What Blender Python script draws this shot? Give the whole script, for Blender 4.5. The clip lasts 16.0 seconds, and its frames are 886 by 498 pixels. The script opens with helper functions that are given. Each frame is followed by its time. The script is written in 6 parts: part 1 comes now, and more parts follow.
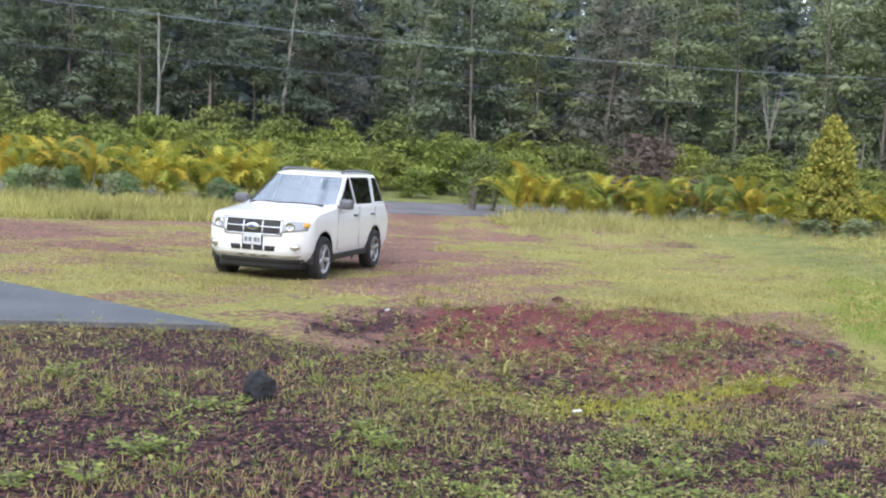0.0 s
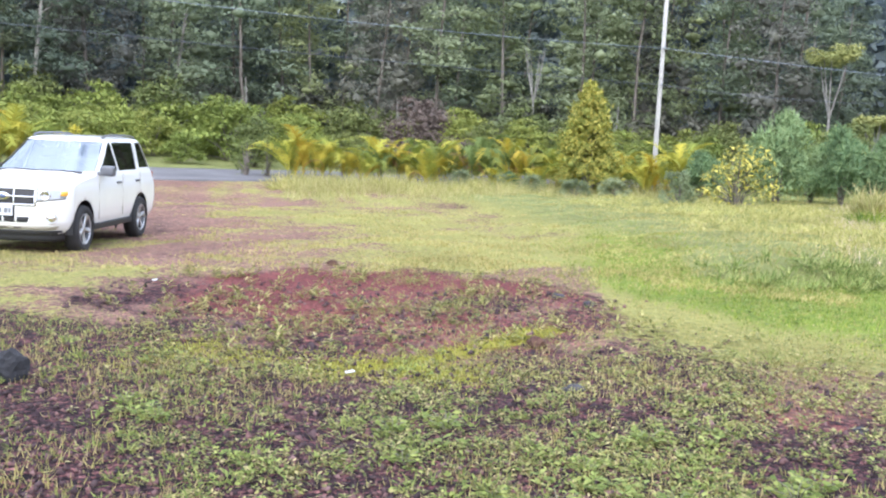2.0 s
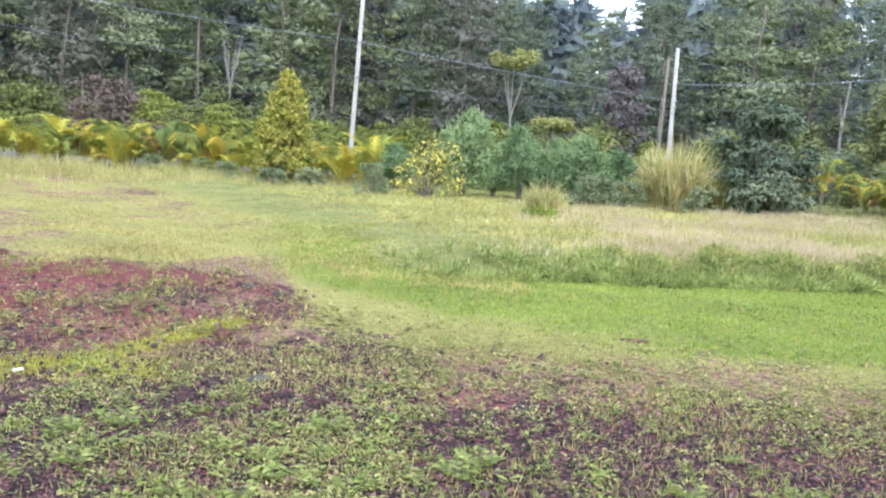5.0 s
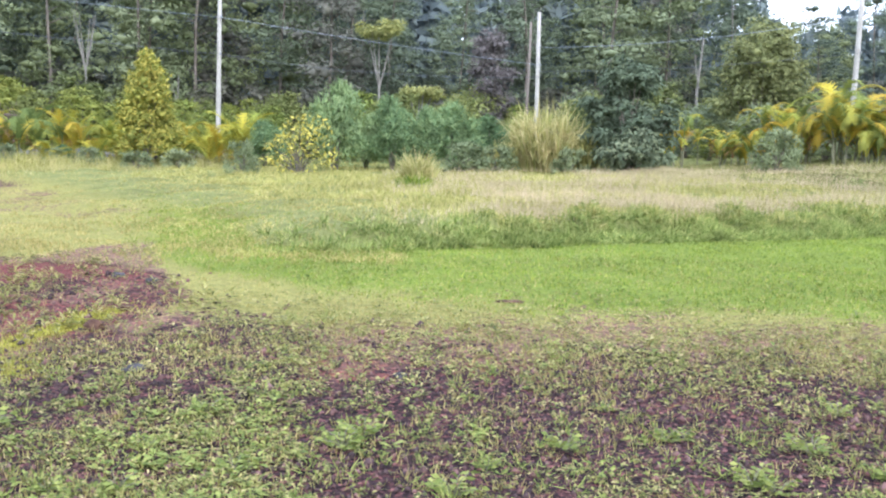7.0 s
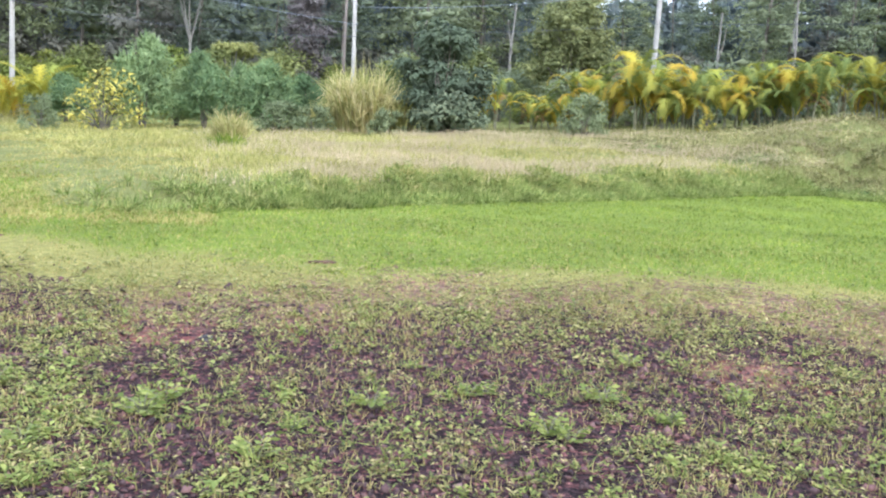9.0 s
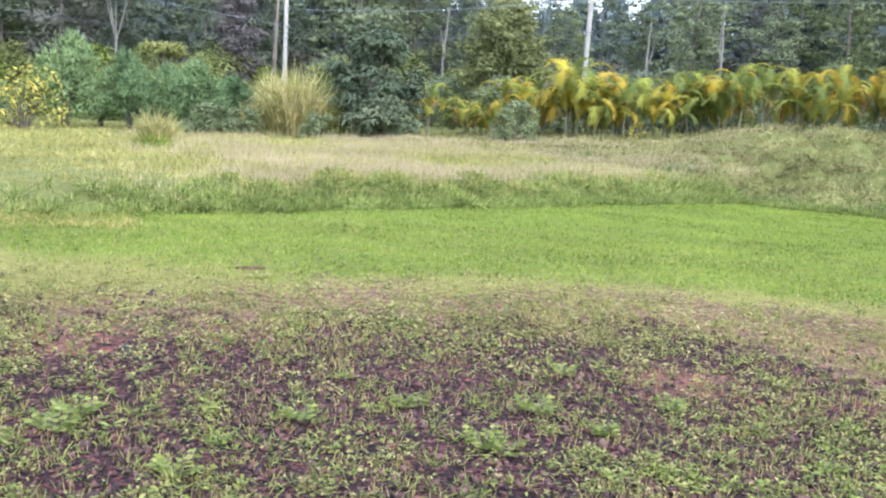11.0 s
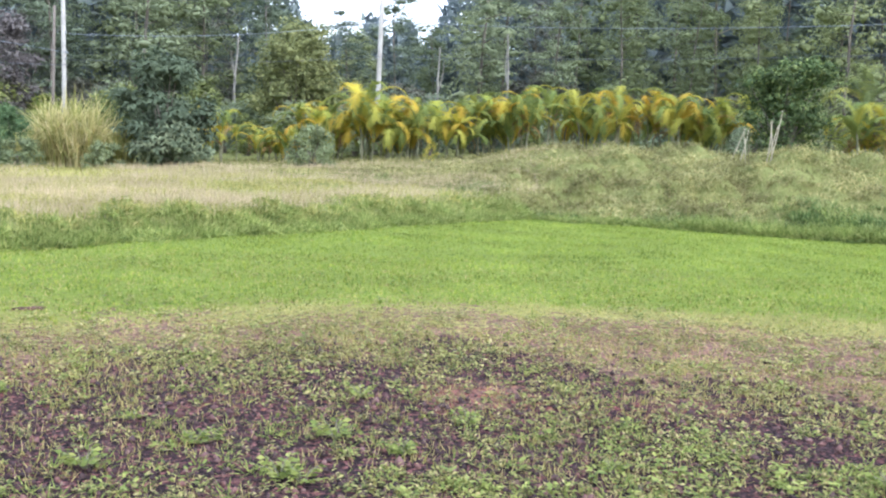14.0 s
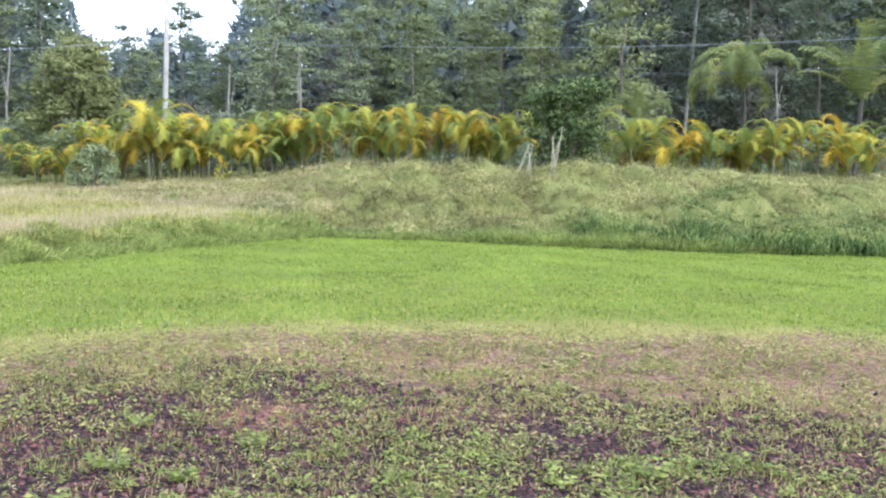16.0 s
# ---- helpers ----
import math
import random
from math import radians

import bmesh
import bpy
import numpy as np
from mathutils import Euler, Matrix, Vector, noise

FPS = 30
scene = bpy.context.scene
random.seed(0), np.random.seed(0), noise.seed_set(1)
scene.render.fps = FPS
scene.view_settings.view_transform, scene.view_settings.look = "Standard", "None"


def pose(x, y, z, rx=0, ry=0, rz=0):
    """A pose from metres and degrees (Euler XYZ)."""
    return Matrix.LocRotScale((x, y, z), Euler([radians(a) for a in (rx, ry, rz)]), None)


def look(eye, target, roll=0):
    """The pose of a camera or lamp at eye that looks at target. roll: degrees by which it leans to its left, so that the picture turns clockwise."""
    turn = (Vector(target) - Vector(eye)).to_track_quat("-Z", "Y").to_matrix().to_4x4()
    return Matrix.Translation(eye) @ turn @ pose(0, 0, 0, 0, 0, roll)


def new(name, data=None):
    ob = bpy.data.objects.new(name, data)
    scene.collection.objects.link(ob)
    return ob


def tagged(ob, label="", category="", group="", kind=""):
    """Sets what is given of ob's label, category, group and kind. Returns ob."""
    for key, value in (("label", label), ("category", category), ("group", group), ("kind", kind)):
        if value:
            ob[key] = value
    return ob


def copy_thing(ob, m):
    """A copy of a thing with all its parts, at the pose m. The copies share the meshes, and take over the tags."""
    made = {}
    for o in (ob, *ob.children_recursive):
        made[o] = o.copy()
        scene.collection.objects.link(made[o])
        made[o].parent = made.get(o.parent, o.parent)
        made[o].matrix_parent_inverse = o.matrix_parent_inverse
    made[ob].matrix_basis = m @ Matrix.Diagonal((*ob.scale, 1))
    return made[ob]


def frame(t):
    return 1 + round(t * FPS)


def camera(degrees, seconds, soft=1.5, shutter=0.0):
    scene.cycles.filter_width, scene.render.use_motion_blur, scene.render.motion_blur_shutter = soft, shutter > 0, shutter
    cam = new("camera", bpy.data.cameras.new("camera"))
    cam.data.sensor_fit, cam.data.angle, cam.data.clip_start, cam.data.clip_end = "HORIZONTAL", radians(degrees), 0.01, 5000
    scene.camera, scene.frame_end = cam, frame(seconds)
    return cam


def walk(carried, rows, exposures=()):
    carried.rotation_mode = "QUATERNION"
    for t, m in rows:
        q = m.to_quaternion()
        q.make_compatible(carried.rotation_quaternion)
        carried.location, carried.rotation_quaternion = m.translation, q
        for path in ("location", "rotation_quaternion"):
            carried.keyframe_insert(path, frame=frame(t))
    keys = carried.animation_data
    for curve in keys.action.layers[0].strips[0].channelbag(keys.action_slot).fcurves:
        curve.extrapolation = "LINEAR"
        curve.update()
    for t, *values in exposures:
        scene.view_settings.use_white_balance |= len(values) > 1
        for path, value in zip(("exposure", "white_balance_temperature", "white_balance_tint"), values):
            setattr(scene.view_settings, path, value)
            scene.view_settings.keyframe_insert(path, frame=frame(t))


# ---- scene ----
# ---------------------------------------------------------------- camera
cam = camera(49.2, 16.0, soft=2.15)
PATH = [
    (0.0, -0.179, 0.219, 1.658, 85.78, -3.37, 0.02),
    (0.5, -0.154, 0.217, 1.657, 85.22, -1.77, -3.85),
    (1.0, -0.137, 0.212, 1.651, 85.29, -2.63, -7.75),
    (1.5, -0.118, 0.204, 1.650, 84.92, -2.45, -10.41),
    (2.0, -0.112, 0.196, 1.655, 84.37, -2.85, -13.15),
    (2.5, -0.104, 0.179, 1.664, 84.31, -2.75, -16.16),
    (3.0, -0.087, 0.154, 1.674, 83.85, -3.21, -19.42),
    (3.5, -0.077, 0.128, 1.673, 84.23, -3.44, -23.32),
    (4.0, -0.072, 0.105, 1.680, 84.38, -3.60, -25.59),
    (4.5, -0.070, 0.081, 1.689, 84.15, -4.24, -29.55),
    (4.7, -0.069, 0.072, 1.694, 84.61, -4.67, -30.03),
    (6.8, -0.068, -0.025, 1.710, 83.47, -1.99, -37.59),
    (7.0, -0.068, -0.033, 1.712, 83.60, -1.95, -38.27),
    (7.5, -0.069, -0.045, 1.717, 83.10, -2.73, -39.55),
    (8.0, -0.066, -0.055, 1.723, 82.92, -2.74, -40.70),
    (8.5, -0.043, -0.072, 1.714, 83.23, -2.78, -45.01),
    (9.0, -0.015, -0.078, 1.704, 81.78, -3.13, -48.92),
    (9.2, -0.005, -0.073, 1.701, 81.40, -3.01, -49.06),
    (11.3, 0.112, 0.040, 1.700, 82.42, -4.19, -53.52),
    (11.5, 0.120, 0.045, 1.702, 82.47, -4.34, -53.86),
    (12.0, 0.132, 0.044, 1.707, 83.14, -4.78, -55.18),
    (12.5, 0.138, 0.023, 1.705, 83.45, -4.02, -57.98),
    (13.0, 0.137, -0.004, 1.702, 83.83, -3.49, -61.17),
    (13.5, 0.128, -0.025, 1.703, 84.88, -2.57, -61.85),
    (14.0, 0.125, -0.058, 1.708, 84.37, -2.58, -64.77),
    (14.5, 0.122, -0.087, 1.720, 84.92, -2.90, -68.56),
    (15.0, 0.118, -0.118, 1.737, 84.72, -1.98, -70.93),
    (15.5, 0.116, -0.161, 1.740, 84.97, -1.28, -73.59),
    (16.0, 0.103, -0.199, 1.716, 85.80, -1.65, -76.68),
]
walk(cam, [(t, pose(*p)) for t, *p in PATH], [(0.0, 0.60, 6050, 14), (0.5, 0.86, 5950, 14), (1.0, 1.05, 5850, 14), (2.5, 1.15, 5850, 14), (4.5, 1.16, 5820, 13.5), (8.0, 1.14, 5850, 12), (16.0, 1.12, 5850, 11)])

# ---------------------------------------------------------------- light
SUN_AZ, SUN_EL = 205.0, 42.0          # degrees clockwise from +y; above the horizon
world = bpy.data.worlds.new("overcast_sky")
scene.world = world
world.use_nodes = True
wn = world.node_tree.nodes
wl = world.node_tree.links
sky = wn.new("ShaderNodeTexSky")
sky.sky_type = "NISHITA"
sky.sun_disc = False
sky.sun_elevation = radians(SUN_EL)
sky.sun_rotation = radians(SUN_AZ)
sky.dust_density = 3.0
cloud = wn.new("ShaderNodeMix")
cloud.data_type = "RGBA"
drift = wn.new("ShaderNodeTexNoise")            # bright thin cloud over most of the sky, blue between
drift.inputs["Scale"].default_value = 2.2
drift.inputs["Detail"].default_value = 5.0
way = wn.new("ShaderNodeTexCoord")
wl.new(way.outputs["Generated"], drift.inputs["Vector"])
cover = wn.new("ShaderNodeMapRange")
cover.inputs[1].default_value, cover.inputs[2].default_value = 0.36, 0.58
cover.inputs[3].default_value, cover.inputs[4].default_value = 0.30, 0.95
wl.new(drift.outputs[0], cover.inputs[0])
wl.new(cover.outputs[0], cloud.inputs[0])
cloud.inputs[7].default_value = (9.0, 9.6, 10.6, 1)
wl.new(sky.outputs[0], cloud.inputs[6])
wl.new(cloud.outputs[2], wn["Background"].inputs[0])
wn["Background"].inputs[1].default_value = 0.15
sun_data = bpy.data.lights.new("sun", "SUN")
sun_data.energy = 1.07
sun_data.angle = radians(12)
sun_data.color = (1.0, 0.95, 0.86)
sun = new("sun", sun_data)
sd = Vector((math.sin(radians(SUN_AZ)) * math.cos(radians(SUN_EL)), math.cos(radians(SUN_AZ)) * math.cos(radians(SUN_EL)), math.sin(radians(SUN_EL))))
sun.matrix_world = look(sd * 60, (0, 0, 0))

# ---------------------------------------------------------------- materials
def mat_new(name):
    m = bpy.data.materials.new(name)
    m.use_nodes = True
    return m, m.node_tree.nodes, m.node_tree.links, m.node_tree.nodes["Principled BSDF"]


def noise_node(n, l, scale, detail=4.0, coord="Object", rough=0.6):
    tc = n.new("ShaderNodeTexCoord")
    tx = n.new("ShaderNodeTexNoise")
    tx.inputs["Scale"].default_value = scale
    tx.inputs["Detail"].default_value = detail
    tx.inputs["Roughness"].default_value = rough
    l.new(tc.outputs[coord], tx.inputs["Vector"])
    return tx


def ramp_node(n, l, source, stops):
    r = n.new("ShaderNodeValToRGB")
    while len(r.color_ramp.elements) < len(stops):
        r.color_ramp.elements.new(0.5)
    for e, (p, c) in zip(r.color_ramp.elements, stops):
        e.position, e.color = p, (*c, 1)
    l.new(source, r.inputs[0])
    return r


def mix_node(n, l, a, b, fac, mode="MIX"):
    m = n.new("ShaderNodeMix")
    m.data_type = "RGBA"
    m.blend_type = mode
    for socket, v in ((m.inputs[0], fac), (m.inputs[6], a), (m.inputs[7], b)):
        if isinstance(v, bpy.types.NodeSocket):
            l.new(v, socket)
        elif isinstance(v, (int, float)):
            socket.default_value = v
        else:
            socket.default_value = (*v, 1)
    return m.outputs[2]


def surface(name, c1, c2, scale=3.0, rough=0.8, metal=0.0, bump=0.0, bump_scale=40.0, coat=0.0):
    """A two-scale mottled surface between two base colours."""
    m, n, l, b = mat_new(name)
    big = noise_node(n, l, scale)
    fine = noise_node(n, l, bump_scale, 3.0)
    r = ramp_node(n, l, big.outputs[0], [(0.32, c1), (0.68, c2)])
    f = ramp_node(n, l, fine.outputs[0], [(0.3, (0.78,) * 3), (0.7, (1.1,) * 3)])
    col = mix_node(n, l, r.outputs[0], f.outputs[0], 1.0, "MULTIPLY")
    l.new(col, b.inputs["Base Color"])
    b.inputs["Roughness"].default_value = rough
    b.inputs["Metallic"].default_value = metal
    b.inputs["Coat Weight"].default_value = coat
    if bump:
        bp = n.new("ShaderNodeBump")
        bp.inputs["Strength"].default_value = bump
        bp.inputs["Distance"].default_value = 0.02
        l.new(fine.outputs[0], bp.inputs["Height"])
        l.new(bp.outputs[0], b.inputs["Normal"])
    return m


def foliage(name, stops, patch=(0.8, 1.2), patch_scale=0.7, glow=0.3, by_object=0.5, rough=0.7):
    """Leaves: colour varies leaf by leaf, plant by plant and in soft patches; light passes through them."""
    m, n, l, b = mat_new(name)
    geo = n.new("ShaderNodeNewGeometry")
    info = n.new("ShaderNodeObjectInfo")
    mixv = n.new("ShaderNodeMix")
    mixv.inputs[0].default_value = by_object
    l.new(geo.outputs["Random Per Island"], mixv.inputs[2])
    l.new(info.outputs["Random"], mixv.inputs[3])
    r = ramp_node(n, l, mixv.outputs[0], stops)
    nz = noise_node(n, l, patch_scale, 3.0)
    pr = ramp_node(n, l, nz.outputs[0], [(0.3, (patch[0],) * 3), (0.7, (patch[1],) * 3)])
    col = mix_node(n, l, r.outputs[0], pr.outputs[0], 1.0, "MULTIPLY")
    l.new(col, b.inputs["Base Color"])
    b.inputs["Roughness"].default_value = rough
    b.inputs["Specular IOR Level"].default_value = 0.15
    tr = n.new("ShaderNodeBsdfTranslucent")
    l.new(col, tr.inputs[0])
    ms = n.new("ShaderNodeMixShader")
    ms.inputs[0].default_value = glow
    l.new(b.outputs[0], ms.inputs[1])
    l.new(tr.outputs[0], ms.inputs[2])
    l.new(ms.outputs[0], n["Material Output"].inputs[0])
    return m


# base colours raised and slightly blued to carry some haze over the forest
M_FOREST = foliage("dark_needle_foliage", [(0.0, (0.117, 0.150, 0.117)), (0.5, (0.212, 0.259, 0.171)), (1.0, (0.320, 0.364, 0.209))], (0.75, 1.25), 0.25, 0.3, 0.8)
# distance haze is put into the leaf colour: lifted and tinted blue
M_FARWOOD = foliage("hazed_far_foliage", [(0.0, (0.095, 0.122, 0.137)), (0.5, (0.162, 0.201, 0.211)), (1.0, (0.234, 0.279, 0.265))], (0.7, 1.2), 0.15, 0.3, 0.0)
M_FOREST_WARM = foliage("olive_foliage", [(0.0, (0.144, 0.178, 0.099)), (0.6, (0.256, 0.296, 0.150)), (1.0, (0.372, 0.405, 0.195))], (0.75, 1.2), 0.4, 0.3, 0.75)
M_FOREST_BROWN = foliage("dull_brownish_foliage", [(0.0, (0.104, 0.108, 0.097)), (0.6, (0.181, 0.182, 0.151)), (1.0, (0.260, 0.258, 0.199))], (0.7, 1.25), 0.4, 0.25, 0.5)
M_SHRUB = foliage("fresh_green_foliage", [(0.0, (0.130, 0.180, 0.048)), (0.45, (0.265, 0.320, 0.080)), (1.0, (0.44, 0.45, 0.125))], (0.6, 1.25), 0.5, 0.28, 0.45)
M_THICKET = foliage("olive_green_foliage", [(0.0, (0.105, 0.138, 0.050)), (0.5, (0.205, 0.240, 0.085)), (1.0, (0.35, 0.37, 0.125))], (0.6, 1.25), 0.5, 0.25, 0.45)
M_BLUE = foliage("grey_green_foliage", [(0.0, (0.085, 0.155, 0.075)), (0.5, (0.190, 0.280, 0.130)), (1.0, (0.36, 0.445, 0.205))], (0.6, 1.25), 0.9, 0.2)
M_SILVER = foliage("silvery_foliage", [(0.0, (0.145, 0.185, 0.100)), (0.6, (0.270, 0.315, 0.165)), (1.0, (0.42, 0.45, 0.26))], (0.7, 1.2), 1.2, 0.3)
M_DARKBUSH = foliage("dark_blue_green_foliage", [(0.0, (0.070, 0.098, 0.064)), (0.6, (0.135, 0.172, 0.108)), (1.0, (0.26, 0.295, 0.175))], (0.6, 1.2), 0.9, 0.18)
M_CONE = foliage("yellow_green_foliage", [(0.0, (0.140, 0.180, 0.042)), (0.5, (0.340, 0.340, 0.075)), (1.0, (0.59, 0.50, 0.115))], (0.65, 1.25), 0.8, 0.25, 0.1)
M_YELLOW = foliage("yellow_leaves", [(0.0, (0.130, 0.165, 0.065)), (0.4, (0.28, 0.30, 0.11)), (0.6, (0.56, 0.49, 0.10)), (1.0, (0.74, 0.65, 0.17))], (0.8, 1.1), 0.8, 0.25, 0.1)
M_PURPLE = foliage("purplish_foliage", [(0.0, (0.130, 0.100, 0.088)), (0.6, (0.215, 0.168, 0.140)), (1.0, (0.30, 0.245, 0.20))], (0.6, 1.25), 0.8, 0.2)
M_MAUVE = foliage("greyish_mauve_foliage", [(0.0, (0.125, 0.112, 0.118)), (0.6, (0.200, 0.180, 0.180)), (1.0, (0.28, 0.255, 0.24))], (0.7, 1.2), 0.8, 0.25)
M_FROND_Y = foliage("yellowing_palm_frond", [(0.0, (0.216, 0.297, 0.071)), (0.35, (0.405, 0.432, 0.081)), (0.75, (0.612, 0.513, 0.071)), (1.0, (0.576, 0.360, 0.057))], (0.75, 1.15), 1.6, 0.35, 0.75)
M_FROND_G = foliage("green_palm_frond", [(0.0, (0.15, 0.215, 0.075)), (0.4, (0.27, 0.315, 0.085)), (0.65, (0.44, 0.42, 0.08)), (0.88, (0.60, 0.43, 0.065)), (1.0, (0.50, 0.28, 0.05))], (0.8, 1.15), 1.6, 0.4, 0.88)
M_FROND_DEAD = foliage("withered_palm_frond", [(0.0, (0.17, 0.105, 0.050)), (0.6, (0.34, 0.20, 0.075)), (1.0, (0.46, 0.34, 0.18))], (0.75, 1.2), 1.6, 0.3, 0.7)
M_BANK = foliage("rank_bank_grass", [(0.0, (0.098, 0.150, 0.036)), (0.5, (0.235, 0.298, 0.082)), (1.0, (0.44, 0.455, 0.165))], (0.65, 1.25), 1.1, 0.28, 0.0)
M_REED = foliage("dark_reed_blades", [(0.0, (0.042, 0.080, 0.020)), (0.5, (0.110, 0.165, 0.048)), (1.0, (0.25, 0.31, 0.11))], (0.6, 1.25), 1.0, 0.15, 0.0)
# strong dark patches in the colour stand in for shade between hummocks
M_MOUND = foliage("mound_grass", [(0.0, (0.128, 0.142, 0.050)), (0.5, (0.310, 0.302, 0.120)), (1.0, (0.55, 0.485, 0.235))], (0.42, 1.32), 0.6, 0.25, 0.0)
M_FROND_DARK = foliage("dark_green_palm_frond", [(0.0, (0.11, 0.16, 0.075)), (0.6, (0.22, 0.255, 0.09)), (1.0, (0.42, 0.38, 0.09))], (0.7, 1.2), 1.0, 0.3, 0.6)
M_LEAFY = foliage("dark_leafy_foliage", [(0.0, (0.045, 0.074, 0.032)), (0.6, (0.100, 0.150, 0.058)), (1.0, (0.29, 0.34, 0.12))], (0.6, 1.25), 0.9, 0.15, 0.1)
M_ROUND = foliage("dense_olive_foliage", [(0.0, (0.125, 0.150, 0.065)), (0.6, (0.225, 0.245, 0.105)), (1.0, (0.35, 0.36, 0.15))], (0.8, 1.15), 0.7, 0.2, 0.1)
M_UMBRELLA = foliage("pale_olive_foliage", [(0.0, (0.22, 0.24, 0.09)), (0.6, (0.36, 0.37, 0.135)), (1.0, (0.50, 0.49, 0.19))], (0.8, 1.15), 0.7, 0.25, 0.1)
M_GRASS_TALL = foliage("tall_grass", [(0.0, (0.210, 0.230, 0.066)), (0.5, (0.410, 0.395, 0.128)), (1.0, (0.60, 0.52, 0.23))], (0.68, 1.22), 0.5, 0.28, 0.0)
M_GRASS_SEED = foliage("seeding_grass", [(0.0, (0.33, 0.29, 0.15)), (0.5, (0.51, 0.42, 0.265)), (1.0, (0.62, 0.48, 0.36))], (0.8, 1.15), 0.35, 0.3, 0.0)
M_GRASS_LAWN = foliage("lawn_grass", [(0.0, (0.090, 0.162, 0.025)), (0.5, (0.207, 0.286, 0.042)), (1.0, (0.377, 0.407, 0.078))], (0.55, 1.3), 0.6, 0.28, 0.0)
M_GRASS_DRY = foliage("thin_dry_grass", [(0.0, (0.210, 0.205, 0.062)), (0.5, (0.405, 0.355, 0.125)), (1.0, (0.57, 0.465, 0.215))], (0.75, 1.15), 0.5, 0.28, 0.0)
M_STRAW = foliage("straw_grass", [(0.0, (0.28, 0.30, 0.10)), (0.5, (0.46, 0.43, 0.17)), (1.0, (0.62, 0.53, 0.28))], (0.75, 1.15), 0.5, 0.35, 0.0)
M_GRASS_TAN = foliage("tan_cane_grass", [(0.0, (0.30, 0.32, 0.11)), (0.5, (0.54, 0.50, 0.20)), (1.0, (0.72, 0.61, 0.35))], (0.75, 1.15), 1.0, 0.4, 0.0)
M_WEED = foliage("weed_leaves", [(0.0, (0.090, 0.115, 0.045)), (0.4, (0.205, 0.225, 0.075)), (0.72, (0.345, 0.33, 0.115)), (1.0, (0.50, 0.42, 0.21))], (0.7, 1.2), 0.8, 0.25, 0.0)
M_WEED_PALE = foliage("pale_weed_leaves", [(0.0, (0.150, 0.175, 0.058)), (0.5, (0.295, 0.300, 0.095)), (1.0, (0.48, 0.42, 0.185))], (0.75, 1.2), 0.8, 0.28, 0.0)
M_FERN = foliage("bright_weed_leaves", [(0.0, (0.115, 0.158, 0.045)), (0.5, (0.225, 0.275, 0.075)), (1.0, (0.38, 0.40, 0.12))], (0.8, 1.15), 1.5, 0.25, 0.2)
M_MOSS = foliage("yellow_moss", [(0.0, (0.24, 0.26, 0.042)), (1.0, (0.50, 0.48, 0.095))], (0.8, 1.15), 1.5, 0.1, 0.0)
M_BARK = surface("grey_bark", (0.10, 0.085, 0.07), (0.24, 0.21, 0.18), 1.2, 0.9, bump=0.5, bump_scale=14)
M_BARK_DARK = surface("dark_palm_trunk", (0.035, 0.032, 0.028), (0.085, 0.078, 0.068), 1.2, 0.9, bump=0.5, bump_scale=14)
M_BARK_PALE = surface("pale_bark", (0.18, 0.17, 0.155), (0.34, 0.32, 0.29), 1.5, 0.9, bump=0.3, bump_scale=14)
M_CANE = surface("palm_cane", (0.126, 0.133, 0.063), (0.298, 0.283, 0.204), 2.0, 0.7, bump=0.2, bump_scale=20)
M_POLE = surface("weathered_pole_wood", (0.314, 0.298, 0.275), (0.487, 0.471, 0.447), 1.0, 0.85, bump=0.3, bump_scale=18)
M_POLE_BROWN = surface("brown_pole_wood", (0.133, 0.110, 0.094), (0.235, 0.204, 0.181), 1.0, 0.85, bump=0.3, bump_scale=18)
M_WIRE = surface("wire_metal", (0.22, 0.26, 0.33), (0.34, 0.38, 0.46), 2.0, 0.4, 0.6)
M_CABLE = surface("dark_cable", (0.075, 0.085, 0.12), (0.12, 0.135, 0.18), 2.0, 0.6)
M_CERAMIC = surface("insulator", (0.314, 0.330, 0.345), (0.408, 0.424, 0.440), 4.0, 0.25)
M_CONCRETE = surface("grey_concrete", (0.052, 0.062, 0.070), (0.105, 0.116, 0.127), 0.7, 0.75, bump=0.3, bump_scale=60)
M_BOARD = surface("weathered_board", (0.079, 0.079, 0.079), (0.157, 0.149, 0.141), 3.0, 0.85, bump=0.4, bump_scale=30)
M_ASPHALT = surface("worn_asphalt", (0.102, 0.098, 0.102), (0.165, 0.157, 0.161), 0.5, 0.85, bump=0.3, bump_scale=50)
M_ROCK = surface("dark_lava_rock", (0.010, 0.010, 0.012), (0.032, 0.032, 0.036), 6.0, 0.9, bump=0.9, bump_scale=25)
M_CLOD = surface("brown_soil_clod", (0.055, 0.027, 0.020), (0.126, 0.067, 0.043), 7.0, 0.95, bump=0.9, bump_scale=25)
M_BLUECLOD = surface("grey_rubble", (0.035, 0.032, 0.036), (0.085, 0.080, 0.088), 7.0, 0.9, bump=0.9, bump_scale=25)
M_LITTER = surface("white_paper", (0.549, 0.549, 0.534), (0.659, 0.659, 0.644), 8.0, 0.7)
M_STALK = surface("dry_stalk", (0.33, 0.29, 0.21), (0.52, 0.47, 0.36), 4.0, 0.9)


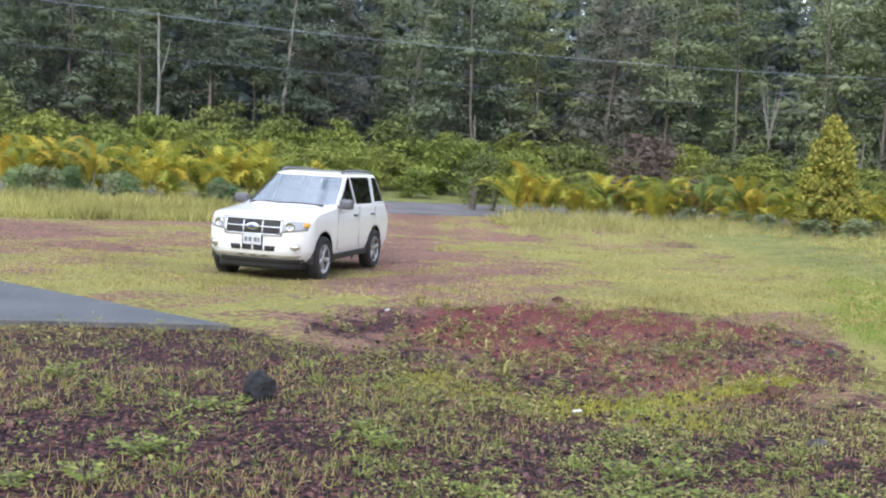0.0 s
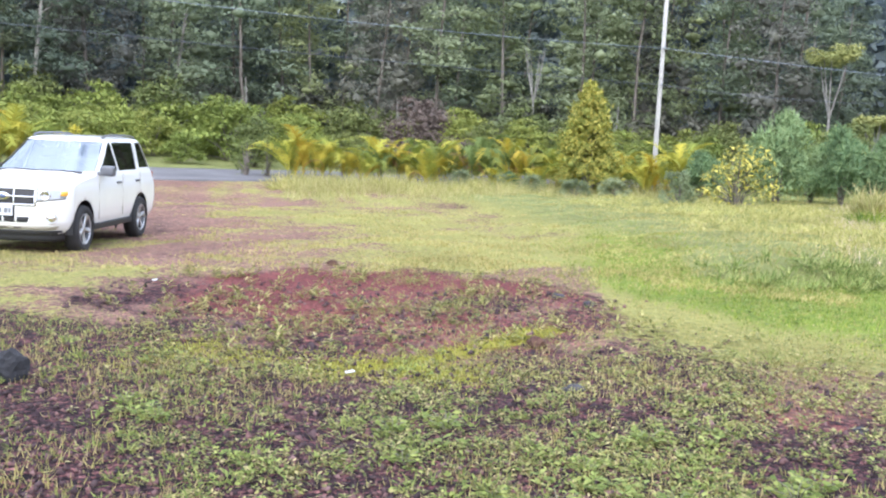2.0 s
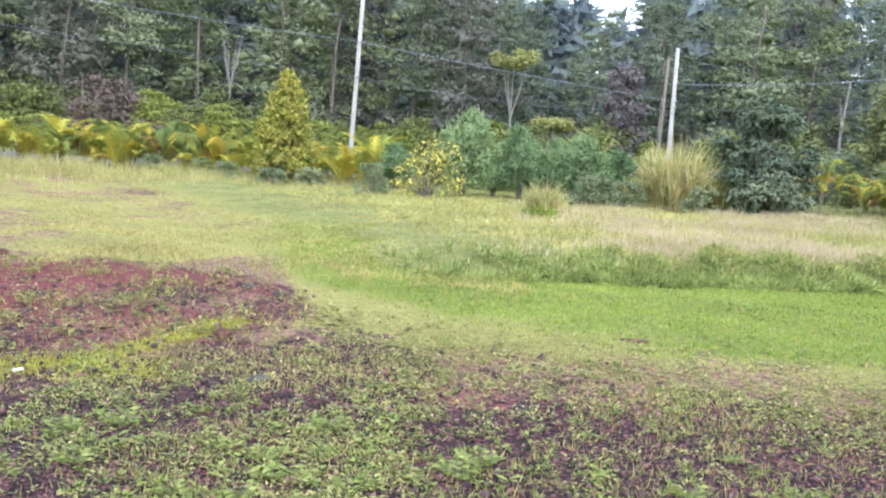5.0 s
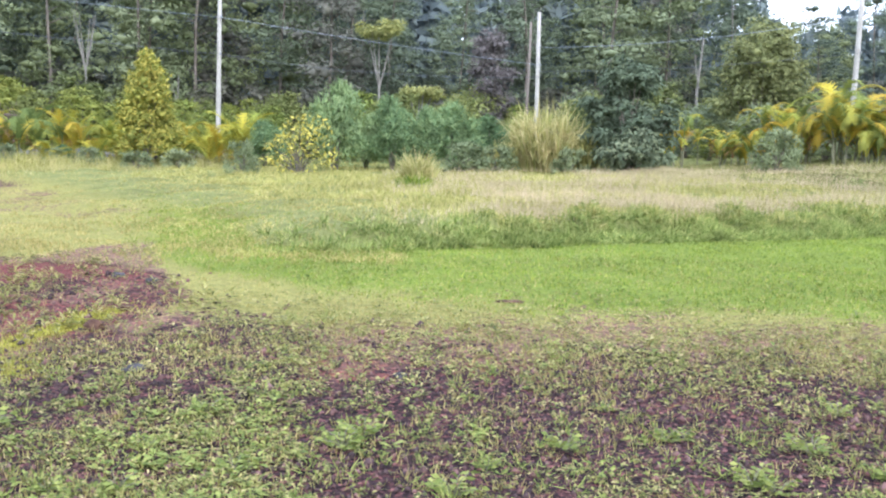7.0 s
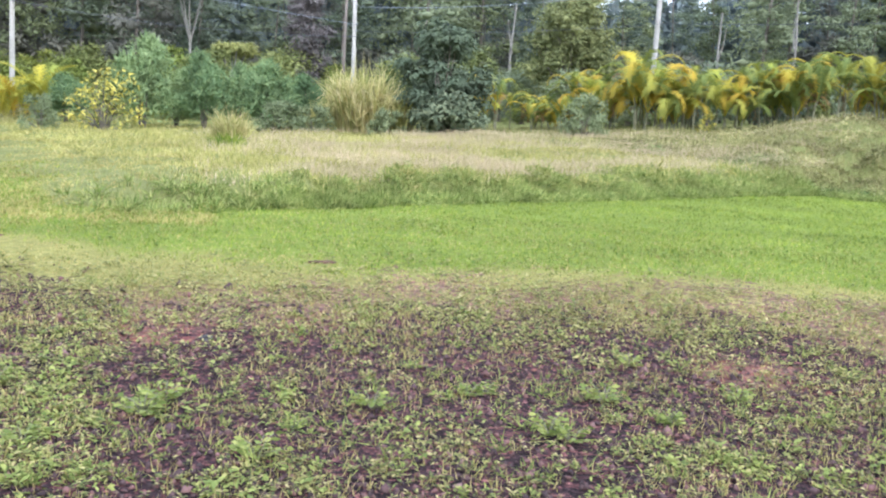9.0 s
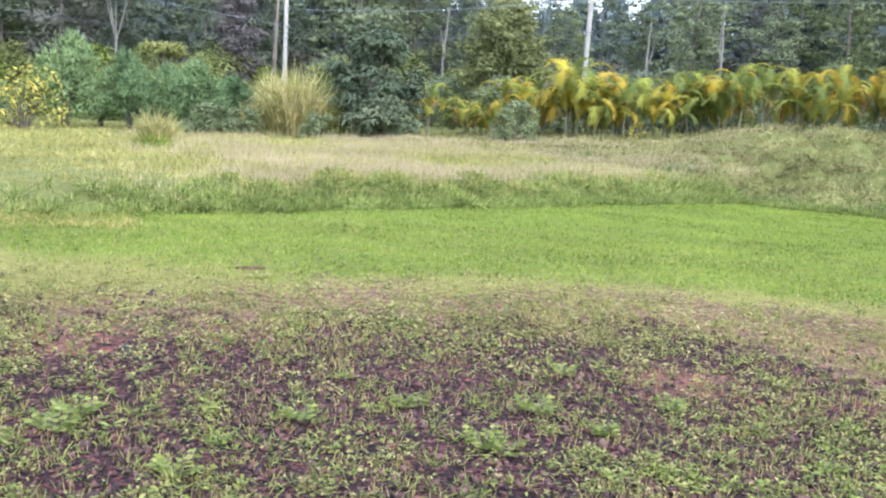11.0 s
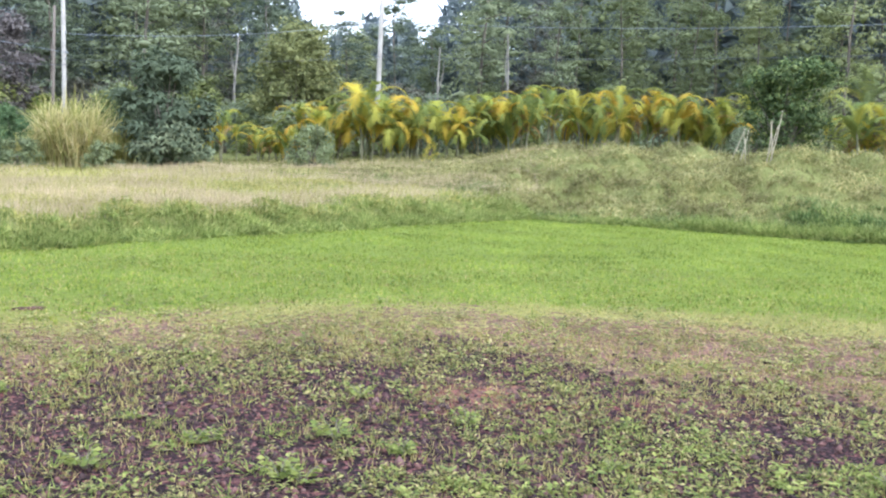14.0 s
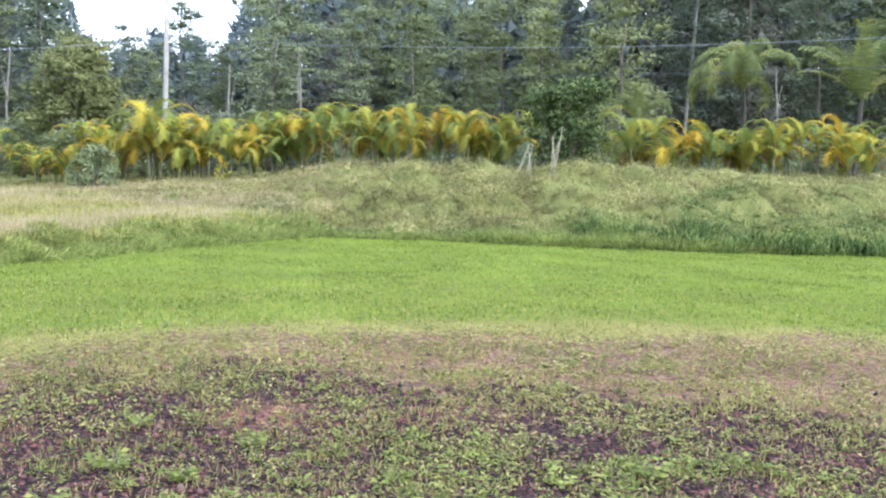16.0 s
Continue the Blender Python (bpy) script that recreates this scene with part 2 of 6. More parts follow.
def ground_material():
    """Cinder soil, bare red soil, moss, dry grass and lawn, spread by two mask layers of the ground sheet."""
    m, n, l, b = mat_new("cinder_and_grass_ground")
    tc = n.new("ShaderNodeTexCoord")

    def tex(scale, detail=5.0, rough=0.65):
        t = n.new("ShaderNodeTexNoise")
        t.inputs["Scale"].default_value = scale
        t.inputs["Detail"].default_value = detail
        t.inputs["Roughness"].default_value = rough
        l.new(tc.outputs["Object"], t.inputs["Vector"])
        return t.outputs[0]

    def mask(layer, channel, wobble, amount=0.55):
        at = n.new("ShaderNodeAttribute")
        at.attribute_name = layer
        sep = n.new("ShaderNodeSeparateColor")
        l.new(at.outputs["Color"], sep.inputs[0])
        a = n.new("ShaderNodeMath")
        a.operation = "MULTIPLY_ADD"
        l.new(wobble, a.inputs[0])
        a.inputs[1].default_value = amount * 2
        a.inputs[2].default_value = -amount
        s = n.new("ShaderNodeMath")
        s.operation = "ADD"
        l.new(sep.outputs[channel], s.inputs[0])
        l.new(a.outputs[0], s.inputs[1])
        mr = n.new("ShaderNodeMapRange")
        mr.interpolation_type = "SMOOTHSTEP"
        mr.inputs[1].default_value, mr.inputs[2].default_value = 0.30, 0.70
        l.new(s.outputs[0], mr.inputs[0])
        return mr.outputs[0]

    n_big, n_mid, n_fine, n_grit = tex(0.5), tex(2.6), tex(11.0, 4.0), tex(30.0, 5.0, 0.75)
    lump = n.new("ShaderNodeTexVoronoi")            # single cinders, about 3 cm across
    lump.inputs["Scale"].default_value = 34.0
    lump.inputs["Randomness"].default_value = 1.0
    l.new(tc.outputs["Object"], lump.inputs["Vector"])
    tint = n.new("ShaderNodeSeparateColor")
    l.new(lump.outputs["Color"], tint.inputs[0])
    stone_tone = ramp_node(n, l, tint.outputs[0], [(0.0, (0.35, 0.35, 0.38)), (0.55, (0.95, 0.92, 0.95)), (0.85, (1.45, 1.20, 1.12)), (1.0, (2.1, 1.85, 1.7))]).outputs[0]
    cinder = ramp_node(n, l, n_grit, [(0.28, (0.010, 0.007, 0.009)), (0.5, (0.060, 0.034, 0.039)), (0.74, (0.195, 0.108, 0.110))]).outputs[0]
    cinder = mix_node(n, l, cinder, stone_tone, 1.0, "MULTIPLY")
    brown = ramp_node(n, l, n_fine, [(0.3, (0.178, 0.098, 0.080)), (0.7, (0.365, 0.235, 0.180))]).outputs[0]
    red = ramp_node(n, l, n_fine, [(0.3, (0.110, 0.034, 0.036)), (0.7, (0.26, 0.088, 0.080))]).outputs[0]
    moss = ramp_node(n, l, n_fine, [(0.3, (0.118, 0.102, 0.011)), (0.7, (0.235, 0.196, 0.024))]).outputs[0]
    dry = ramp_node(n, l, n_fine, [(0.25, (0.175, 0.170, 0.052)), (0.55, (0.335, 0.320, 0.098)), (0.8, (0.48, 0.415, 0.165))]).outputs[0]
    lawn = ramp_node(n, l, n_fine, [(0.25, (0.098, 0.152, 0.026)), (0.55, (0.205, 0.265, 0.043)), (0.8, (0.335, 0.35, 0.070))]).outputs[0]
    wild = ramp_node(n, l, n_mid, [(0.25, (0.130, 0.155, 0.050)), (0.55, (0.235, 0.250, 0.085)), (0.8, (0.34, 0.325, 0.135))]).outputs[0]
    col = mix_node(n, l, cinder, brown, mask("soil", 0, n_mid))
    col = mix_node(n, l, col, red, mask("soil", 1, n_fine, 0.8))
    col = mix_node(n, l, col, stone_tone, 0.65, "MULTIPLY")
    col = mix_node(n, l, col, dry, mask("cover", 0, n_fine, 0.85))
    col = mix_node(n, l, col, moss, mask("soil", 2, n_mid, 0.4))
    col = mix_node(n, l, col, lawn, mask("cover", 1, n_fine, 0.75))
    col = mix_node(n, l, col, wild, mask("cover", 2, n_fine, 0.7))
    tone = ramp_node(n, l, n_big, [(0.3, (0.82,) * 3), (0.7, (1.12,) * 3)]).outputs[0]
    col = mix_node(n, l, col, tone, 1.0, "MULTIPLY")
    l.new(col, b.inputs["Base Color"])
    b.inputs["Roughness"].default_value = 0.95
    b.inputs["Specular IOR Level"].default_value = 0.2
    bp = n.new("ShaderNodeBump")
    bp.inputs["Strength"].default_value = 1.0
    bp.inputs["Distance"].default_value = 0.045
    mound = n.new("ShaderNodeMath")
    mound.operation = "MULTIPLY_ADD"
    l.new(lump.outputs["Distance"], mound.inputs[0])
    mound.inputs[1].default_value = -0.55
    l.new(n_grit, mound.inputs[2])
    l.new(mound.outputs[0], bp.inputs["Height"])
    l.new(bp.outputs[0], b.inputs["Normal"])
    return m


M_GROUND = ground_material()


# ---------------------------------------------------------------- mesh tools
def quick_mesh(name, verts, faces, material):
    """A mesh from arrays: verts (n, 3), faces (m, 3 or 4)."""
    verts, faces = np.asarray(verts, float), np.asarray(faces, int)
    me = bpy.data.meshes.new(name)
    me.vertices.add(len(verts))
    me.vertices.foreach_set("co", verts.ravel())
    k = faces.shape[1]
    me.loops.add(faces.size)
    me.loops.foreach_set("vertex_index", faces.ravel())
    me.polygons.add(len(faces))
    me.polygons.foreach_set("loop_start", np.arange(0, faces.size, k))
    me.update(calc_edges=True)
    me.materials.append(material)
    return me


def smooth(me):
    me.polygons.foreach_set("use_smooth", np.ones(len(me.polygons), bool))
    return me


def thing(name, label, category, group="", kind="", at=None):
    ob = tagged(new(name), label, category, group, kind)
    ob.empty_display_size = 0.2
    if at is not None:
        ob.matrix_basis = at
    return ob


def child(name, me, parent, label="", m=None):
    ob = new(name, me)
    ob.parent = parent
    if m is not None:
        ob.matrix_basis = m
    return tagged(ob, label)


def part(name, bm, material, parent, label="", flat=True):
    me = bpy.data.meshes.new(name)
    bm.to_mesh(me)
    bm.free()
    me.materials.append(material)
    if not flat:
        smooth(me)
    return child(name, me, parent, label)


def unit(v):
    return v / np.maximum(np.linalg.norm(v, axis=-1, keepdims=True), 1e-9)


def blades(base, way, length, width, rng, droop=0.0):
    """Pointed leaves: four corners each, out from base along way."""
    n = len(base)
    side = unit(np.cross(way, unit(rng.normal(size=(n, 3))))) * (width / 2)[:, None]
    mid = base + way * (length * 0.5)[:, None]
    tip = base + way * length[:, None]
    tip[:, 2] -= droop * length
    v = np.stack([base, mid + side, tip, mid - side], 1).reshape(-1, 3)
    return v, np.arange(4 * n).reshape(n, 4)


def tube(points, radii, sides=7):
    """A tapered round tube along a line of points: verts and four-sided faces."""
    p = np.asarray(points, float)
    d = unit(np.gradient(p, axis=0))
    ref = np.where(np.abs(d[:, 2:3]) > 0.9, [[1.0, 0, 0]], [[0, 0, 1.0]])
    a = unit(np.cross(d, ref))
    b = np.cross(d, a)
    th = np.linspace(0, 2 * np.pi, sides, endpoint=False)
    ring = a[:, None] * np.cos(th)[None, :, None] + b[:, None] * np.sin(th)[None, :, None]
    v = (p[:, None] + ring * np.asarray(radii)[:, None, None]).reshape(-1, 3)
    i = np.arange(len(p) - 1)[:, None] * sides
    j = np.arange(sides)[None]
    k = (j + 1) % sides
    return v, np.stack([i + j, i + k, i + sides + k, i + sides + j], -1).reshape(-1, 4)


def join(pieces):
    vs, fs, o = [], [], 0
    for v, f in pieces:
        vs.append(v)
        fs.append(f + o)
        o += len(v)
    return np.concatenate(vs), np.concatenate(fs)


def polar(az, dist):
    return dist * math.sin(radians(az)), dist * math.cos(radians(az))


# ---------------------------------------------------------------- the lie of the land
def step(x):
    x = np.clip(x, 0, 1)
    return x * x * (3 - 2 * x)


def waves(x, y, scale, seed=0.0):
    """Cheap smooth unevenness between about -1 and 1."""
    x, y = x / scale + seed, y / scale - seed * 0.7
    return (np.sin(x * 1.7 + 1.3 * np.sin(y * 1.1 + seed)) + np.sin(y * 1.9 + 1.1 * np.sin(x * 1.4 - seed)) + 0.6 * np.sin(x * 3.7 - y * 3.1 + seed)) / 2.6


def bank_gap(x, y):
    """How far beyond the foot of the grass bank: the field behind it, and the mound at its end."""
    n1 = y - (12.15 - 0.165 * (x - 8)) + 0.25 * waves(x, y, 1.6, 2)
    n1 = np.minimum(n1, (x - 6.0 + 0.3 * waves(x, y, 1.6, 8)) * 0.8)
    n2 = x - (25.7 + 0.42 * np.maximum(0, -y - 0.5)) + 0.3 * waves(x, y, 1.5, 5)
    return n1, n2


def height(x, y):
    x, y = np.asarray(x, float), np.asarray(y, float)
    d = np.hypot(x, y)
    az = np.degrees(np.arctan2(x, y))
    az = np.where(az < -120, az + 360, az)
    ring = 0.32 + 2.25 * step((az - 24) / 85)
    z = ring * np.clip((d - 29) / 11, 0, 1.0)
    n1, n2 = bank_gap(x, y)
    fade = step((x - 5.6) / 3.6) * (1 - 0.6 * step((y - 13) / 8) * step((13 - x) / 6))
    lip = (0.30 + 0.012 * np.clip(x - 8, 0, 20)) * step(n1 / 1.2) * fade
    foot = 15.5 + 0.45 * np.clip(az - 38, 0, 26)
    lip = lip + 0.26 * (np.abs(waves(x, y, 0.7, 63)) - 0.3) * np.exp(-((n1 - 0.9) / 1.0) ** 2) * fade
    field = lip + (ring - lip) * np.clip((d - foot) / (40 - foot), 0, 1) ** 0.9 * step(n1 / 1.5) * fade
    z = np.where(n1 > 0, np.maximum(field, z * (1 - fade)), np.where(az > 60, 0, z))
    mound = 1.95 * step(n2 / 7.0) * (1 + 0.10 * waves(x, y, 2.2, 9)) * step((17 - y + 0.4 * (x - 26)) / 9)
    z = np.maximum(z, mound)
    z = z + step((n2 - 0.3) / 2.0) * (0.55 * (np.abs(waves(x, y, 1.6, 61)) - 0.45) + 0.30 * (np.abs(waves(x, y, 0.65, 62)) - 0.4)) * step((14 - y) / 4) * step((45 - d) / 8)
    far = np.clip(d - 40, 0, 45)
    z = z + far * (0.045 - 0.015 * step((az - 10) / 30))
    rough = 0.012 * waves(x, y, 0.35, 1) + 0.03 * waves(x, y, 1.7, 3) + np.where((n1 > 0) | (n2 > 0), 0.06, 0.0) * waves(x, y, 0.9, 4)
    parked = np.exp(-(((x + 2.6) / 2.6) ** 2 + ((y - 17.4) / 3.6) ** 2) ** 2)
    return z + rough * np.clip(d / 6, 0.4, 1) * (1 - parked) - 0.115 * parked


def ground_point(az, dist, sink=0.03):
    x, y = polar(az, dist)
    return x, y, float(height(x, y)) - sink


def masks(x, y):
    """Shares of brown soil, red soil, moss, dry grass, lawn and wild grass at a place."""
    d = np.hypot(x, y)
    az = np.degrees(np.arctan2(x, y))
    n1, n2 = bank_gap(x, y)
    w1, w2 = waves(x, y, 1.1, 11), waves(x, y, 0.45, 12)
    beyond = np.maximum(n1 * step((x - 5.0) / 2.5) - (1 - step((x - 5.0) / 2.5)) * 3, n2)
    wild = step(beyond / (0.6 + 3.0 * step((y - 12.5) / 4) * step((13 - x) / 4)))
    # the open field left of the drive, and everything far away
    wild = np.maximum(wild, step((np.hypot((x + 13) / 8, (y - 34) / 9) < 1) * 1.0))
    wild = np.maximum(wild, step((x - 3.2 - 0.10 * (y - 17) + 0.9 * w1) / 9.0) * step((y - 16) / 6))
    wild = np.maximum(wild, step((d - 38) / 3))
    edge = np.where(az < 42, 9.5 + 0.0078 * (42 - az) ** 2, 9.5 + 0.052 * (az - 42)) + 0.35 * w1 + 0.2 * w2
    lawn = step((d - edge + 1.0) / 2.4) * step((az - 17) / 9) * (1 - wild)
    lawn = lawn * np.clip(0.82 + 0.28 * waves(x, y, 1.3, 24) + 0.16 * waves(x, y, 0.4, 25) + 0.10 * np.clip(d - 11, -2, 2), 0, 1)
    brim = np.minimum(edge, 9.4 + 0.0018 * (42 - az) ** 2 + 0.35 * w1)
    plot = step((brim - d + 0.5) / 2.0)
    plot = np.where(az < 22, step((9.6 + 1.3 * step((-7 - az) / 6) + 0.25 * (az + 6).clip(0, 30) - d + 0.5 * w1) / 1.2), plot)
    # bare red soil patch
    rx, ry = x - 1.65, y - 10.55
    u, v = rx * 0.94 + ry * 0.34, -rx * 0.34 + ry * 0.94
    patch = 1 - step((np.hypot(u / 3.0, v / 3.2) - 0.70 + 0.12 * w1 + 0.09 * w2 + 0.05 * waves(x, y, 0.22, 13)) / 0.48)
    red = patch * (0.46 + 0.18 * w1 + 0.42 * step((v + 1.0 + 0.4 * w1) / 1.8)) * (0.40 + 0.60 * step((x + 1.0 + 0.5 * w1) / 1.4))
    red = np.maximum(red, plot * (1 - patch) * np.clip(0.30 + 0.30 * w1 + 0.25 * w2, 0, 0.6) * step((d - 5.6) / 1.6) * step((8.6 - d) / 2.0) * step((az - 8) / 16))
    moss_line = np.exp(-((np.hypot(u / 3.0, v / 2.9) - 1.12 + 0.06 * w1) / 0.12) ** 2) * step((0.4 - v) / 1.0) * step((x - 0.6) / 0.8) * step((2.4 - x) / 0.8)
    moss = np.clip(moss_line * 0.78, 0, 1) * (1 - wild) * step((v + 4.5) / 1) * step((waves(x, y, 0.7, 21) + 0.45) / 0.5)
    blob = np.exp(-(((x - 0.1) / 0.75) ** 2 + ((y - 7.75) / 0.4) ** 2)) + np.exp(-(((x + 0.25) / 0.35) ** 2 + ((y - 8.3) / 0.25) ** 2))
    q = np.clip((x - 0.6) / 2.6, 0, 1)
    rim = np.exp(-((y - 7.35 - 1.75 * q ** 1.5 + 0.14 * w2) / 0.22) ** 2) * step((x - 0.3) / 0.5) * step((3.6 - x) / 0.5)
    moss = np.clip(np.maximum(np.maximum(moss, blob * 0.42), rim * (0.72 + 0.25 * w1)), 0, 1)
    drive = (1 - wild) * (1 - plot) * (1 - patch)
    track = np.exp(-((x - (-3.2 + 0.0042 * (y - 40) ** 2 * (y < 40))) / 1.8) ** 2) * step((y - 12) / 4)
    track2 = np.exp(-((y - 22.5 - 0.1 * (x + 6)) / 1.6) ** 2) * step((1 - x) / 4)
    track = np.clip(np.maximum(track, track2) * 1.1 + 0.25 * w1, 0, 1)
    # a sunlit pool painted in as extra yellow dry grass
    sunlit_yellow = np.exp(-(((x - 4.6) / 2.6) ** 2 + ((y - 10.6) / 3.2) ** 2))
    edge_band = np.exp(-((d - brim - 0.2) / 1.3) ** 2) * step((az - 15) / 10)
    # joined with the yellow grass between drive and field
    sunlit_yellow = np.maximum(sunlit_yellow, 0.8 * np.exp(-(((x - 5.4) / 2.6) ** 2 + ((y - 18.5) / 7.0) ** 2)))
    dry = np.clip(0.35 * lawn + 0.20 * edge_band + drive * (0.52 - 0.34 * track + 0.34 * waves(x, y, 2.3, 14) + 0.22 * waves(x, y, 0.7, 15) + 0.2 * waves(x, y, 0.3, 16) + 0.5 * sunlit_yellow + 0.25 * np.exp(-((y - 13.3 - 0.1 * x) / 1.5) ** 2)) + 0.26 * plot * step((d - 5.2 + 0.8 * w2) / 4.2) * (1 - patch) * step((az + 10) / 14) + 0.03 * patch + 0.10 * w2 * (1 - patch), 0, 1)
    dry = np.maximum(dry, 0.85 * np.minimum(wild * 3, 1) * step((x - 2) / 2) * step((y - 11) / 2) * (n2 < 0))
    brown = np.clip(0.42 * patch * (1 - step((x + 1.0) / 1.8)) + drive * 0.75 + 0.80 * step((d - 6.0 + 0.8 * w1 + 0.7 * w2) / 3.4) * plot * (1 - patch) * step((az + 4) / 16) + 0.2 * w1, 0, 1)
    brown = np.maximum(brown, np.minimum(1, patch * 2.4) * np.clip(0.46 + 0.25 * w2 + 0.2 * w1, 0, 1))
    return brown, red, moss, np.clip(dry, 0, 1), np.clip(lawn, 0, 1), np.clip(wild, 0, 1), patch, plot, track


def axis(lo, hi, fine, reach, count):
    mid = np.arange(lo, hi + 1e-6, fine)
    grow = np.geomspace(fine * 2, reach, count)
    return np.concatenate([(lo - grow)[::-1], mid, hi + grow])


def build_ground():
    gx, gy = axis(-9, 38, 0.2, 2500, 30), axis(-9, 26, 0.2, 2500, 32)
    xx, yy = np.meshgrid(gx, gy)
    x, y = xx.ravel(), yy.ravel()
    nx, ny = len(gx), len(gy)
    i = (np.arange(ny - 1)[:, None] * nx + np.arange(nx - 1)[None]).ravel()
    me = quick_mesh("ground", np.stack([x, y, height(x, y)], 1), np.stack([i, i + 1, i + nx + 1, i + nx], 1), M_GROUND)
    brown, red, moss, dry, lawn, wild, *_ = masks(x, y)
    one = np.ones_like(x)
    for layer, chans in (("soil", (brown, red, moss)), ("cover", (dry, lawn, wild))):
        a = me.color_attributes.new(layer, "FLOAT_COLOR", "POINT")
        a.data.foreach_set("color", np.stack([*chans, one], 1).ravel())
    smooth(me)
    return tagged(new("ground", me), "cinder soil, weedy lawn and rough grass rising to a bank", "ground", kind="structure")


build_ground()


def build_road():
    """A strip of worn asphalt behind the palms, laid on the rising ground."""
    xs = np.arange(-70, 75, 1.0)
    cols = np.linspace(0, 6.4, 9)
    x = np.repeat(xs, 9)
    y = 36.9 + 0.2656 * x + np.tile(cols, len(xs)) + 0.25 * waves(x, x * 0, 2.0) * (np.tile(cols, len(xs)) < 0.1)
    z = height(x, y) + 0.05
    i = (np.arange(len(xs) - 1)[:, None] * 9 + np.arange(8)[None]).ravel()
    me = smooth(quick_mesh("road", np.stack([x, y, z], 1), np.stack([i, i + 9, i + 10, i + 1], 1), M_ASPHALT))
    ob = tagged(new("road", me), "grey worn asphalt road behind the palms", "road", kind="structure")
    ob.modifiers.new("thick", "SOLIDIFY").thickness = 0.15


build_road()


# ---------------------------------------------------------------- trees and shrubs
def leaf_tris(base, way, face, length, width):
    """Leaves as single three-cornered blades that lie across the direction they face."""
    side = unit(np.cross(way, face)) * (width / 2)[:, None]
    v = np.stack([base - side, base + side, base + way * length[:, None]], 1).reshape(-1, 3)
    return v, np.arange(len(v)).reshape(-1, 3)


def crown_mesh(name, clumps, sizes, per, leaf, material, rng, droop=0.25, flat=0.7, core=0.4):
    """Rounded sprays of leaves, facing outward to read as lit above, round an added solid core that blocks light."""
    c, s = np.repeat(clumps, per, axis=0), np.repeat(sizes, per)
    n = len(c)
    u = unit(rng.normal(size=(n, 3)))
    u[:, 2] = np.where((u[:, 2] < 0) & (rng.random(n) < 0.55), -u[:, 2], u[:, 2])
    ragged = rng.uniform(0.55, 1.05, n) + 0.35 * (rng.random(n) < 0.08)
    pos = c + u * [1, 1, flat] * (s * ragged)[:, None]
    face = unit(u * [1, 1, 1 / flat] + rng.normal(size=(n, 3)) * 0.45 + [0, 0, 0.3])
    way = unit(np.cross(face, rng.normal(size=(n, 3))) + u * 0.55 - [0, 0, droop])
    pair = leaf_tris(pos, way, face, leaf[0] * rng.uniform(0.6, 1.25, n), leaf[1] * rng.uniform(0.7, 1.2, n))
    if core:
        k = len(clumps)
        corners = np.array([(1, 0, 0), (0, 1, 0), (-1, 0, 0), (0, -1, 0), (0, 0, 1), (0, 0, -1)], float)
        v = corners[None] * rng.uniform(0.7, 1.2, (k, 6, 1)) + rng.normal(size=(k, 6, 3)) * 0.18
        v = clumps[:, None] + v * [1, 1, flat] * (sizes * core)[:, None, None]
        tri = np.array([(0, 1, 4), (1, 2, 4), (2, 3, 4), (3, 0, 4), (1, 0, 5), (2, 1, 5), (3, 2, 5), (0, 3, 5)])
        pair = join([pair, (v.reshape(-1, 3), (np.arange(k)[:, None, None] * 6 + tri[None]).reshape(-1, 3))])
    return quick_mesh(name, *pair, material)


def limb(start, way, length, rng, bend=0.25, n=5):
    pts = [np.array(start, float)]
    w = unit(np.array(way, float))
    for _ in range(n - 1):
        w = unit(w + rng.normal(size=3) * bend + [0, 0, 0.06])
        pts.append(pts[-1] + w * length / (n - 1))
    return np.array(pts)


def forest_tree(seed, tall, low, spread, material, bark, label, per=112, clump_count=54, leaf=(0.27, 0.125), flat=0.6):
    """A tall slender tree with tiers of drooping foliage above a bare lower trunk."""
    rng = np.random.default_rng(seed)
    root = thing("forest_tree", label, "tree", "forest behind the road")
    trunk_line = limb((0, 0, -0.2), (rng.normal() * 0.04, rng.normal() * 0.04, 1), tall, rng, 0.035, 9)
    pieces = [tube(trunk_line, np.linspace(0.12, 0.03, 9), 7)]
    clumps, sizes = [], []
    for k in range(clump_count):
        h = low + (tall * 0.98 - low) * (k + rng.random()) / clump_count
        i = min(h / tall * 8, 7.99)
        p = trunk_line[int(i)] * (1 - i % 1) + trunk_line[int(i) + 1] * (i % 1)
        a = rng.uniform(0, 2 * np.pi)
        q = (h - low) / (tall - low)
        r = spread * (0.35 + 0.65 * math.sin(math.pi * min(1, 0.18 + q * 0.80))) * rng.uniform(0.25, 1.0)
        end = p + np.array([math.cos(a) * r, math.sin(a) * r, rng.uniform(-0.5, 0.7)])
        if k % 3 == 0:
            m = (p + end) / 2 + [0, 0, 0.15]
            pieces.append(tube([p, m, end], [0.035, 0.022, 0.008], 4))
        clumps.append(end)
        sizes.append(rng.uniform(0.6, 1.2) * spread / 2.5)
    child("trunk", smooth(quick_mesh("trunk", *join(pieces), bark)), root)
    child("crown", crown_mesh("crown", np.array(clumps), np.array(sizes), per, leaf, material, rng, 0.45, flat), root)
    return root


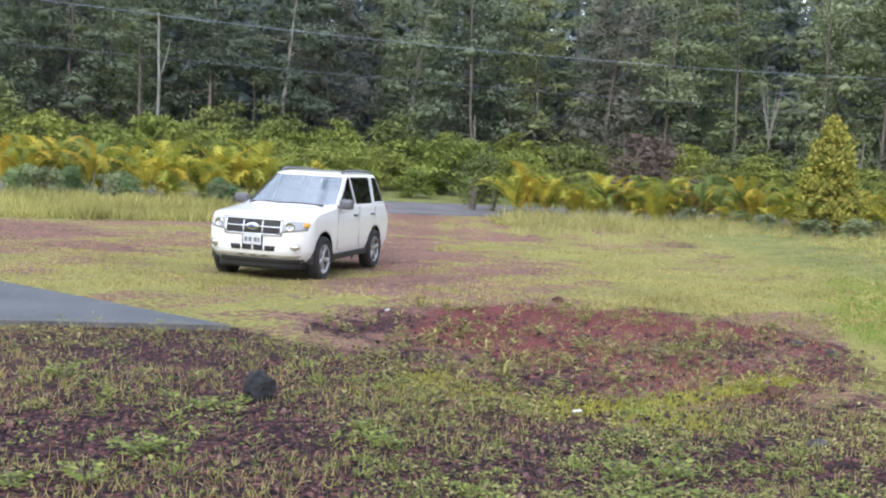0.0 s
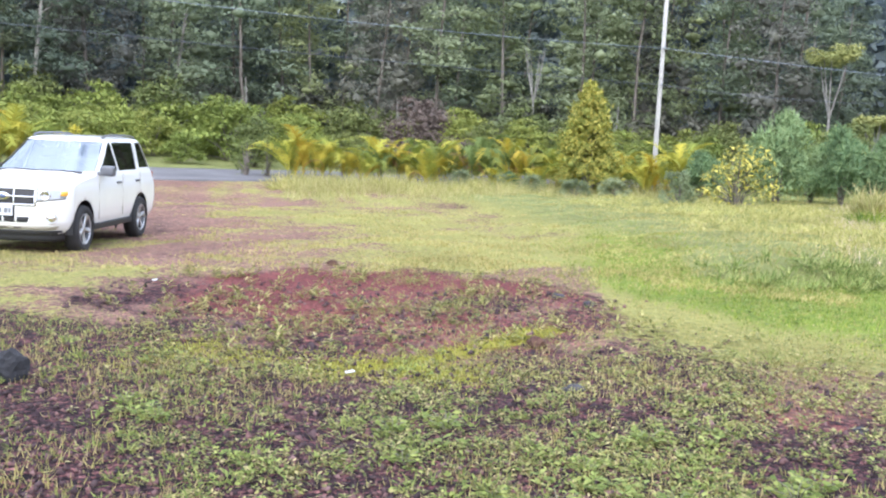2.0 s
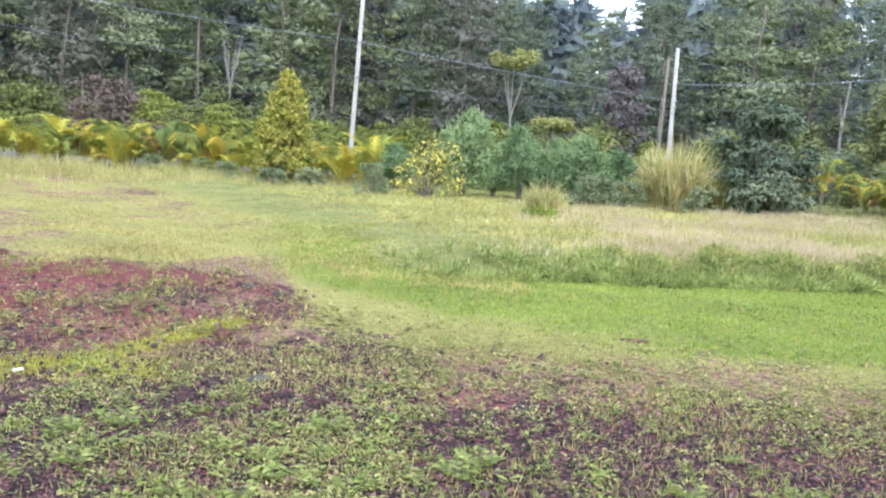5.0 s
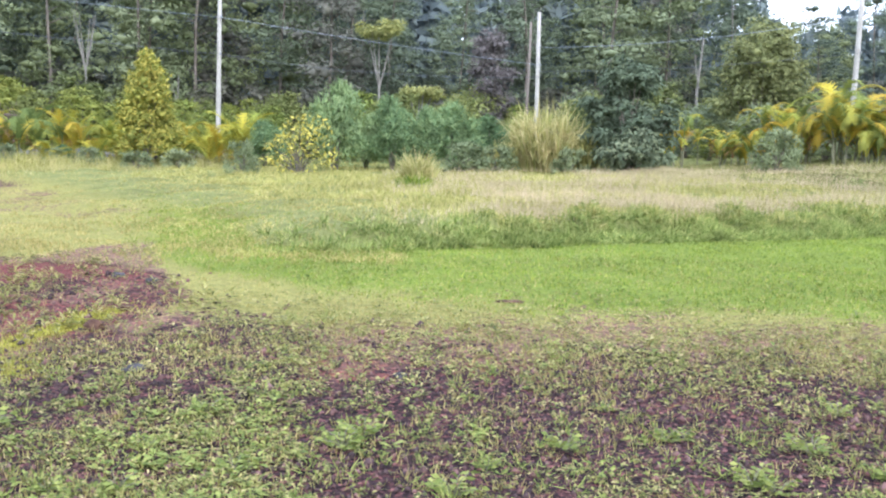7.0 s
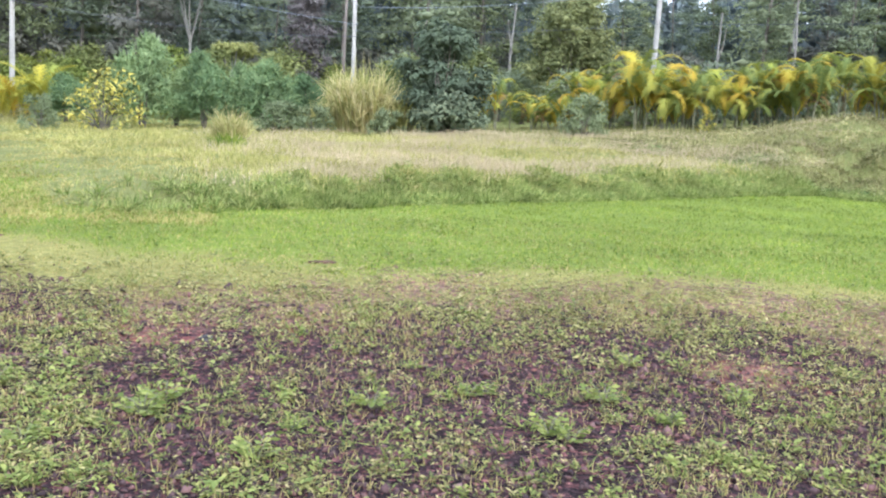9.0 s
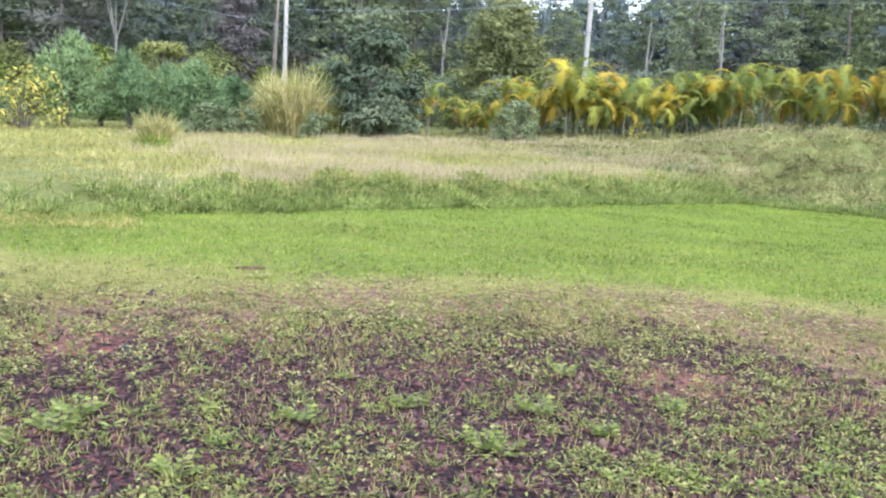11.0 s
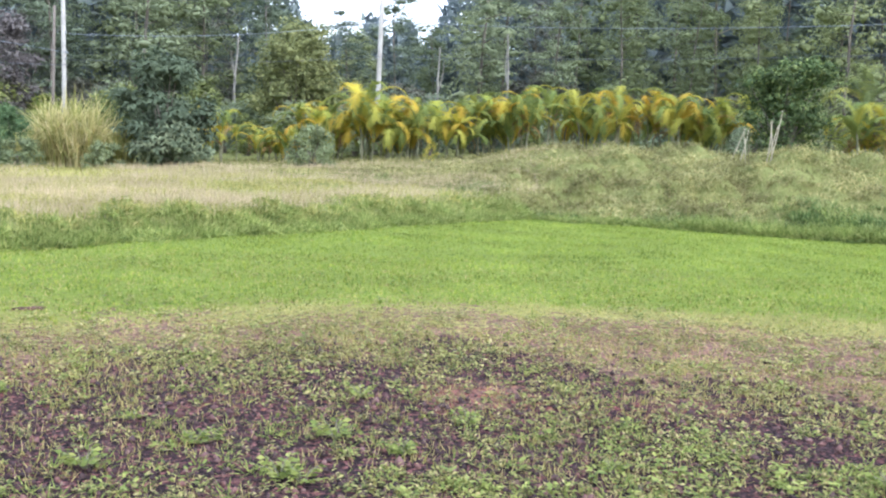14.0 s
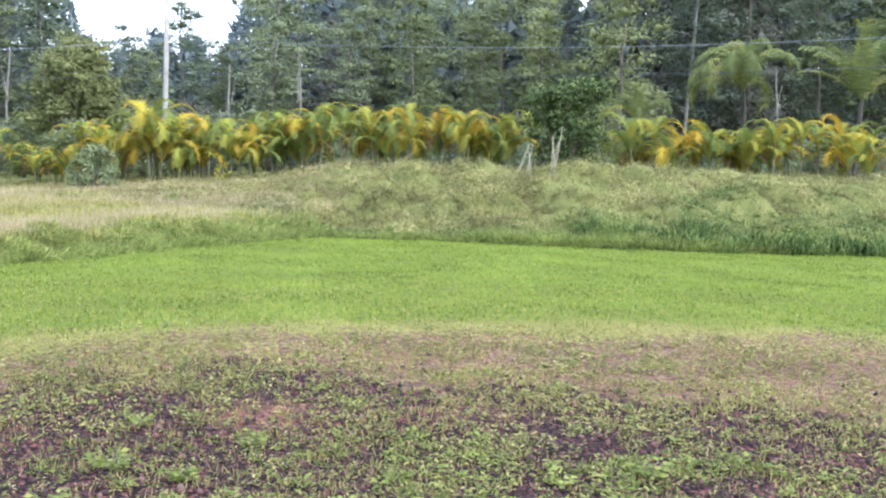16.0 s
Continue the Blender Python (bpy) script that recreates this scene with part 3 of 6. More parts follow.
def shrub(name, label, seed, material, tall, wide, per=52, clump_count=46, leaf=(0.20, 0.10), stems=6, group="", cone=False, droop=0.2, category="shrub", flat=0.7, core=0.4, puff=(0.12, 0.22)):
    """A many-stemmed shrub: short limbs, each ending in clumps of leaves."""
    rng = np.random.default_rng(seed)
    root = thing(name, label, category, group)
    pieces, clumps, sizes = [], [], []
    for k in range(clump_count):
        a = rng.uniform(0, 2 * np.pi)
        q = (k + rng.random()) / clump_count
        if cone:
            r = wide / 2 * (1.02 - q) ** 0.75 * rng.uniform(0.45, 1.0)
        else:
            r = wide / 2 * math.sqrt(max(0.02, 1 - (max(0, q - 0.35) / 0.70) ** 2)) * rng.uniform(0.35, 1.0)
        p = np.array([math.cos(a) * r, math.sin(a) * r, tall * (0.08 + 0.84 * q) * (1 + rng.normal() * 0.05)])
        clumps.append(p)
        sizes.append(min(wide, tall) * rng.uniform(*puff) * (0.6 if cone and q > 0.75 else 1.0))
        if k % max(1, clump_count // (stems * 2)) == 0:
            m = p * [0.35, 0.35, 0.55]
            pieces.append(tube([(p[0] * 0.08, p[1] * 0.08, -0.1), m, p], [0.03 + 0.006 * tall, 0.022, 0.008], 5))
    if cone:
        pieces.append(tube([(0, 0, -0.1), (0, 0, tall * 0.5), (0, 0, tall * 0.97)], [0.07, 0.05, 0.01], 6))
    child("stem", smooth(quick_mesh("stem", *join(pieces), M_BARK)), root)
    child("crown", crown_mesh("crown", np.array(clumps), np.array(sizes), per, leaf, material, rng, droop, flat, core), root)
    return root


def set_down(ob, az, dist, size=(1, 1, 1), turn=0.0, lean=0.0):
    x, y, z = ground_point(az, dist)
    ob.matrix_basis = pose(x, y, z, lean, 0, turn) @ Matrix.Diagonal((*size, 1))
    return ob


def copy_down(ob, az, dist, size=(1, 1, 1), turn=0.0):
    x, y, z = ground_point(az, dist)
    c = copy_thing(ob, Matrix.Identity(4))
    c.matrix_basis = pose(x, y, z, 0, 0, turn) @ Matrix.Diagonal((*size, 1))
    return c


# the forest, three loose rows deep
rng = np.random.default_rng(3)
forest = [
    forest_tree(1, 17, 3.0, 2.7, M_FOREST, M_BARK, "tall dark green tree in the dense forest"),
    forest_tree(2, 16, 3.6, 2.5, M_FOREST, M_BARK_PALE, "tall dark green tree with a pale trunk"),
    forest_tree(3, 18, 2.2, 3.1, M_FOREST, M_BARK, "tall dark green tree in the dense forest"),
    forest_tree(4, 15, 2.4, 2.6, M_FOREST_WARM, M_BARK, "tall olive green tree in the dense forest", flat=0.8),
    forest_tree(5, 17, 4.6, 2.4, M_FOREST, M_BARK, "tall slender tree with a bare lower trunk", flat=0.45),
    forest_tree(6, 16, 1.6, 2.6, M_FOREST_BROWN, M_BARK, "tall tree with dull brownish green foliage", flat=0.9),
    forest_tree(7, 16, 2.6, 2.9, M_FOREST_WARM, M_BARK, "tall olive tree with tiers of drooping foliage", flat=0.5),
]
used = set()
for row, (dist0, gap, low) in enumerate(((61, 4.1, 0), (68, 4.5, 1), (76, 5.4, 1), (96, 3.1, 1))):
    az = -33.0 + row if row < 3 else 50.0
    while az < (112 if row < 3 else 70):
        k = int(rng.integers(0, 7))
        dist = dist0 + rng.uniform(-3, 3)
        s = rng.uniform(0.85, 1.12)
        if row == 3:
            s = rng.uniform(0.60, 0.72)
        elif 55.5 < az < 64.5:                  # a low gap in the tree line
            s *= 0.52 if row < 2 else 0.56
        elif 64.5 <= az < 84:
            s *= rng.choice([0.72, 0.95])
        elif 33.5 < az < 42:
            s *= rng.choice([0.62, 0.8])
        elif 42 <= az < 55.5:
            s *= rng.choice([0.8, 1.0])
        if any(abs(az - p) < 0.9 for p in (0.3, 6.4, 85.5)) and row in (0, 2):
            s *= 0.62
        if k in used:
            copy_down(forest[k], az, dist, (s * 1.08, s * 1.08, s), rng.uniform(0, 360))
        else:
            used.add(k)
            set_down(forest[k], az, dist, (s * 1.08, s * 1.08, s), rng.uniform(0, 360))
        az += math.degrees(gap / dist) * rng.uniform(0.75, 1.25)

# the woods go on behind
n = 84000
wa = np.radians(rng.uniform(-40, 118, n))
wd = rng.uniform(80, 92, n)
wx, wy = wd * np.sin(wa), wd * np.cos(wa)
deg = np.degrees(wa)
ceil = 17.5 + 1.6 * waves(deg, deg * 0, 1.6, 3) + 1.2 * waves(deg, deg * 0, 0.5, 5)
ceil = ceil - 8.6 * step((deg - 54) / 3) * step((66.5 - deg) / 3) - 3.2 * step((deg - 65) / 3) * step((86 - deg) / 4) - 2.0 * step((deg - 36) / 5) * step((56 - deg) / 4) - 3.5 * step((deg - 33) / 2) * step((43 - deg) / 2)
for peek, wide in ((-18.0, 0.5), (-7.0, 0.5), (0.3, 0.45), (5.6, 0.4), (7.4, 0.35), (19.5, 0.4), (33.0, 0.5), (39.3, 0.35), (78.5, 0.4), (84.6, 0.6), (86.4, 0.5)):
    ceil = ceil - 6.5 * np.exp(-((deg - peek) / wide) ** 2)          # small openings to the sky
wz = height(wx, wy) + ceil * rng.random(n) ** 0.9
low = wz < np.minimum(9, ceil - 3)
open_sky = (deg > 52) & (deg < 69)
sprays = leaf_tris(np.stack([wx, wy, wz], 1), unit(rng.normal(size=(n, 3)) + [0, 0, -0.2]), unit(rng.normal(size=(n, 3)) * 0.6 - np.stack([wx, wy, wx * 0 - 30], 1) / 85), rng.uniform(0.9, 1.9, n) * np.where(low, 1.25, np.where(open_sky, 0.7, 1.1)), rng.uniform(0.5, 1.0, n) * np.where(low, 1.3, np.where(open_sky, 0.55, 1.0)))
tagged(new("far_woods", quick_mesh("far_woods", *sprays, M_FARWOOD)), "dense woods far behind the forest edge, painted with blue haze", "woods", kind="stuff")

# dark undergrowth below the trees
under = shrub("forest_undergrowth", "dark leafy undergrowth below the forest trees", 14, M_FOREST_BROWN, 4.0, 5.0, group="forest undergrowth", leaf=(0.42, 0.20), clump_count=40, per=44, flat=0.5)
first = True
for dist0, gap in ((62.5, 4.4), (73, 5.2)):
    az = -33.0
    while az < 112:
        s = rng.uniform(0.75, 1.15)
        (set_down if first else copy_down)(under, az, dist0 + rng.uniform(-2, 2), (s, s, s), rng.uniform(0, 360))
        first = False
        az += math.degrees(gap / dist0) * rng.uniform(0.75, 1.25)

# green shrubs that fill the slope beyond the road
thicket = [
    shrub("thicket_shrub", "bright green leafy shrub on the slope beyond the road", 11, M_SHRUB, 3.0, 3.6, group="thicket beyond the road", leaf=(0.24, 0.11), clump_count=50, per=54, flat=0.36, puff=(0.14, 0.25)),
    shrub("thicket_shrub", "yellowish green spreading shrub on the slope beyond the road", 12, M_SHRUB, 2.5, 3.4, group="thicket beyond the road", leaf=(0.26, 0.11), clump_count=46, per=54, flat=0.32, puff=(0.15, 0.28)),
    shrub("thicket_shrub", "dark olive shrub at the forest edge", 13, M_THICKET, 3.1, 3.0, group="thicket beyond the road", leaf=(0.22, 0.10), clump_count=50, per=54, flat=0.5, puff=(0.13, 0.24)),
    shrub("thicket_shrub", "dark grey-green shrub at the forest edge", 15, M_FOREST, 3.1, 3.2, group="thicket beyond the road", leaf=(0.22, 0.10), clump_count=50, per=54, flat=0.5, puff=(0.13, 0.24)),
]
used = set()
for dist0, gap, lift in ((46.5, 3.0, 0.65), (50, 3.1, 0.85), (53.5, 3.2, 0.95), (57, 3.4, 1.0)):
    az = -33.0
    while az < 112:
        k = int(rng.choice([0, 0, 1, 1, 2]))
        if az > 26:
            k = int(rng.choice([0, 2, 2])) if az < 44 else int(rng.choice([2, 3, 3, 3]))
        elif dist0 > 56 and az < -8:
            k = int(rng.choice([0, 2, 2, 2]))
        s = rng.uniform(0.8, 1.2) * lift * (1.15 if az < -8 else 1.08 if az < 6 else 1.0 if az < 14 else 1.0 if az < 28 else 1.05 if az < 70 else 0.62)
        dist = dist0 + rng.uniform(-1.2, 1.2) + (2.5 if 2 < az < 30 else 0)
        if k in used:
            copy_down(thicket[k], az, dist, (s, s, s), rng.uniform(0, 360))
        else:
            used.add(k)
            set_down(thicket[k], az, dist, (s, s, s), rng.uniform(0, 360))
        az += math.degrees(gap / dist) * rng.uniform(0.75, 1.25)


# ---------------------------------------------------------------- palms
def frond_mesh(seed, material, length=1.5, arch=1.0, pairs=36, leaf=0.25, hang=0.75, blade=0.028):
    """One feathery palm leaf that rises, arches over and droops at its tip; it grows from the origin towards +x."""
    rng = np.random.default_rng(seed)
    s = np.linspace(0, 1, 9)
    ang = np.radians(87 - 112 * arch * s ** 2.0)
    pts = np.zeros((9, 3))
    for i in range(1, 9):
        a = (ang[i] + ang[i - 1]) / 2
        pts[i] = pts[i - 1] + np.array([math.cos(a), 0.03 * rng.normal(), math.sin(a)]) * length / 8
    rv, rf = tube(pts, np.linspace(0.017, 0.004, 9), 3)
    u = np.linspace(0.14, 0.99, pairs)
    u2 = np.repeat(u, 2)
    sign = np.tile([1.0, -1.0], pairs)
    base = np.stack([np.interp(u2, s, pts[:, k]) for k in range(3)], 1)
    a = np.interp(u2, s, ang)
    along = np.stack([np.cos(a), a * 0, np.sin(a)], 1)
    up = np.stack([-np.sin(a), a * 0, np.cos(a)], 1)
    out = np.array([0, 1.0, 0])[None] * sign[:, None]
    way = unit(out * 0.62 + along * 0.62 + up * 0.22 + rng.normal(size=base.shape) * 0.10)
    ln = length * leaf * (0.40 + 0.55 * np.sin(np.pi * np.clip(u2 * 0.85 + 0.1, 0, 1))) * rng.uniform(0.85, 1.1, len(u2))
    wd = np.full(len(u2), blade * length / 1.5)
    tip = base + way * ln[:, None]
    tip[:, 2] -= ln * hang
    half = along * (wd / 2)[:, None]
    lv = np.stack([base - half, base + half, tip], 1).reshape(-1, 3)
    lf = np.arange(len(lv)).reshape(-1, 3)
    rf = np.concatenate([rf[:, [0, 1, 2]], rf[:, [0, 2, 3]]])
    return quick_mesh("frond", *join([(rv, rf), (lv, lf)]), material)


FRONDS_Y = [frond_mesh(s, M_FROND_Y, 1.5, a, 60, 0.25, 0.28) for s, a in ((31, 0.85), (32, 1.1), (33, 0.62))]
FRONDS_G = [frond_mesh(s, M_FROND_G, 1.5, a, 68, 0.20, 0.42) for s, a in ((41, 1.25), (42, 1.5), (43, 0.95))]
FRONDS_DEAD = [frond_mesh(s, M_FROND_DEAD, 1.1, a, 26, 0.2, 0.7) for s, a in ((45, 0.9), (46, 1.3))]
CANE = smooth(quick_mesh("cane", *tube([(0, 0, 0), (0.02, 0, 0.35), (0.0, 0.01, 0.7), (0.03, 0, 1.0)], [0.034, 0.030, 0.027, 0.022], 6), M_CANE))


def areca(seed, fronds, label, canes=7, per=5, spread=0.45, tall=0.95, size=(0.85, 1.3), tilt=22, name="areca_palm", withered=2):
    """A clump of thin canes, each with a head of arching feathery fronds; about 2.2 m high."""
    rng = np.random.default_rng(seed)
    root = thing(name, label, "palm", "palms along the plot")
    for c in range(canes):
        a = rng.uniform(0, 2 * np.pi)
        r = spread * math.sqrt(rng.random())
        lean = rng.uniform(1, 11)
        h = tall * (0.12 + 0.95 * (c + rng.random()) / canes)
        m = pose(math.cos(a) * r, math.sin(a) * r, -0.05, 0, 0, math.degrees(a)) @ pose(0, 0, 0, 0, lean, 0)
        child("cane", CANE, root, m=m @ Matrix.Diagonal((1, 1, h, 1)))
        top = m @ Matrix.Translation((0.03, 0, h * 0.97))
        for k in range(per):
            s = rng.uniform(*size)
            turn = pose(0, 0, 0, 0, rng.uniform(-2, tilt), 0)
            child("frond", fronds[int(rng.integers(0, len(fronds)))], root,
                  m=top @ pose(0, 0, 0, 0, 0, 360 * (k + rng.random()) / per) @ turn @ Matrix.Scale(s, 4))
    for k in range(withered):
        a = rng.uniform(0, 360)
        child("frond", FRONDS_DEAD[k % 2], root, "withered brown frond", pose(0, 0, tall * rng.uniform(0.35, 0.8), 0, 0, a) @ pose(0, 0, 0, 0, rng.uniform(25, 60), 0) @ Matrix.Scale(rng.uniform(0.8, 1.15), 4))
    return root


palm_y = areca(51, FRONDS_Y, "areca palm clump with yellow and orange fronds", 5, 4, 0.5, 0.5, (1.1, 1.7), 34)
palm_y2 = areca(52, FRONDS_Y, "small areca palm with drooping yellow fronds", 3, 4, 0.3, 0.35, (1.0, 1.4), 34)
palm_g = areca(53, FRONDS_G, "areca palm clump with green arching fronds", 6, 4, 0.9, 1.15, (0.88, 1.35), 26, withered=5)
palm_m = areca(54, FRONDS_G[:2] + FRONDS_Y[1:2], "areca palm clump turning from green to orange", 6, 4, 0.95, 1.15, (0.88, 1.35), 26, withered=5)
set_down(palm_y, -16.5, 37, (1.0, 1.0, 1.1), 20)
set_down(palm_y2, -14.0, 38, (1.0, 1.0, 1.0), 70)
set_down(palm_g, -20.5, 38, (1.15, 1.15, 1.12), 10)
set_down(palm_m, 10.1, 42, (1.05, 1.05, 0.95), 200)
rng = np.random.default_rng(8)
# azimuth, distance, height, kind
for az, dist, tall, kind in (
        (-24.1, 38, 1.8, 0), (-11.3, 39, 2.15, 0), (-18.3, 39.5, 1.7, 0), (-12.7, 40, 1.9, 0), (-22.4, 40, 1.8, 0), (-15.9, 36, 0.75, 1),
        (4.7, 40, 1.95, 0), (7.1, 41, 1.3, 1), (8.9, 42.5, 1.6, 0), (12.0, 40, 1.4, 1), (14.2, 40, 2.2, 2), (15.9, 39, 1.0, 1), (17.9, 42, 1.9, 2),
        (19.6, 41, 1.5, 0), (5.9, 41.5, 1.5, 0), (8.1, 40.5, 1.2, 1), (11.0, 41, 1.5, 0), (13.1, 42, 1.7, 0), (15.1, 41.5, 1.6, 2), (18.7, 40, 1.1, 1), (20.6, 42, 1.7, 0), (22.6, 40.5, 1.3, 0), (-19.6, 39, 1.6, 0), (-23.2, 39, 1.9, 2), (-13.6, 39, 1.8, 0), (17.0, 43, 1.8, 0), (23.9, 42, 1.8, 2), (25.2, 41, 1.5, 0), (26.9, 43, 2.0, 0)):
    s = (tall + 0.15) / 1.95 if kind != 1 else (tall + 0.1) / 1.55
    copy_down((palm_y, palm_y2, palm_g)[kind], az, dist, (max(s, 0.75), max(s, 0.75), s), rng.uniform(0, 360))
for az, tall in ((50.6, 2.1), (52.2, 2.3), (53.6, 1.5), (54.9, 1.4), (56.2, 2.0), (57.7, 2.6), (58.9, 3.0), (60.0, 3.55), (61.2, 2.9), (62.2, 2.75), (63.5, 2.5), (65.0, 2.65), (66.2, 2.5),
                 (67.3, 2.95), (68.7, 3.1), (70.0, 2.7), (71.2, 3.05), (72.8, 2.7), (74.4, 2.8), (76.2, 2.9), (77.5, 2.6), (78.6, 2.9), (79.8, 2.6), (81.0, 2.8),
                 (87.4, 2.0), (89.0, 3.0), (90.6, 2.7), (92.0, 2.4), (93.6, 2.5), (95.4, 2.3), (96.8, 2.4), (98.0, 2.8), (99.3, 2.4), (100.9, 2.6)):
    s = (tall + 0.4) / 2.3
    kind = palm_m if rng.random() < 0.5 else (palm_y if az > 64 and rng.random() < 0.15 else palm_g)
    copy_down(kind, az, 42 + rng.uniform(-1.0, 1.2), (max(0.85, s * 0.95), max(0.85, s * 0.95), s), rng.uniform(0, 360))


def big_palm(name, label, seed, trunk_h, frond_len, count, fronds_mat, lean=3.0, arch=0.9):
    rng = np.random.default_rng(seed)
    root = thing(name, label, "palm")
    line = limb((0, 0, -0.2), (math.sin(radians(lean)), 0, 1), trunk_h, rng, 0.02, 7)
    child("trunk", smooth(quick_mesh("trunk", *tube(line, np.linspace(0.12, 0.08, 7), 9), M_BARK_DARK)), root)
    mesh = frond_mesh(seed + 1, fronds_mat, frond_len, arch, 34)
    for k in range(count):
        child("frond", mesh, root, m=Matrix.Translation(line[-1]) @ pose(0, 0, 0, 0, 0, 360 * k / count * 1.62 + rng.uniform(-15, 15)) @ pose(0, 0, 0, 0, rng.uniform(-25, 50), 0))
    return root


set_down(big_palm("coconut_palm", "tall coconut palm with long spreading green fronds", 61, 3.7, 3.7, 19, M_FROND_DARK, 3, 0.5), 99.8, 46)
set_down(big_palm("arching_palm", "tall palm with arching drooping green fronds", 63, 4.4, 4.2, 22, M_FROND_DARK, 2, 1.55), 94.2, 50)
set_down(big_palm("arching_palm", "tall palm with arching drooping olive fronds", 65, 2.6, 2.6, 12, M_FROND_DARK, 3, 1.15), 88.2, 48)

# ---------------------------------------------------------------- single trees and bushes
def lobed_bush(name, label, seed, material, lobes, per, leaf, puff, category="shrub", droop=0.25, flat=0.7, group=""):
    """A bush or small tree built of rounded masses. lobes: x, y, z of the middle, half width, half height, clumps."""
    rng = np.random.default_rng(seed)
    root = thing(name, label, category, group)
    pieces, clumps, sizes = [], [], []
    for cx, cy, cz, rw, rh, count in lobes:
        for k in range(count):
            u = unit(rng.normal(size=3)) * rng.uniform(0.45, 0.92)
            p = np.array([cx + u[0] * rw, cy + u[1] * rw, max(0.15, cz + u[2] * rh)])
            clumps.append(p)
            sizes.append(rng.uniform(*puff))
            if k % 5 == 0:
                m = np.array([p[0] * 0.45, p[1] * 0.45, p[2] * 0.6])
                pieces.append(tube([(p[0] * 0.06, p[1] * 0.06, -0.1), m, p], [0.05, 0.03, 0.008], 5))
    child("stem", smooth(quick_mesh("stem", *join(pieces), M_BARK)), root)
    child("crown", crown_mesh("crown", np.array(clumps), np.array(sizes), per, leaf, material, rng, droop, flat), root)
    return root


set_down(shrub("conical_tree", "cone-shaped young tree with yellow-green leaves", 71, M_CONE, 4.6, 2.7, 90, 110, (0.17, 0.09), cone=True, category="tree", flat=0.8), 21.4, 39)
set_down(shrub("yellow_leaved_bush", "loose bush with bright yellow leaves", 72, M_YELLOW, 2.15, 2.6, 15, 46, (0.20, 0.11), core=0), 29.8, 36)
set_down(shrub("yellow_tipped_sapling", "thin sapling with a yellow leafy tip", 73, M_YELLOW, 1.0, 0.5, 16, 10, (0.17, 0.09), stems=1, core=0), 29.3, 38)
BLUE = lobed_bush("feathery_bush", "grey-green feathery bush at the field's edge", 74, M_BLUE, ((0, 0, 1.0, 1.5, 1.0, 26), (0.3, 0, 2.0, 0.95, 0.8, 14), (-0.6, 0.2, 1.7, 0.7, 0.7, 9), (0.4, 0, 2.85, 0.35, 0.45, 4)), 95, (0.30, 0.06), (0.30, 0.55), group="bushes along the field", droop=-0.25, flat=0.85)
set_down(BLUE, 31.9, 38, (0.78, 0.78, 1.12), 0)
for az, dist, s, sz, turn in ((35.3, 39, 0.72, 0.98, 90), (38.9, 39, 0.78, 0.90, 200), (33.7, 40.5, 0.62, 0.75, 300), (37.2, 40.5, 0.66, 0.85, 30), (41.2, 41, 0.7, 0.72, 120), (27.9, 41, 0.7, 0.62, 70), (-23.6, 36, 0.45, 0.36, 10), (-18.2, 35.6, 0.42, 0.34, 130), (-13.0, 36.4, 0.4, 0.32, 220), (-21.2, 37, 0.4, 0.36, 310), (16.8, 39.5, 0.30, 0.26, 40)):
    copy_down(BLUE, az, dist, (s, s, sz), turn)
SILVER = shrub("silvery_bush", "low silvery grey-green bush in the long grass", 75, M_SILVER, 1.4, 1.9, 50, 36, (0.15, 0.07), group="low bushes in the grass")
set_down(SILVER, 57.2, 36, (1, 1, 1.15), 0)
for az, dist, s, sz, turn in ((39.5, 36, 1.1, 0.85, 40), (26.6, 33, 0.62, 0.85, 100), (20.7, 37, 0.7, 0.5, 150), (23.0, 37.5, 0.7, 0.55, 210), (18.2, 38.5, 0.6, 0.55, 10), (16.4, 38.5, 0.5, 0.5, 80), (45.7, 36, 0.75, 0.72, 260), (14.0, 38.5, 0.6, 0.6, 20), (41.5, 36.5, 0.8, 0.75, 330), (-9.5, 36.5, 0.6, 0.6, 20), (-19.0, 35.5, 0.8, 0.7, 120), (-22.5, 35.5, 0.8, 0.75, 200), (-13.3, 36, 0.6, 0.6, 310)):
    copy_down(SILVER, az, dist, (s, s, sz), turn)
set_down(lobed_bush("dark_bush", "tall dark blue-green bush with drooping leaves", 76, M_DARKBUSH, ((0, 0, 1.4, 1.75, 1.35, 60), (-0.1, 0, 3.4, 1.05, 0.95, 30), (-1.1, 0, 2.3, 0.7, 0.6, 10), (1.2, 0, 1.9, 0.7, 0.7, 10)), 70, (0.26, 0.10), (0.3, 0.55), droop=0.7), 49.0, 37, turn=-49)
set_down(lobed_bush("round_tree", "dense round-crowned olive green tree", 77, M_ROUND, ((0, 0, 4.6, 2.2, 2.2, 110), (-0.5, 0, 2.4, 2.0, 1.6, 40), (1.2, 0, 3.4, 1.4, 1.4, 26)), 90, (0.20, 0.09), (0.55, 0.85), "tree"), 56.2, 51, turn=-56)
set_down(lobed_bush("leafy_tree", "bushy dark green tree rising above the palms", 78, M_LEAFY, ((0, 0, 1.6, 1.5, 1.6, 64), (0.3, 0, 3.2, 1.35, 0.9, 34), (1.2, 0, 3.2, 0.6, 0.5, 8), (-1.0, 0, 2.6, 0.8, 0.8, 12)), 110, (0.14, 0.075), (0.36, 0.60), "tree"), 84.0, 38, turn=-84)
set_down(shrub("purplish_bush", "dull purplish bush at the forest edge", 79, M_PURPLE, 3.5, 4.4, 70, 64, (0.20, 0.09)), 11.7, 49)
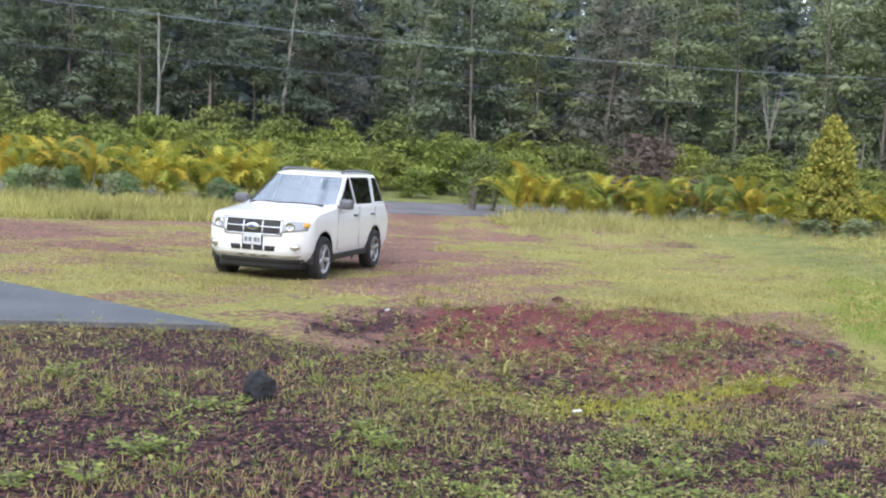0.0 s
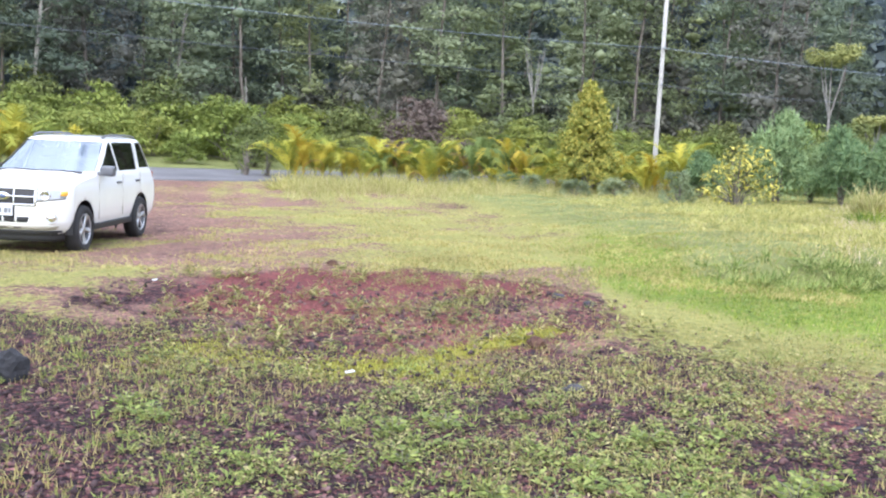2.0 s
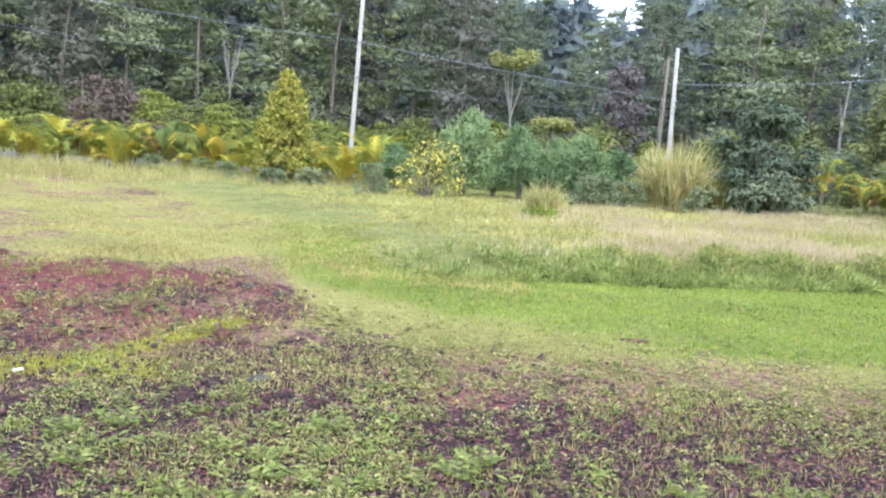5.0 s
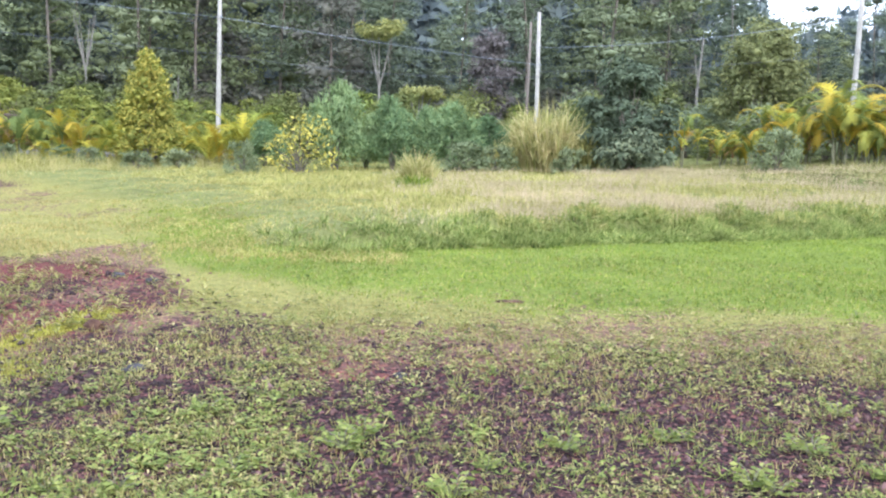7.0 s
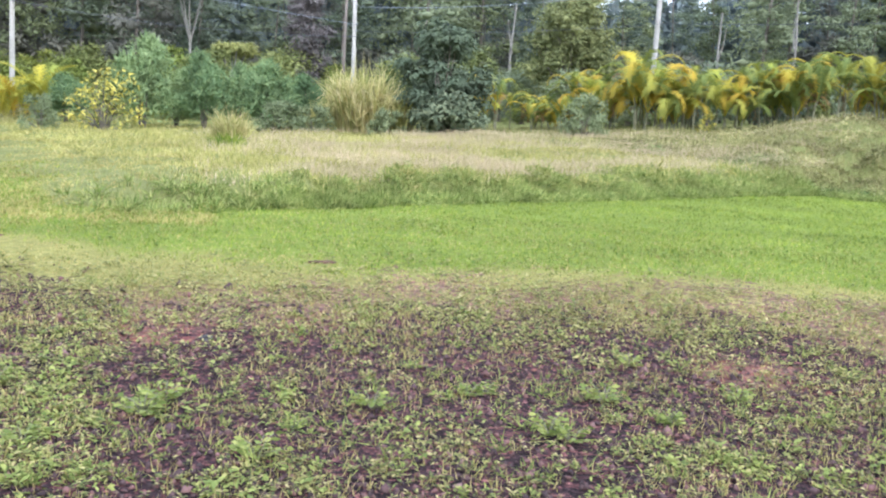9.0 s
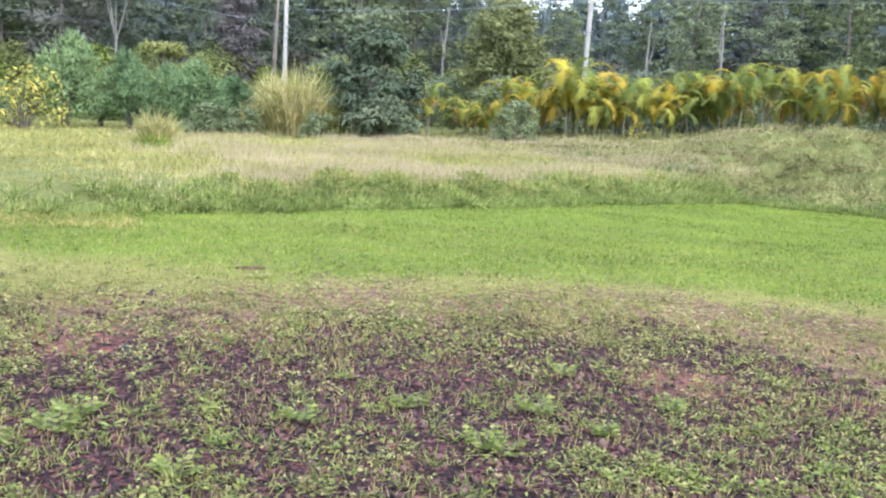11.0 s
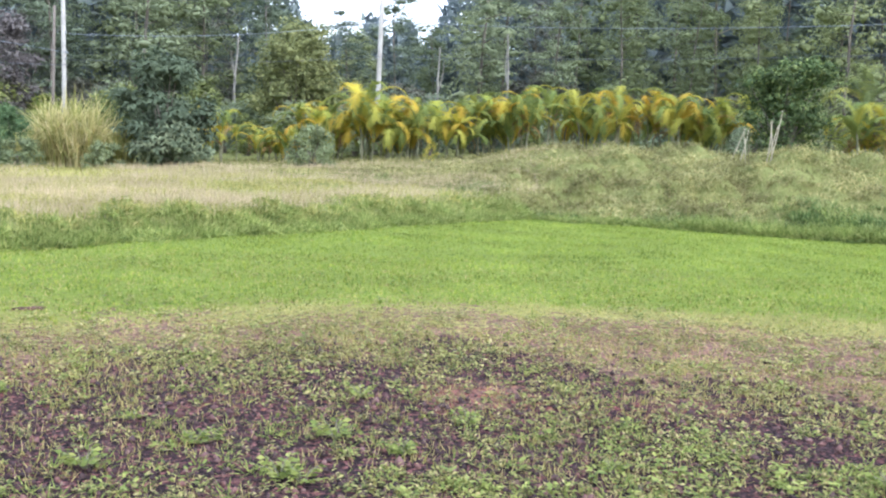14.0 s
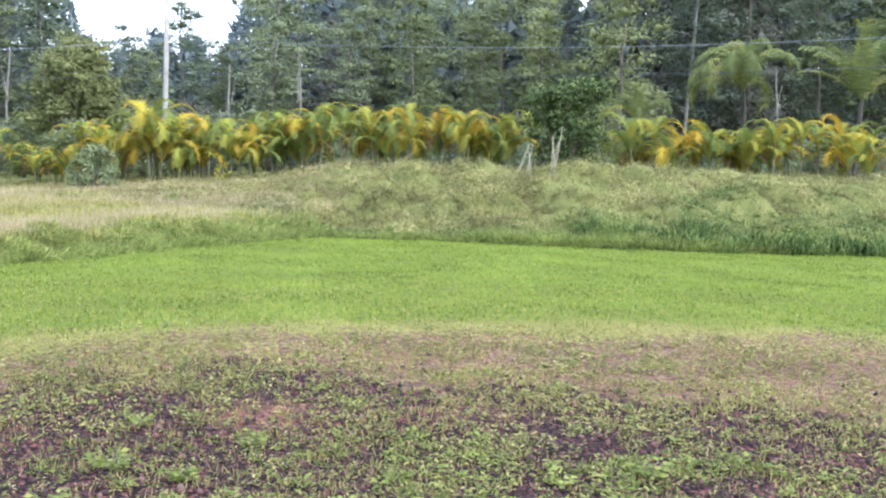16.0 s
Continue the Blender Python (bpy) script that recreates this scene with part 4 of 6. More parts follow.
set_down(shrub("purplish_tree", "slender tree with dull purplish foliage", 80, M_MAUVE, 7.4, 2.7, 80, 76, (0.26, 0.11), category="tree"), 40.9, 57)
set_down(shrub("yellow_weed", "small bright yellow-leaved plant by the palms", 81, M_YELLOW, 0.8, 0.7, 26, 16, (0.15, 0.07), category="plant", core=0), 64.1, 40)
set_down(shrub("orange_bush", "bush with orange leaves behind the car", 82, M_FROND_Y, 1.7, 1.2, 26, 24, (0.17, 0.09), core=0), -7.9, 42)
SAPLING = shrub("roadside_sapling", "thin sapling beside the road", 83, M_THICKET, 1.7, 0.8, 12, 18, (0.14, 0.06), core=0)
set_down(SAPLING, 1.6, 40.5)
copy_down(SAPLING, 2.8, 40.5, (0.8, 0.8, 1.1), 120)


def umbrella_tree(label, seed, tall, wide, material, thick=1.0):
    """A thin pale trunk that forks into upright limbs under a flat crown."""
    rng = np.random.default_rng(seed)
    root = thing("umbrella_tree", label, "tree")
    fork = tall * 0.5
    pieces = [tube([(0, 0, -0.2), (0.05, 0, fork * 0.5), (0, 0, fork)], [0.12 * thick, 0.10 * thick, 0.09 * thick], 7)]
    clumps = []
    for k in range(6):
        a = 2 * np.pi * k / 6 + rng.uniform(-0.3, 0.3)
        e = np.array([math.cos(a) * wide * 0.30, math.sin(a) * wide * 0.30, tall * rng.uniform(0.90, 0.95)])
        pieces.append(tube([(0, 0, fork), (e[0] * 0.55, e[1] * 0.55, (fork + e[2]) / 2), e], [0.07 * thick, 0.05 * thick, 0.02 * thick], 6))
        for _ in range(4):
            clumps.append(e + rng.normal(size=3) * [wide * 0.14, wide * 0.14, tall * 0.03])
    child("trunk", smooth(quick_mesh("trunk", *join(pieces), M_BARK_PALE)), root)
    if material:
        child("crown", crown_mesh("crown", np.array(clumps), np.full(len(clumps), wide * 0.17), 110, (0.20, 0.10), material, rng, 0.2, 0.5), root)
    return root


set_down(umbrella_tree("umbrella-shaped tree with a forked pale trunk", 91, 7.4, 2.6, M_UMBRELLA, 0.75), 34.4, 57)
set_down(umbrella_tree("small flat-crowned tree at the forest edge", 92, 3.6, 2.2, M_UMBRELLA), 36.8, 50)
set_down(umbrella_tree("thin pale tree with almost bare forked limbs", 93, 7.4, 2.2, None, 0.5), 18.1, 57)

# pale bare trunks in front of the forest
TRUNK = thing("bare_trunk", "thin pale bare trunk before the dark forest", "tree trunk", "pale trunks at the forest edge")
trng = np.random.default_rng(95)
child("trunk", smooth(quick_mesh("trunk", *join([tube(limb((0, 0, -0.2), (0.03, 0, 1), 9.0, trng, 0.03, 8), np.linspace(0.13, 0.05, 8), 7),
                                                tube(limb((0, 0, 5.0), (0.4, 0.2, 1), 2.6, trng, 0.08, 5), np.linspace(0.06, 0.02, 5), 5)]), M_BARK_PALE)), TRUNK)
set_down(TRUNK, -16.7, 57.0)
for az, dist, s in ((1.5, 58.5, 0.5), (8.6, 59, 0.4), (10.2, 59, 0.42), (10.9, 59, 0.42), (23.0, 60, 0.45), (28.4, 60, 0.4), (52.8, 58, 0.75), (68.4, 58, 0.75), (64.4, 58, 0.7), (95.6, 52, 0.62)):
    copy_down(TRUNK, az, dist, (s * 1.1, s * 1.1, s), az * 37)


# ---------------------------------------------------------------- clumps of tall grass
def grass_clump(name, label, seed, tall, wide, count, material, width=0.03, droop=0.35, splay=0.26):
    rng = np.random.default_rng(seed)
    root = thing(name, label, "grass")
    a, r = rng.uniform(0, 2 * np.pi, count), np.sqrt(rng.random(count))
    base = np.stack([np.cos(a) * r * wide * 0.36, np.sin(a) * r * wide * 0.36, np.full(count, -0.05)], 1)
    knot = rng.normal(size=(9, 2)) * wide * 0.2
    base[:, :2] = base[:, :2] * 0.55 + knot[rng.integers(0, 9, count)] * 0.75
    way = unit(np.stack([np.cos(a) * r * wide * splay, np.sin(a) * r * wide * splay, np.full(count, tall * 0.9)], 1) + rng.normal(size=(count, 3)) * [0.12, 0.12, 0.1] * tall)
    ln = tall * rng.uniform(0.3, 1.0, count) * (1.08 - 0.35 * r * r)
    mid = base + way * (ln * 0.62)[:, None]
    b = a + rng.normal(size=count) * 1.1
    tip = mid + unit(way + np.stack([np.cos(b), np.sin(b), -droop * 2 * np.ones(count)], 1) * rng.uniform(0.1, 1.1, count)[:, None]) * (ln * 0.45)[:, None]
    side = unit(np.cross(way, rng.normal(size=(count, 3)))) * width
    v = np.stack([base - side * 0.5, base + side * 0.5, mid + side * 0.5, mid - side * 0.5, tip], 1).reshape(-1, 3)
    o = np.arange(count)[:, None] * 5
    f = np.concatenate([o + [0, 1, 2], o + [0, 2, 3], o + [3, 2, 4]])
    child("leaf_mass", quick_mesh("leaf_mass", v, f, material), root)
    return root


set_down(grass_clump("cane_grass", "tall feathery clump of tan cane grass", 101, 3.0, 3.4, 3400, M_GRASS_TAN, 0.05, 0.9, 0.06), 44.2, 38)
set_down(lobed_bush("dark_bush", "low dark blue-green bush below the taller one", 86, M_DARKBUSH, ((0, 0, 0.8, 1.5, 0.8, 36),), 70, (0.24, 0.10), (0.25, 0.45), droop=0.5), 49.3, 35.9)
set_down(grass_clump("cane_grass", "yellowing cane grass beside the dark bush", 102, 2.0, 2.2, 900, M_GRASS_TALL, 0.05, 0.6, 0.12), 46.2, 37.5)
set_down(grass_clump("grass_clump", "pale yellow-green grass clump in the field", 103, 1.2, 1.5, 700, M_STRAW, 0.03, 0.3), 36.7, 29)
set_down(grass_clump("grass_clump", "low yellow-green broad-bladed clump in the field", 104, 0.6, 1.1, 240, M_GRASS_LAWN, 0.04), 36.6, 25.5)
set_down(grass_clump("grass_clump", "reedy yellowing grass between the bushes", 105, 1.5, 2.0, 600, M_GRASS_TALL, 0.03), 42.0, 38)


REED = grass_clump("reed_clump", "dark green clump of long drooping blades at the mound's foot", 106, 1.0, 2.2, 520, M_REED, 0.035, 1.3)
set_down(REED, 90.6, 26.6)
for az, dist, s, turn in ((88.6, 26.9, 0.6, 50), (93.0, 26.8, 0.8, 140), (95.2, 27.2, 0.95, 200), (97.4, 27.4, 0.85, 300), (99.6, 27.8, 1.0, 20), (101.8, 28.2, 0.9, 110), (92.0, 28.4, 0.7, 260), (86.0, 27.2, 0.5, 80), (104.5, 28.8, 1.0, 170)):
    copy_down(REED, az, dist, (s, s, s), turn)


# ---------------------------------------------------------------- poles and wires
def lathe(profile, sides=16):
    """Turn (radius, z) pairs about z."""
    th = np.linspace(0, 2 * np.pi, sides, endpoint=False)
    p = np.asarray(profile, float)
    v = np.stack([p[:, None, 0] * np.cos(th), p[:, None, 0] * np.sin(th), np.repeat(p[:, 1:2], sides, 1)], -1).reshape(-1, 3)
    i = np.arange(len(p) - 1)[:, None] * sides
    j = np.arange(sides)[None]
    k = (j + 1) % sides
    return v, np.stack([i + j, i + k, i + sides + k, i + sides + j], -1).reshape(-1, 4)


def box(sx, sy, sz, bevel=0.0, segments=2):
    bm = bmesh.new()
    bmesh.ops.create_cube(bm, size=1)
    bmesh.ops.scale(bm, vec=(sx, sy, sz), verts=bm.verts)
    if bevel:
        bmesh.ops.bevel(bm, geom=bm.edges[:], offset=bevel, segments=segments, affect="EDGES", profile=0.5)
    return bm


def shift(bm, x, y, z, rx=0, ry=0, rz=0):
    bm.transform(pose(x, y, z, rx, ry, rz))
    return bm


def utility_pole(label, az, dist, tall, radius, material, lean=(0, 0), arm=True, attach=()):
    x, y, z = ground_point(az, dist, 0.2)
    root = thing("utility_pole", label, "utility pole", "poles along the road", at=pose(x, y, z, lean[0], lean[1], 0))
    child("post", smooth(quick_mesh("post", *lathe([(radius * 1.15, 0), (radius, tall * 0.5), (radius * 0.85, tall), (0.01, tall + 0.02)], 14), material)), root)
    if arm:
        part("crossarm", shift(box(1.6, 0.10, 0.12, 0.01), 0, -radius, tall - 0.5, 0, 0, 20), M_POLE_BROWN, root, "short wooden crossarm")
    for h in attach:
        v, f = lathe([(0.0, 0.10), (0.035, 0.09), (0.05, 0.05), (0.03, 0.03), (0.055, 0.0), (0.03, -0.03), (0.0, -0.04)], 10)
        child("insulator", smooth(quick_mesh("insulator", v, f, M_CERAMIC)), root, "grey insulator", Matrix.Translation((0, -radius - 0.04, h - z)))
    return Vector((x, y, z))


pole_1 = utility_pole("weathered grey wooden utility pole behind the bushes", 25.2, 45, 9.6, 0.10, M_POLE, (0, 0.3), True, (6.8, 5.18))
pole_2 = utility_pole("pale grey wooden utility pole behind the tan grass", 43.7, 48, 7.4, 0.105, M_POLE, (0, -1.3), False, (6.35, 5.5, 5.2))
utility_pole("thin brown leaning pole beside the pale pole", 43.05, 50, 7.1, 0.075, M_POLE_BROWN, (0, 0.6), False)
pole_3 = utility_pole("weathered grey wooden utility pole behind the palms", 60.9, 50, 9.9, 0.125, M_POLE, (0, 1.2), True, (8.2, 6.45))


def power_line(a, b, sag, label="thin grey power line hanging between poles", radius=0.011):
    a, b = np.array(a), np.array(b)
    s = np.linspace(0, 1, 25)[:, None]
    pts = a + (b - a) * s
    pts[:, 2] -= (4 * sag * s * (1 - s))[:, 0]
    me = smooth(quick_mesh("power_line", *tube(pts, np.full(25, radius), 5), M_CABLE if "cable" in label else M_WIRE))
    tagged(new("power_line", me), label, "power line", "overhead lines")


def on_pole(az, dist, z):
    x, y = polar(az, dist)
    return (x, y - 0.2, z)


left_hi, left_lo = (-24.0, 29.2, 7.15), (-24.0, 29.2, 5.3)
right_hi, right_lo = polar(118, 40) + (7.6,), polar(118, 40) + (6.5,)
power_line(left_hi, on_pole(25.2, 45, 6.8), 0.62)
power_line(left_lo, on_pole(25.2, 45, 5.18), 0.2, "thin dark cable hanging between poles", 0.010)
power_line(on_pole(25.2, 45, 6.8), on_pole(43.7, 48, 5.5), 0.08)
power_line(on_pole(25.2, 45, 5.18), on_pole(43.7, 48, 4.95), 0.35, "thin dark cable hanging between poles", 0.009)
power_line(on_pole(43.7, 48, 6.35), on_pole(60.9, 50, 8.2), 0.35)
power_line(on_pole(43.7, 48, 5.2), on_pole(60.9, 50, 6.45), 0.2, "thin dark cable hanging between poles", 0.009)
power_line(on_pole(60.9, 50, 8.2), right_hi, 0.8)
power_line(on_pole(60.9, 50, 6.45), right_lo, 0.5, "thin dark cable hanging between poles", 0.009)


# ---------------------------------------------------------------- slab, stones, litter
def slab():
    root = thing("concrete_slab", "grey concrete slab with a weathered board along its edge", "slab", kind="structure")
    bm = bmesh.new()
    outline = [(-2.23, 9.90), (-8.68, 8.42), (-12.5, 10.6), (-9.4, 14.88)]
    top = [bm.verts.new((x, y, 0.05)) for x, y in outline]
    low = [bm.verts.new((x, y, -0.08)) for x, y in outline]
    bm.faces.new(top[::-1])
    bm.faces.new(low)
    for i in range(4):
        j = (i + 1) % 4
        bm.faces.new((top[i], top[j], low[j], low[i]))
    bmesh.ops.recalc_face_normals(bm, faces=bm.faces[:])
    bmesh.ops.bevel(bm, geom=bm.edges[:], offset=0.012, segments=2, affect="EDGES")
    part("slab_body", bm, M_CONCRETE, root)
    part("edge_board", shift(box(6.6, 0.04, 0.10, 0.006), -5.45, 9.135, 0.010, 0, 0, math.degrees(math.atan2(1.48, 6.45))), M_BOARD, root, "dark weathered edge board")


slab()


def stone(name, label, category, seed, size, at, material, rough=0.28, turn=0.0, group=""):
    bm = bmesh.new()
    bmesh.ops.create_icosphere(bm, subdivisions=3, radius=1)
    noise.seed_set(seed + 1)
    for v in bm.verts:
        n = noise.noise(v.co * 1.3 + Vector((seed, 0, 0))) * rough * 1.4 + noise.noise(v.co * 3.7) * rough * 0.5
        v.co *= 1 + n
    bmesh.ops.scale(bm, vec=(size[0] / 2, size[1] / 2, size[2] / 2), verts=bm.verts)
    me = bpy.data.meshes.new(name)
    bm.to_mesh(me)
    bm.free()
    me.materials.append(material)
    ob = tagged(new(name, me), label, category, group)
    x, y = at
    ob.matrix_basis = pose(x, y, float(height(x, y)) + size[2] * 0.30, 0, 0, turn)
    return ob


stone("lava_rock", "dark grey lava rock standing among the weeds", "rock", 4, (0.22, 0.17, 0.25), (-1.42, 7.08), M_ROCK, 0.3, 20)
stone("soil_clod", "dark brown clod of soil on the grass", "clod", 6, (0.17, 0.14, 0.12), (2.70, 8.22), M_CLOD, 0.35)
stone("soil_clod", "small dark brown clod of soil", "clod", 7, (0.12, 0.10, 0.07), (3.28, 9.05), M_CLOD, 0.35)
stone("rubble", "dark grey lump of rubble among the weeds", "stone", 8, (0.14, 0.10, 0.06), (2.42, 6.58), M_BLUECLOD, 0.4)
stone("rubble", "dark grey lump of rubble beside the red soil", "stone", 9, (0.15, 0.11, 0.07), (3.9, 11.0), M_BLUECLOD, 0.4)
stone("rubble", "small dark grey stone beside the red soil", "stone", 10, (0.14, 0.12, 0.08), (4.15, 10.6), M_BLUECLOD, 0.4)
stone("rubble", "small pale grey stone in the weeds", "stone", 14, (0.09, 0.07, 0.05), (3.9, 5.4), M_BLUECLOD, 0.4)
stone("soil_clod", "flat patch of bare brown soil in the lawn", "clod", 12, (0.30, 0.13, 0.035), (7.0, 7.65), M_CLOD, 0.4, -40)
stone("soil_clod", "small dark clod at the rim of the red soil", "clod", 13, (0.15, 0.12, 0.10), (1.55, 13.9), M_CLOD, 0.4)
scrap = part("litter", shift(box(0.075, 0.030, 0.010, 0.003), 0.88, 7.07, 0.045, 6, -4, 20), M_LITTER, None)
tagged(scrap, "small scrap of white litter on the cinder", "litter")
scrap = part("litter", shift(box(0.07, 0.03, 0.012, 0.003), -0.75, 11.6, 0.06, 6, -4, 50), M_LITTER, None)
tagged(scrap, "tiny white scrap on the drive", "litter")
for k, (az, dist, tall, tilt) in enumerate(((83.45, 32.2, 1.75, 10), (83.3, 32.3, 1.5, 4), (83.15, 32.4, 1.45, 15), (83.6, 32.3, 1.3, -5), (81.3, 33, 1.3, 20), (81.8, 33.1, 1.35, 12), (82.2, 33.3, 1.2, -6))):
    x, y, z = ground_point(az, dist, 0.1)
    me = smooth(quick_mesh("dry_stalk", *tube([(0, 0, 0), (0.02, 0.01, tall * 0.5), (-0.01, 0.02, tall)], [0.024, 0.020, 0.012], 6), M_STALK))
    ob = tagged(new("dry_stalk", me), "broken pale dry stalk standing on the mound", "stalk", "dry stalks on the mound")
    ob.matrix_basis = pose(x, y, z, 0, tilt, -az)


# ---------------------------------------------------------------- the car
def paint_material(name, color, rough, coat, metal=0.0):
    m, n, l, b = mat_new(name)
    nz = noise_node(n, l, 1.6, 4.0)
    lo = tuple(c * 0.93 for c in color)
    l.new(ramp_node(n, l, nz.outputs[0], [(0.35, lo), (0.65, color)]).outputs[0], b.inputs["Base Color"])
    b.inputs["Roughness"].default_value = rough
    b.inputs["Coat Weight"].default_value = coat
    b.inputs["Coat Roughness"].default_value = 0.06
    b.inputs["Metallic"].default_value = metal
    return m


def glass_material(name, tint, ior=1.7, sheen=(1, 1, 1)):
    m, n, l, b = mat_new(name)
    n.remove(b)
    tr = n.new("ShaderNodeBsdfTransparent")
    tr.inputs[0].default_value = (*tint, 1)
    gl = n.new("ShaderNodeBsdfGlossy")
    gl.inputs["Roughness"].default_value = 0.03
    gl.inputs[0].default_value = (*sheen, 1)
    fr = n.new("ShaderNodeFresnel")
    fr.inputs[0].default_value = ior
    mx = n.new("ShaderNodeMixShader")
    l.new(fr.outputs[0], mx.inputs[0])
    l.new(tr.outputs[0], mx.inputs[1])
    l.new(gl.outputs[0], mx.inputs[2])
    l.new(mx.outputs[0], n["Material Output"].inputs[0])
    return m


C_WHITE = paint_material("white_car_paint", (0.84, 0.84, 0.82), 0.28, 0.8)
C_BLACK = paint_material("black_trim_plastic", (0.022, 0.022, 0.024), 0.55, 0.0)
C_DARK = paint_material("dark_cabin_lining", (0.045, 0.045, 0.05), 0.8, 0.0)
C_SEAT = paint_material("grey_seat_cloth", (0.14, 0.135, 0.13), 0.9, 0.0)
C_CHROME = paint_material("bright_chrome", (0.72, 0.73, 0.74), 0.16, 0.0, 1.0)
C_ALLOY = paint_material("silver_alloy", (0.55, 0.56, 0.57), 0.32, 0.3, 0.8)
C_TYRE = surface("tyre_rubber", (0.016, 0.016, 0.017), (0.032, 0.031, 0.031), 6.0, 0.8, bump=0.3, bump_scale=40)
C_LAMP = paint_material("clear_lamp_lens", (0.34, 0.35, 0.36), 0.2, 1.0, 0.35)
C_BOWL = paint_material("lamp_reflector", (0.62, 0.63, 0.64), 0.12, 1.0, 0.9)
C_AMBER = paint_material("amber_lens", (0.80, 0.42, 0.06), 0.15, 1.0)
C_RED = paint_material("red_lens", (0.40, 0.02, 0.02), 0.15, 1.0)
C_SKID = paint_material("beige_grey_bumper_skin", (0.40, 0.37, 0.31), 0.5, 0.1)
C_PLATE = paint_material("pale_plate", (0.62, 0.64, 0.66), 0.4, 0.2)
C_PLATE_INK = paint_material("plate_ink", (0.16, 0.17, 0.19), 0.5, 0.0)
C_BLUE = paint_material("blue_badge", (0.08, 0.11, 0.22), 0.2, 0.8)
C_GREY = paint_material("grey_mirror_shell", (0.10, 0.105, 0.115), 0.45, 0.2)
# blue gloss tint and raised IOR exaggerate the sky's reflection
G_FRONT = glass_material("windshield_glass", (0.55, 0.66, 0.78), 4.0, (0.86, 0.94, 1.0))
G_SIDE = glass_material("side_glass", (0.35, 0.38, 0.38), 1.6)
G_DARK = glass_material("tinted_rear_glass", (0.05, 0.055, 0.06), 1.5)

# the hull in horizontal slices: height, nose, tail, half width
HULL = np.array([
    (0.27, 3.30, -0.80, 0.78), (0.34, 3.38, -0.87, 0.835), (0.45, 3.43, -0.91, 0.872), (0.60, 3.44, -0.925, 0.89), (0.78, 3.44, -0.925, 0.895),
    (0.90, 3.42, -0.92, 0.89), (0.985, 3.39, -0.915, 0.875), (1.015, 3.30, -0.91, 0.862), (1.045, 3.08, -0.91, 0.855), (1.08, 2.76, -0.91, 0.848),
    (1.115, 2.42, -0.905, 0.838), (1.14, 2.30, -0.90, 0.825), (1.18, 2.22, -0.895, 0.805), (1.40, 1.82, -0.83, 0.725), (1.585, 1.53, -0.76, 0.66),
    (1.632, 1.42, -0.72, 0.63), (1.662, 1.28, -0.66, 0.59), (1.682, 1.07, -0.56, 0.52), (1.699, 0.70, -0.36, 0.38), (1.704, 0.40, -0.10, 0.12)])
HULL[:, 0] += 0.045 * np.clip((HULL[:, 0] - 1.16) / 0.4, 0, 1)
ARCHES = ((2.62, 0.335, 0.43), (0.0, 0.335, 0.43))


def hull_at(z):
    return [float(np.interp(z, HULL[:, 0], HULL[:, k])) for k in (1, 2, 3)]


def nose_x(y, z):
    xf, _, hw = hull_at(z)
    ry = min(0.42, hw * 0.5)
    over = max(0.0, abs(y) - (hw - ry)) / ry
    return xf - 0.36 * (1 - math.sqrt(max(0.0, 1 - min(1, over) ** 2))) - 0.05 * (y / hw) ** 2


def side_y(x, z):
    xf, xr, hw = hull_at(z)
    return hw - 0.02 * ((x - 1.3) / 2.2) ** 2


def hull_outline(z, inset):
    """Half of a slice from the middle of the nose along the left side to the middle of the tail."""
    xf, xr, hw = hull_at(z)
    hw, xf, xr = hw - inset, xf - inset, xr + inset
    ry, rx = min(0.42, hw * 0.5), min(0.36, (xf - xr) * 0.25)
    pts = [(xf - 0.05 * (y / hw) ** 2, y) for y in np.linspace(0, hw - ry, 12)]
    bow = 0.05
    for a in np.linspace(0, math.pi / 2, 10)[1:]:
        y = hw - ry + ry * math.sin(a)
        pts.append((xf - rx * (1 - math.cos(a)) - bow * (y / hw) ** 2, y))
    x0 = pts[-1][0]
    x1 = xr + 0.2
    for x in np.linspace(x0, x1, 124)[1:]:
        pts.append((x, hw - 0.02 * max(0, 1 - abs(z - 0.7) / 0.5) * ((x - 1.3) / 2.2) ** 2))
    for a in np.linspace(0, math.pi / 2, 8)[1:]:
        pts.append((x1 - 0.2 * math.sin(a), hw - 0.22 * (1 - math.cos(a))))
    for y in np.linspace(hw - 0.22, 0, 10)[1:]:
        pts.append((xr, y))
    return np.array(pts)


WINDOW_LOW, WINDOW_TOP = 1.165, 1.645


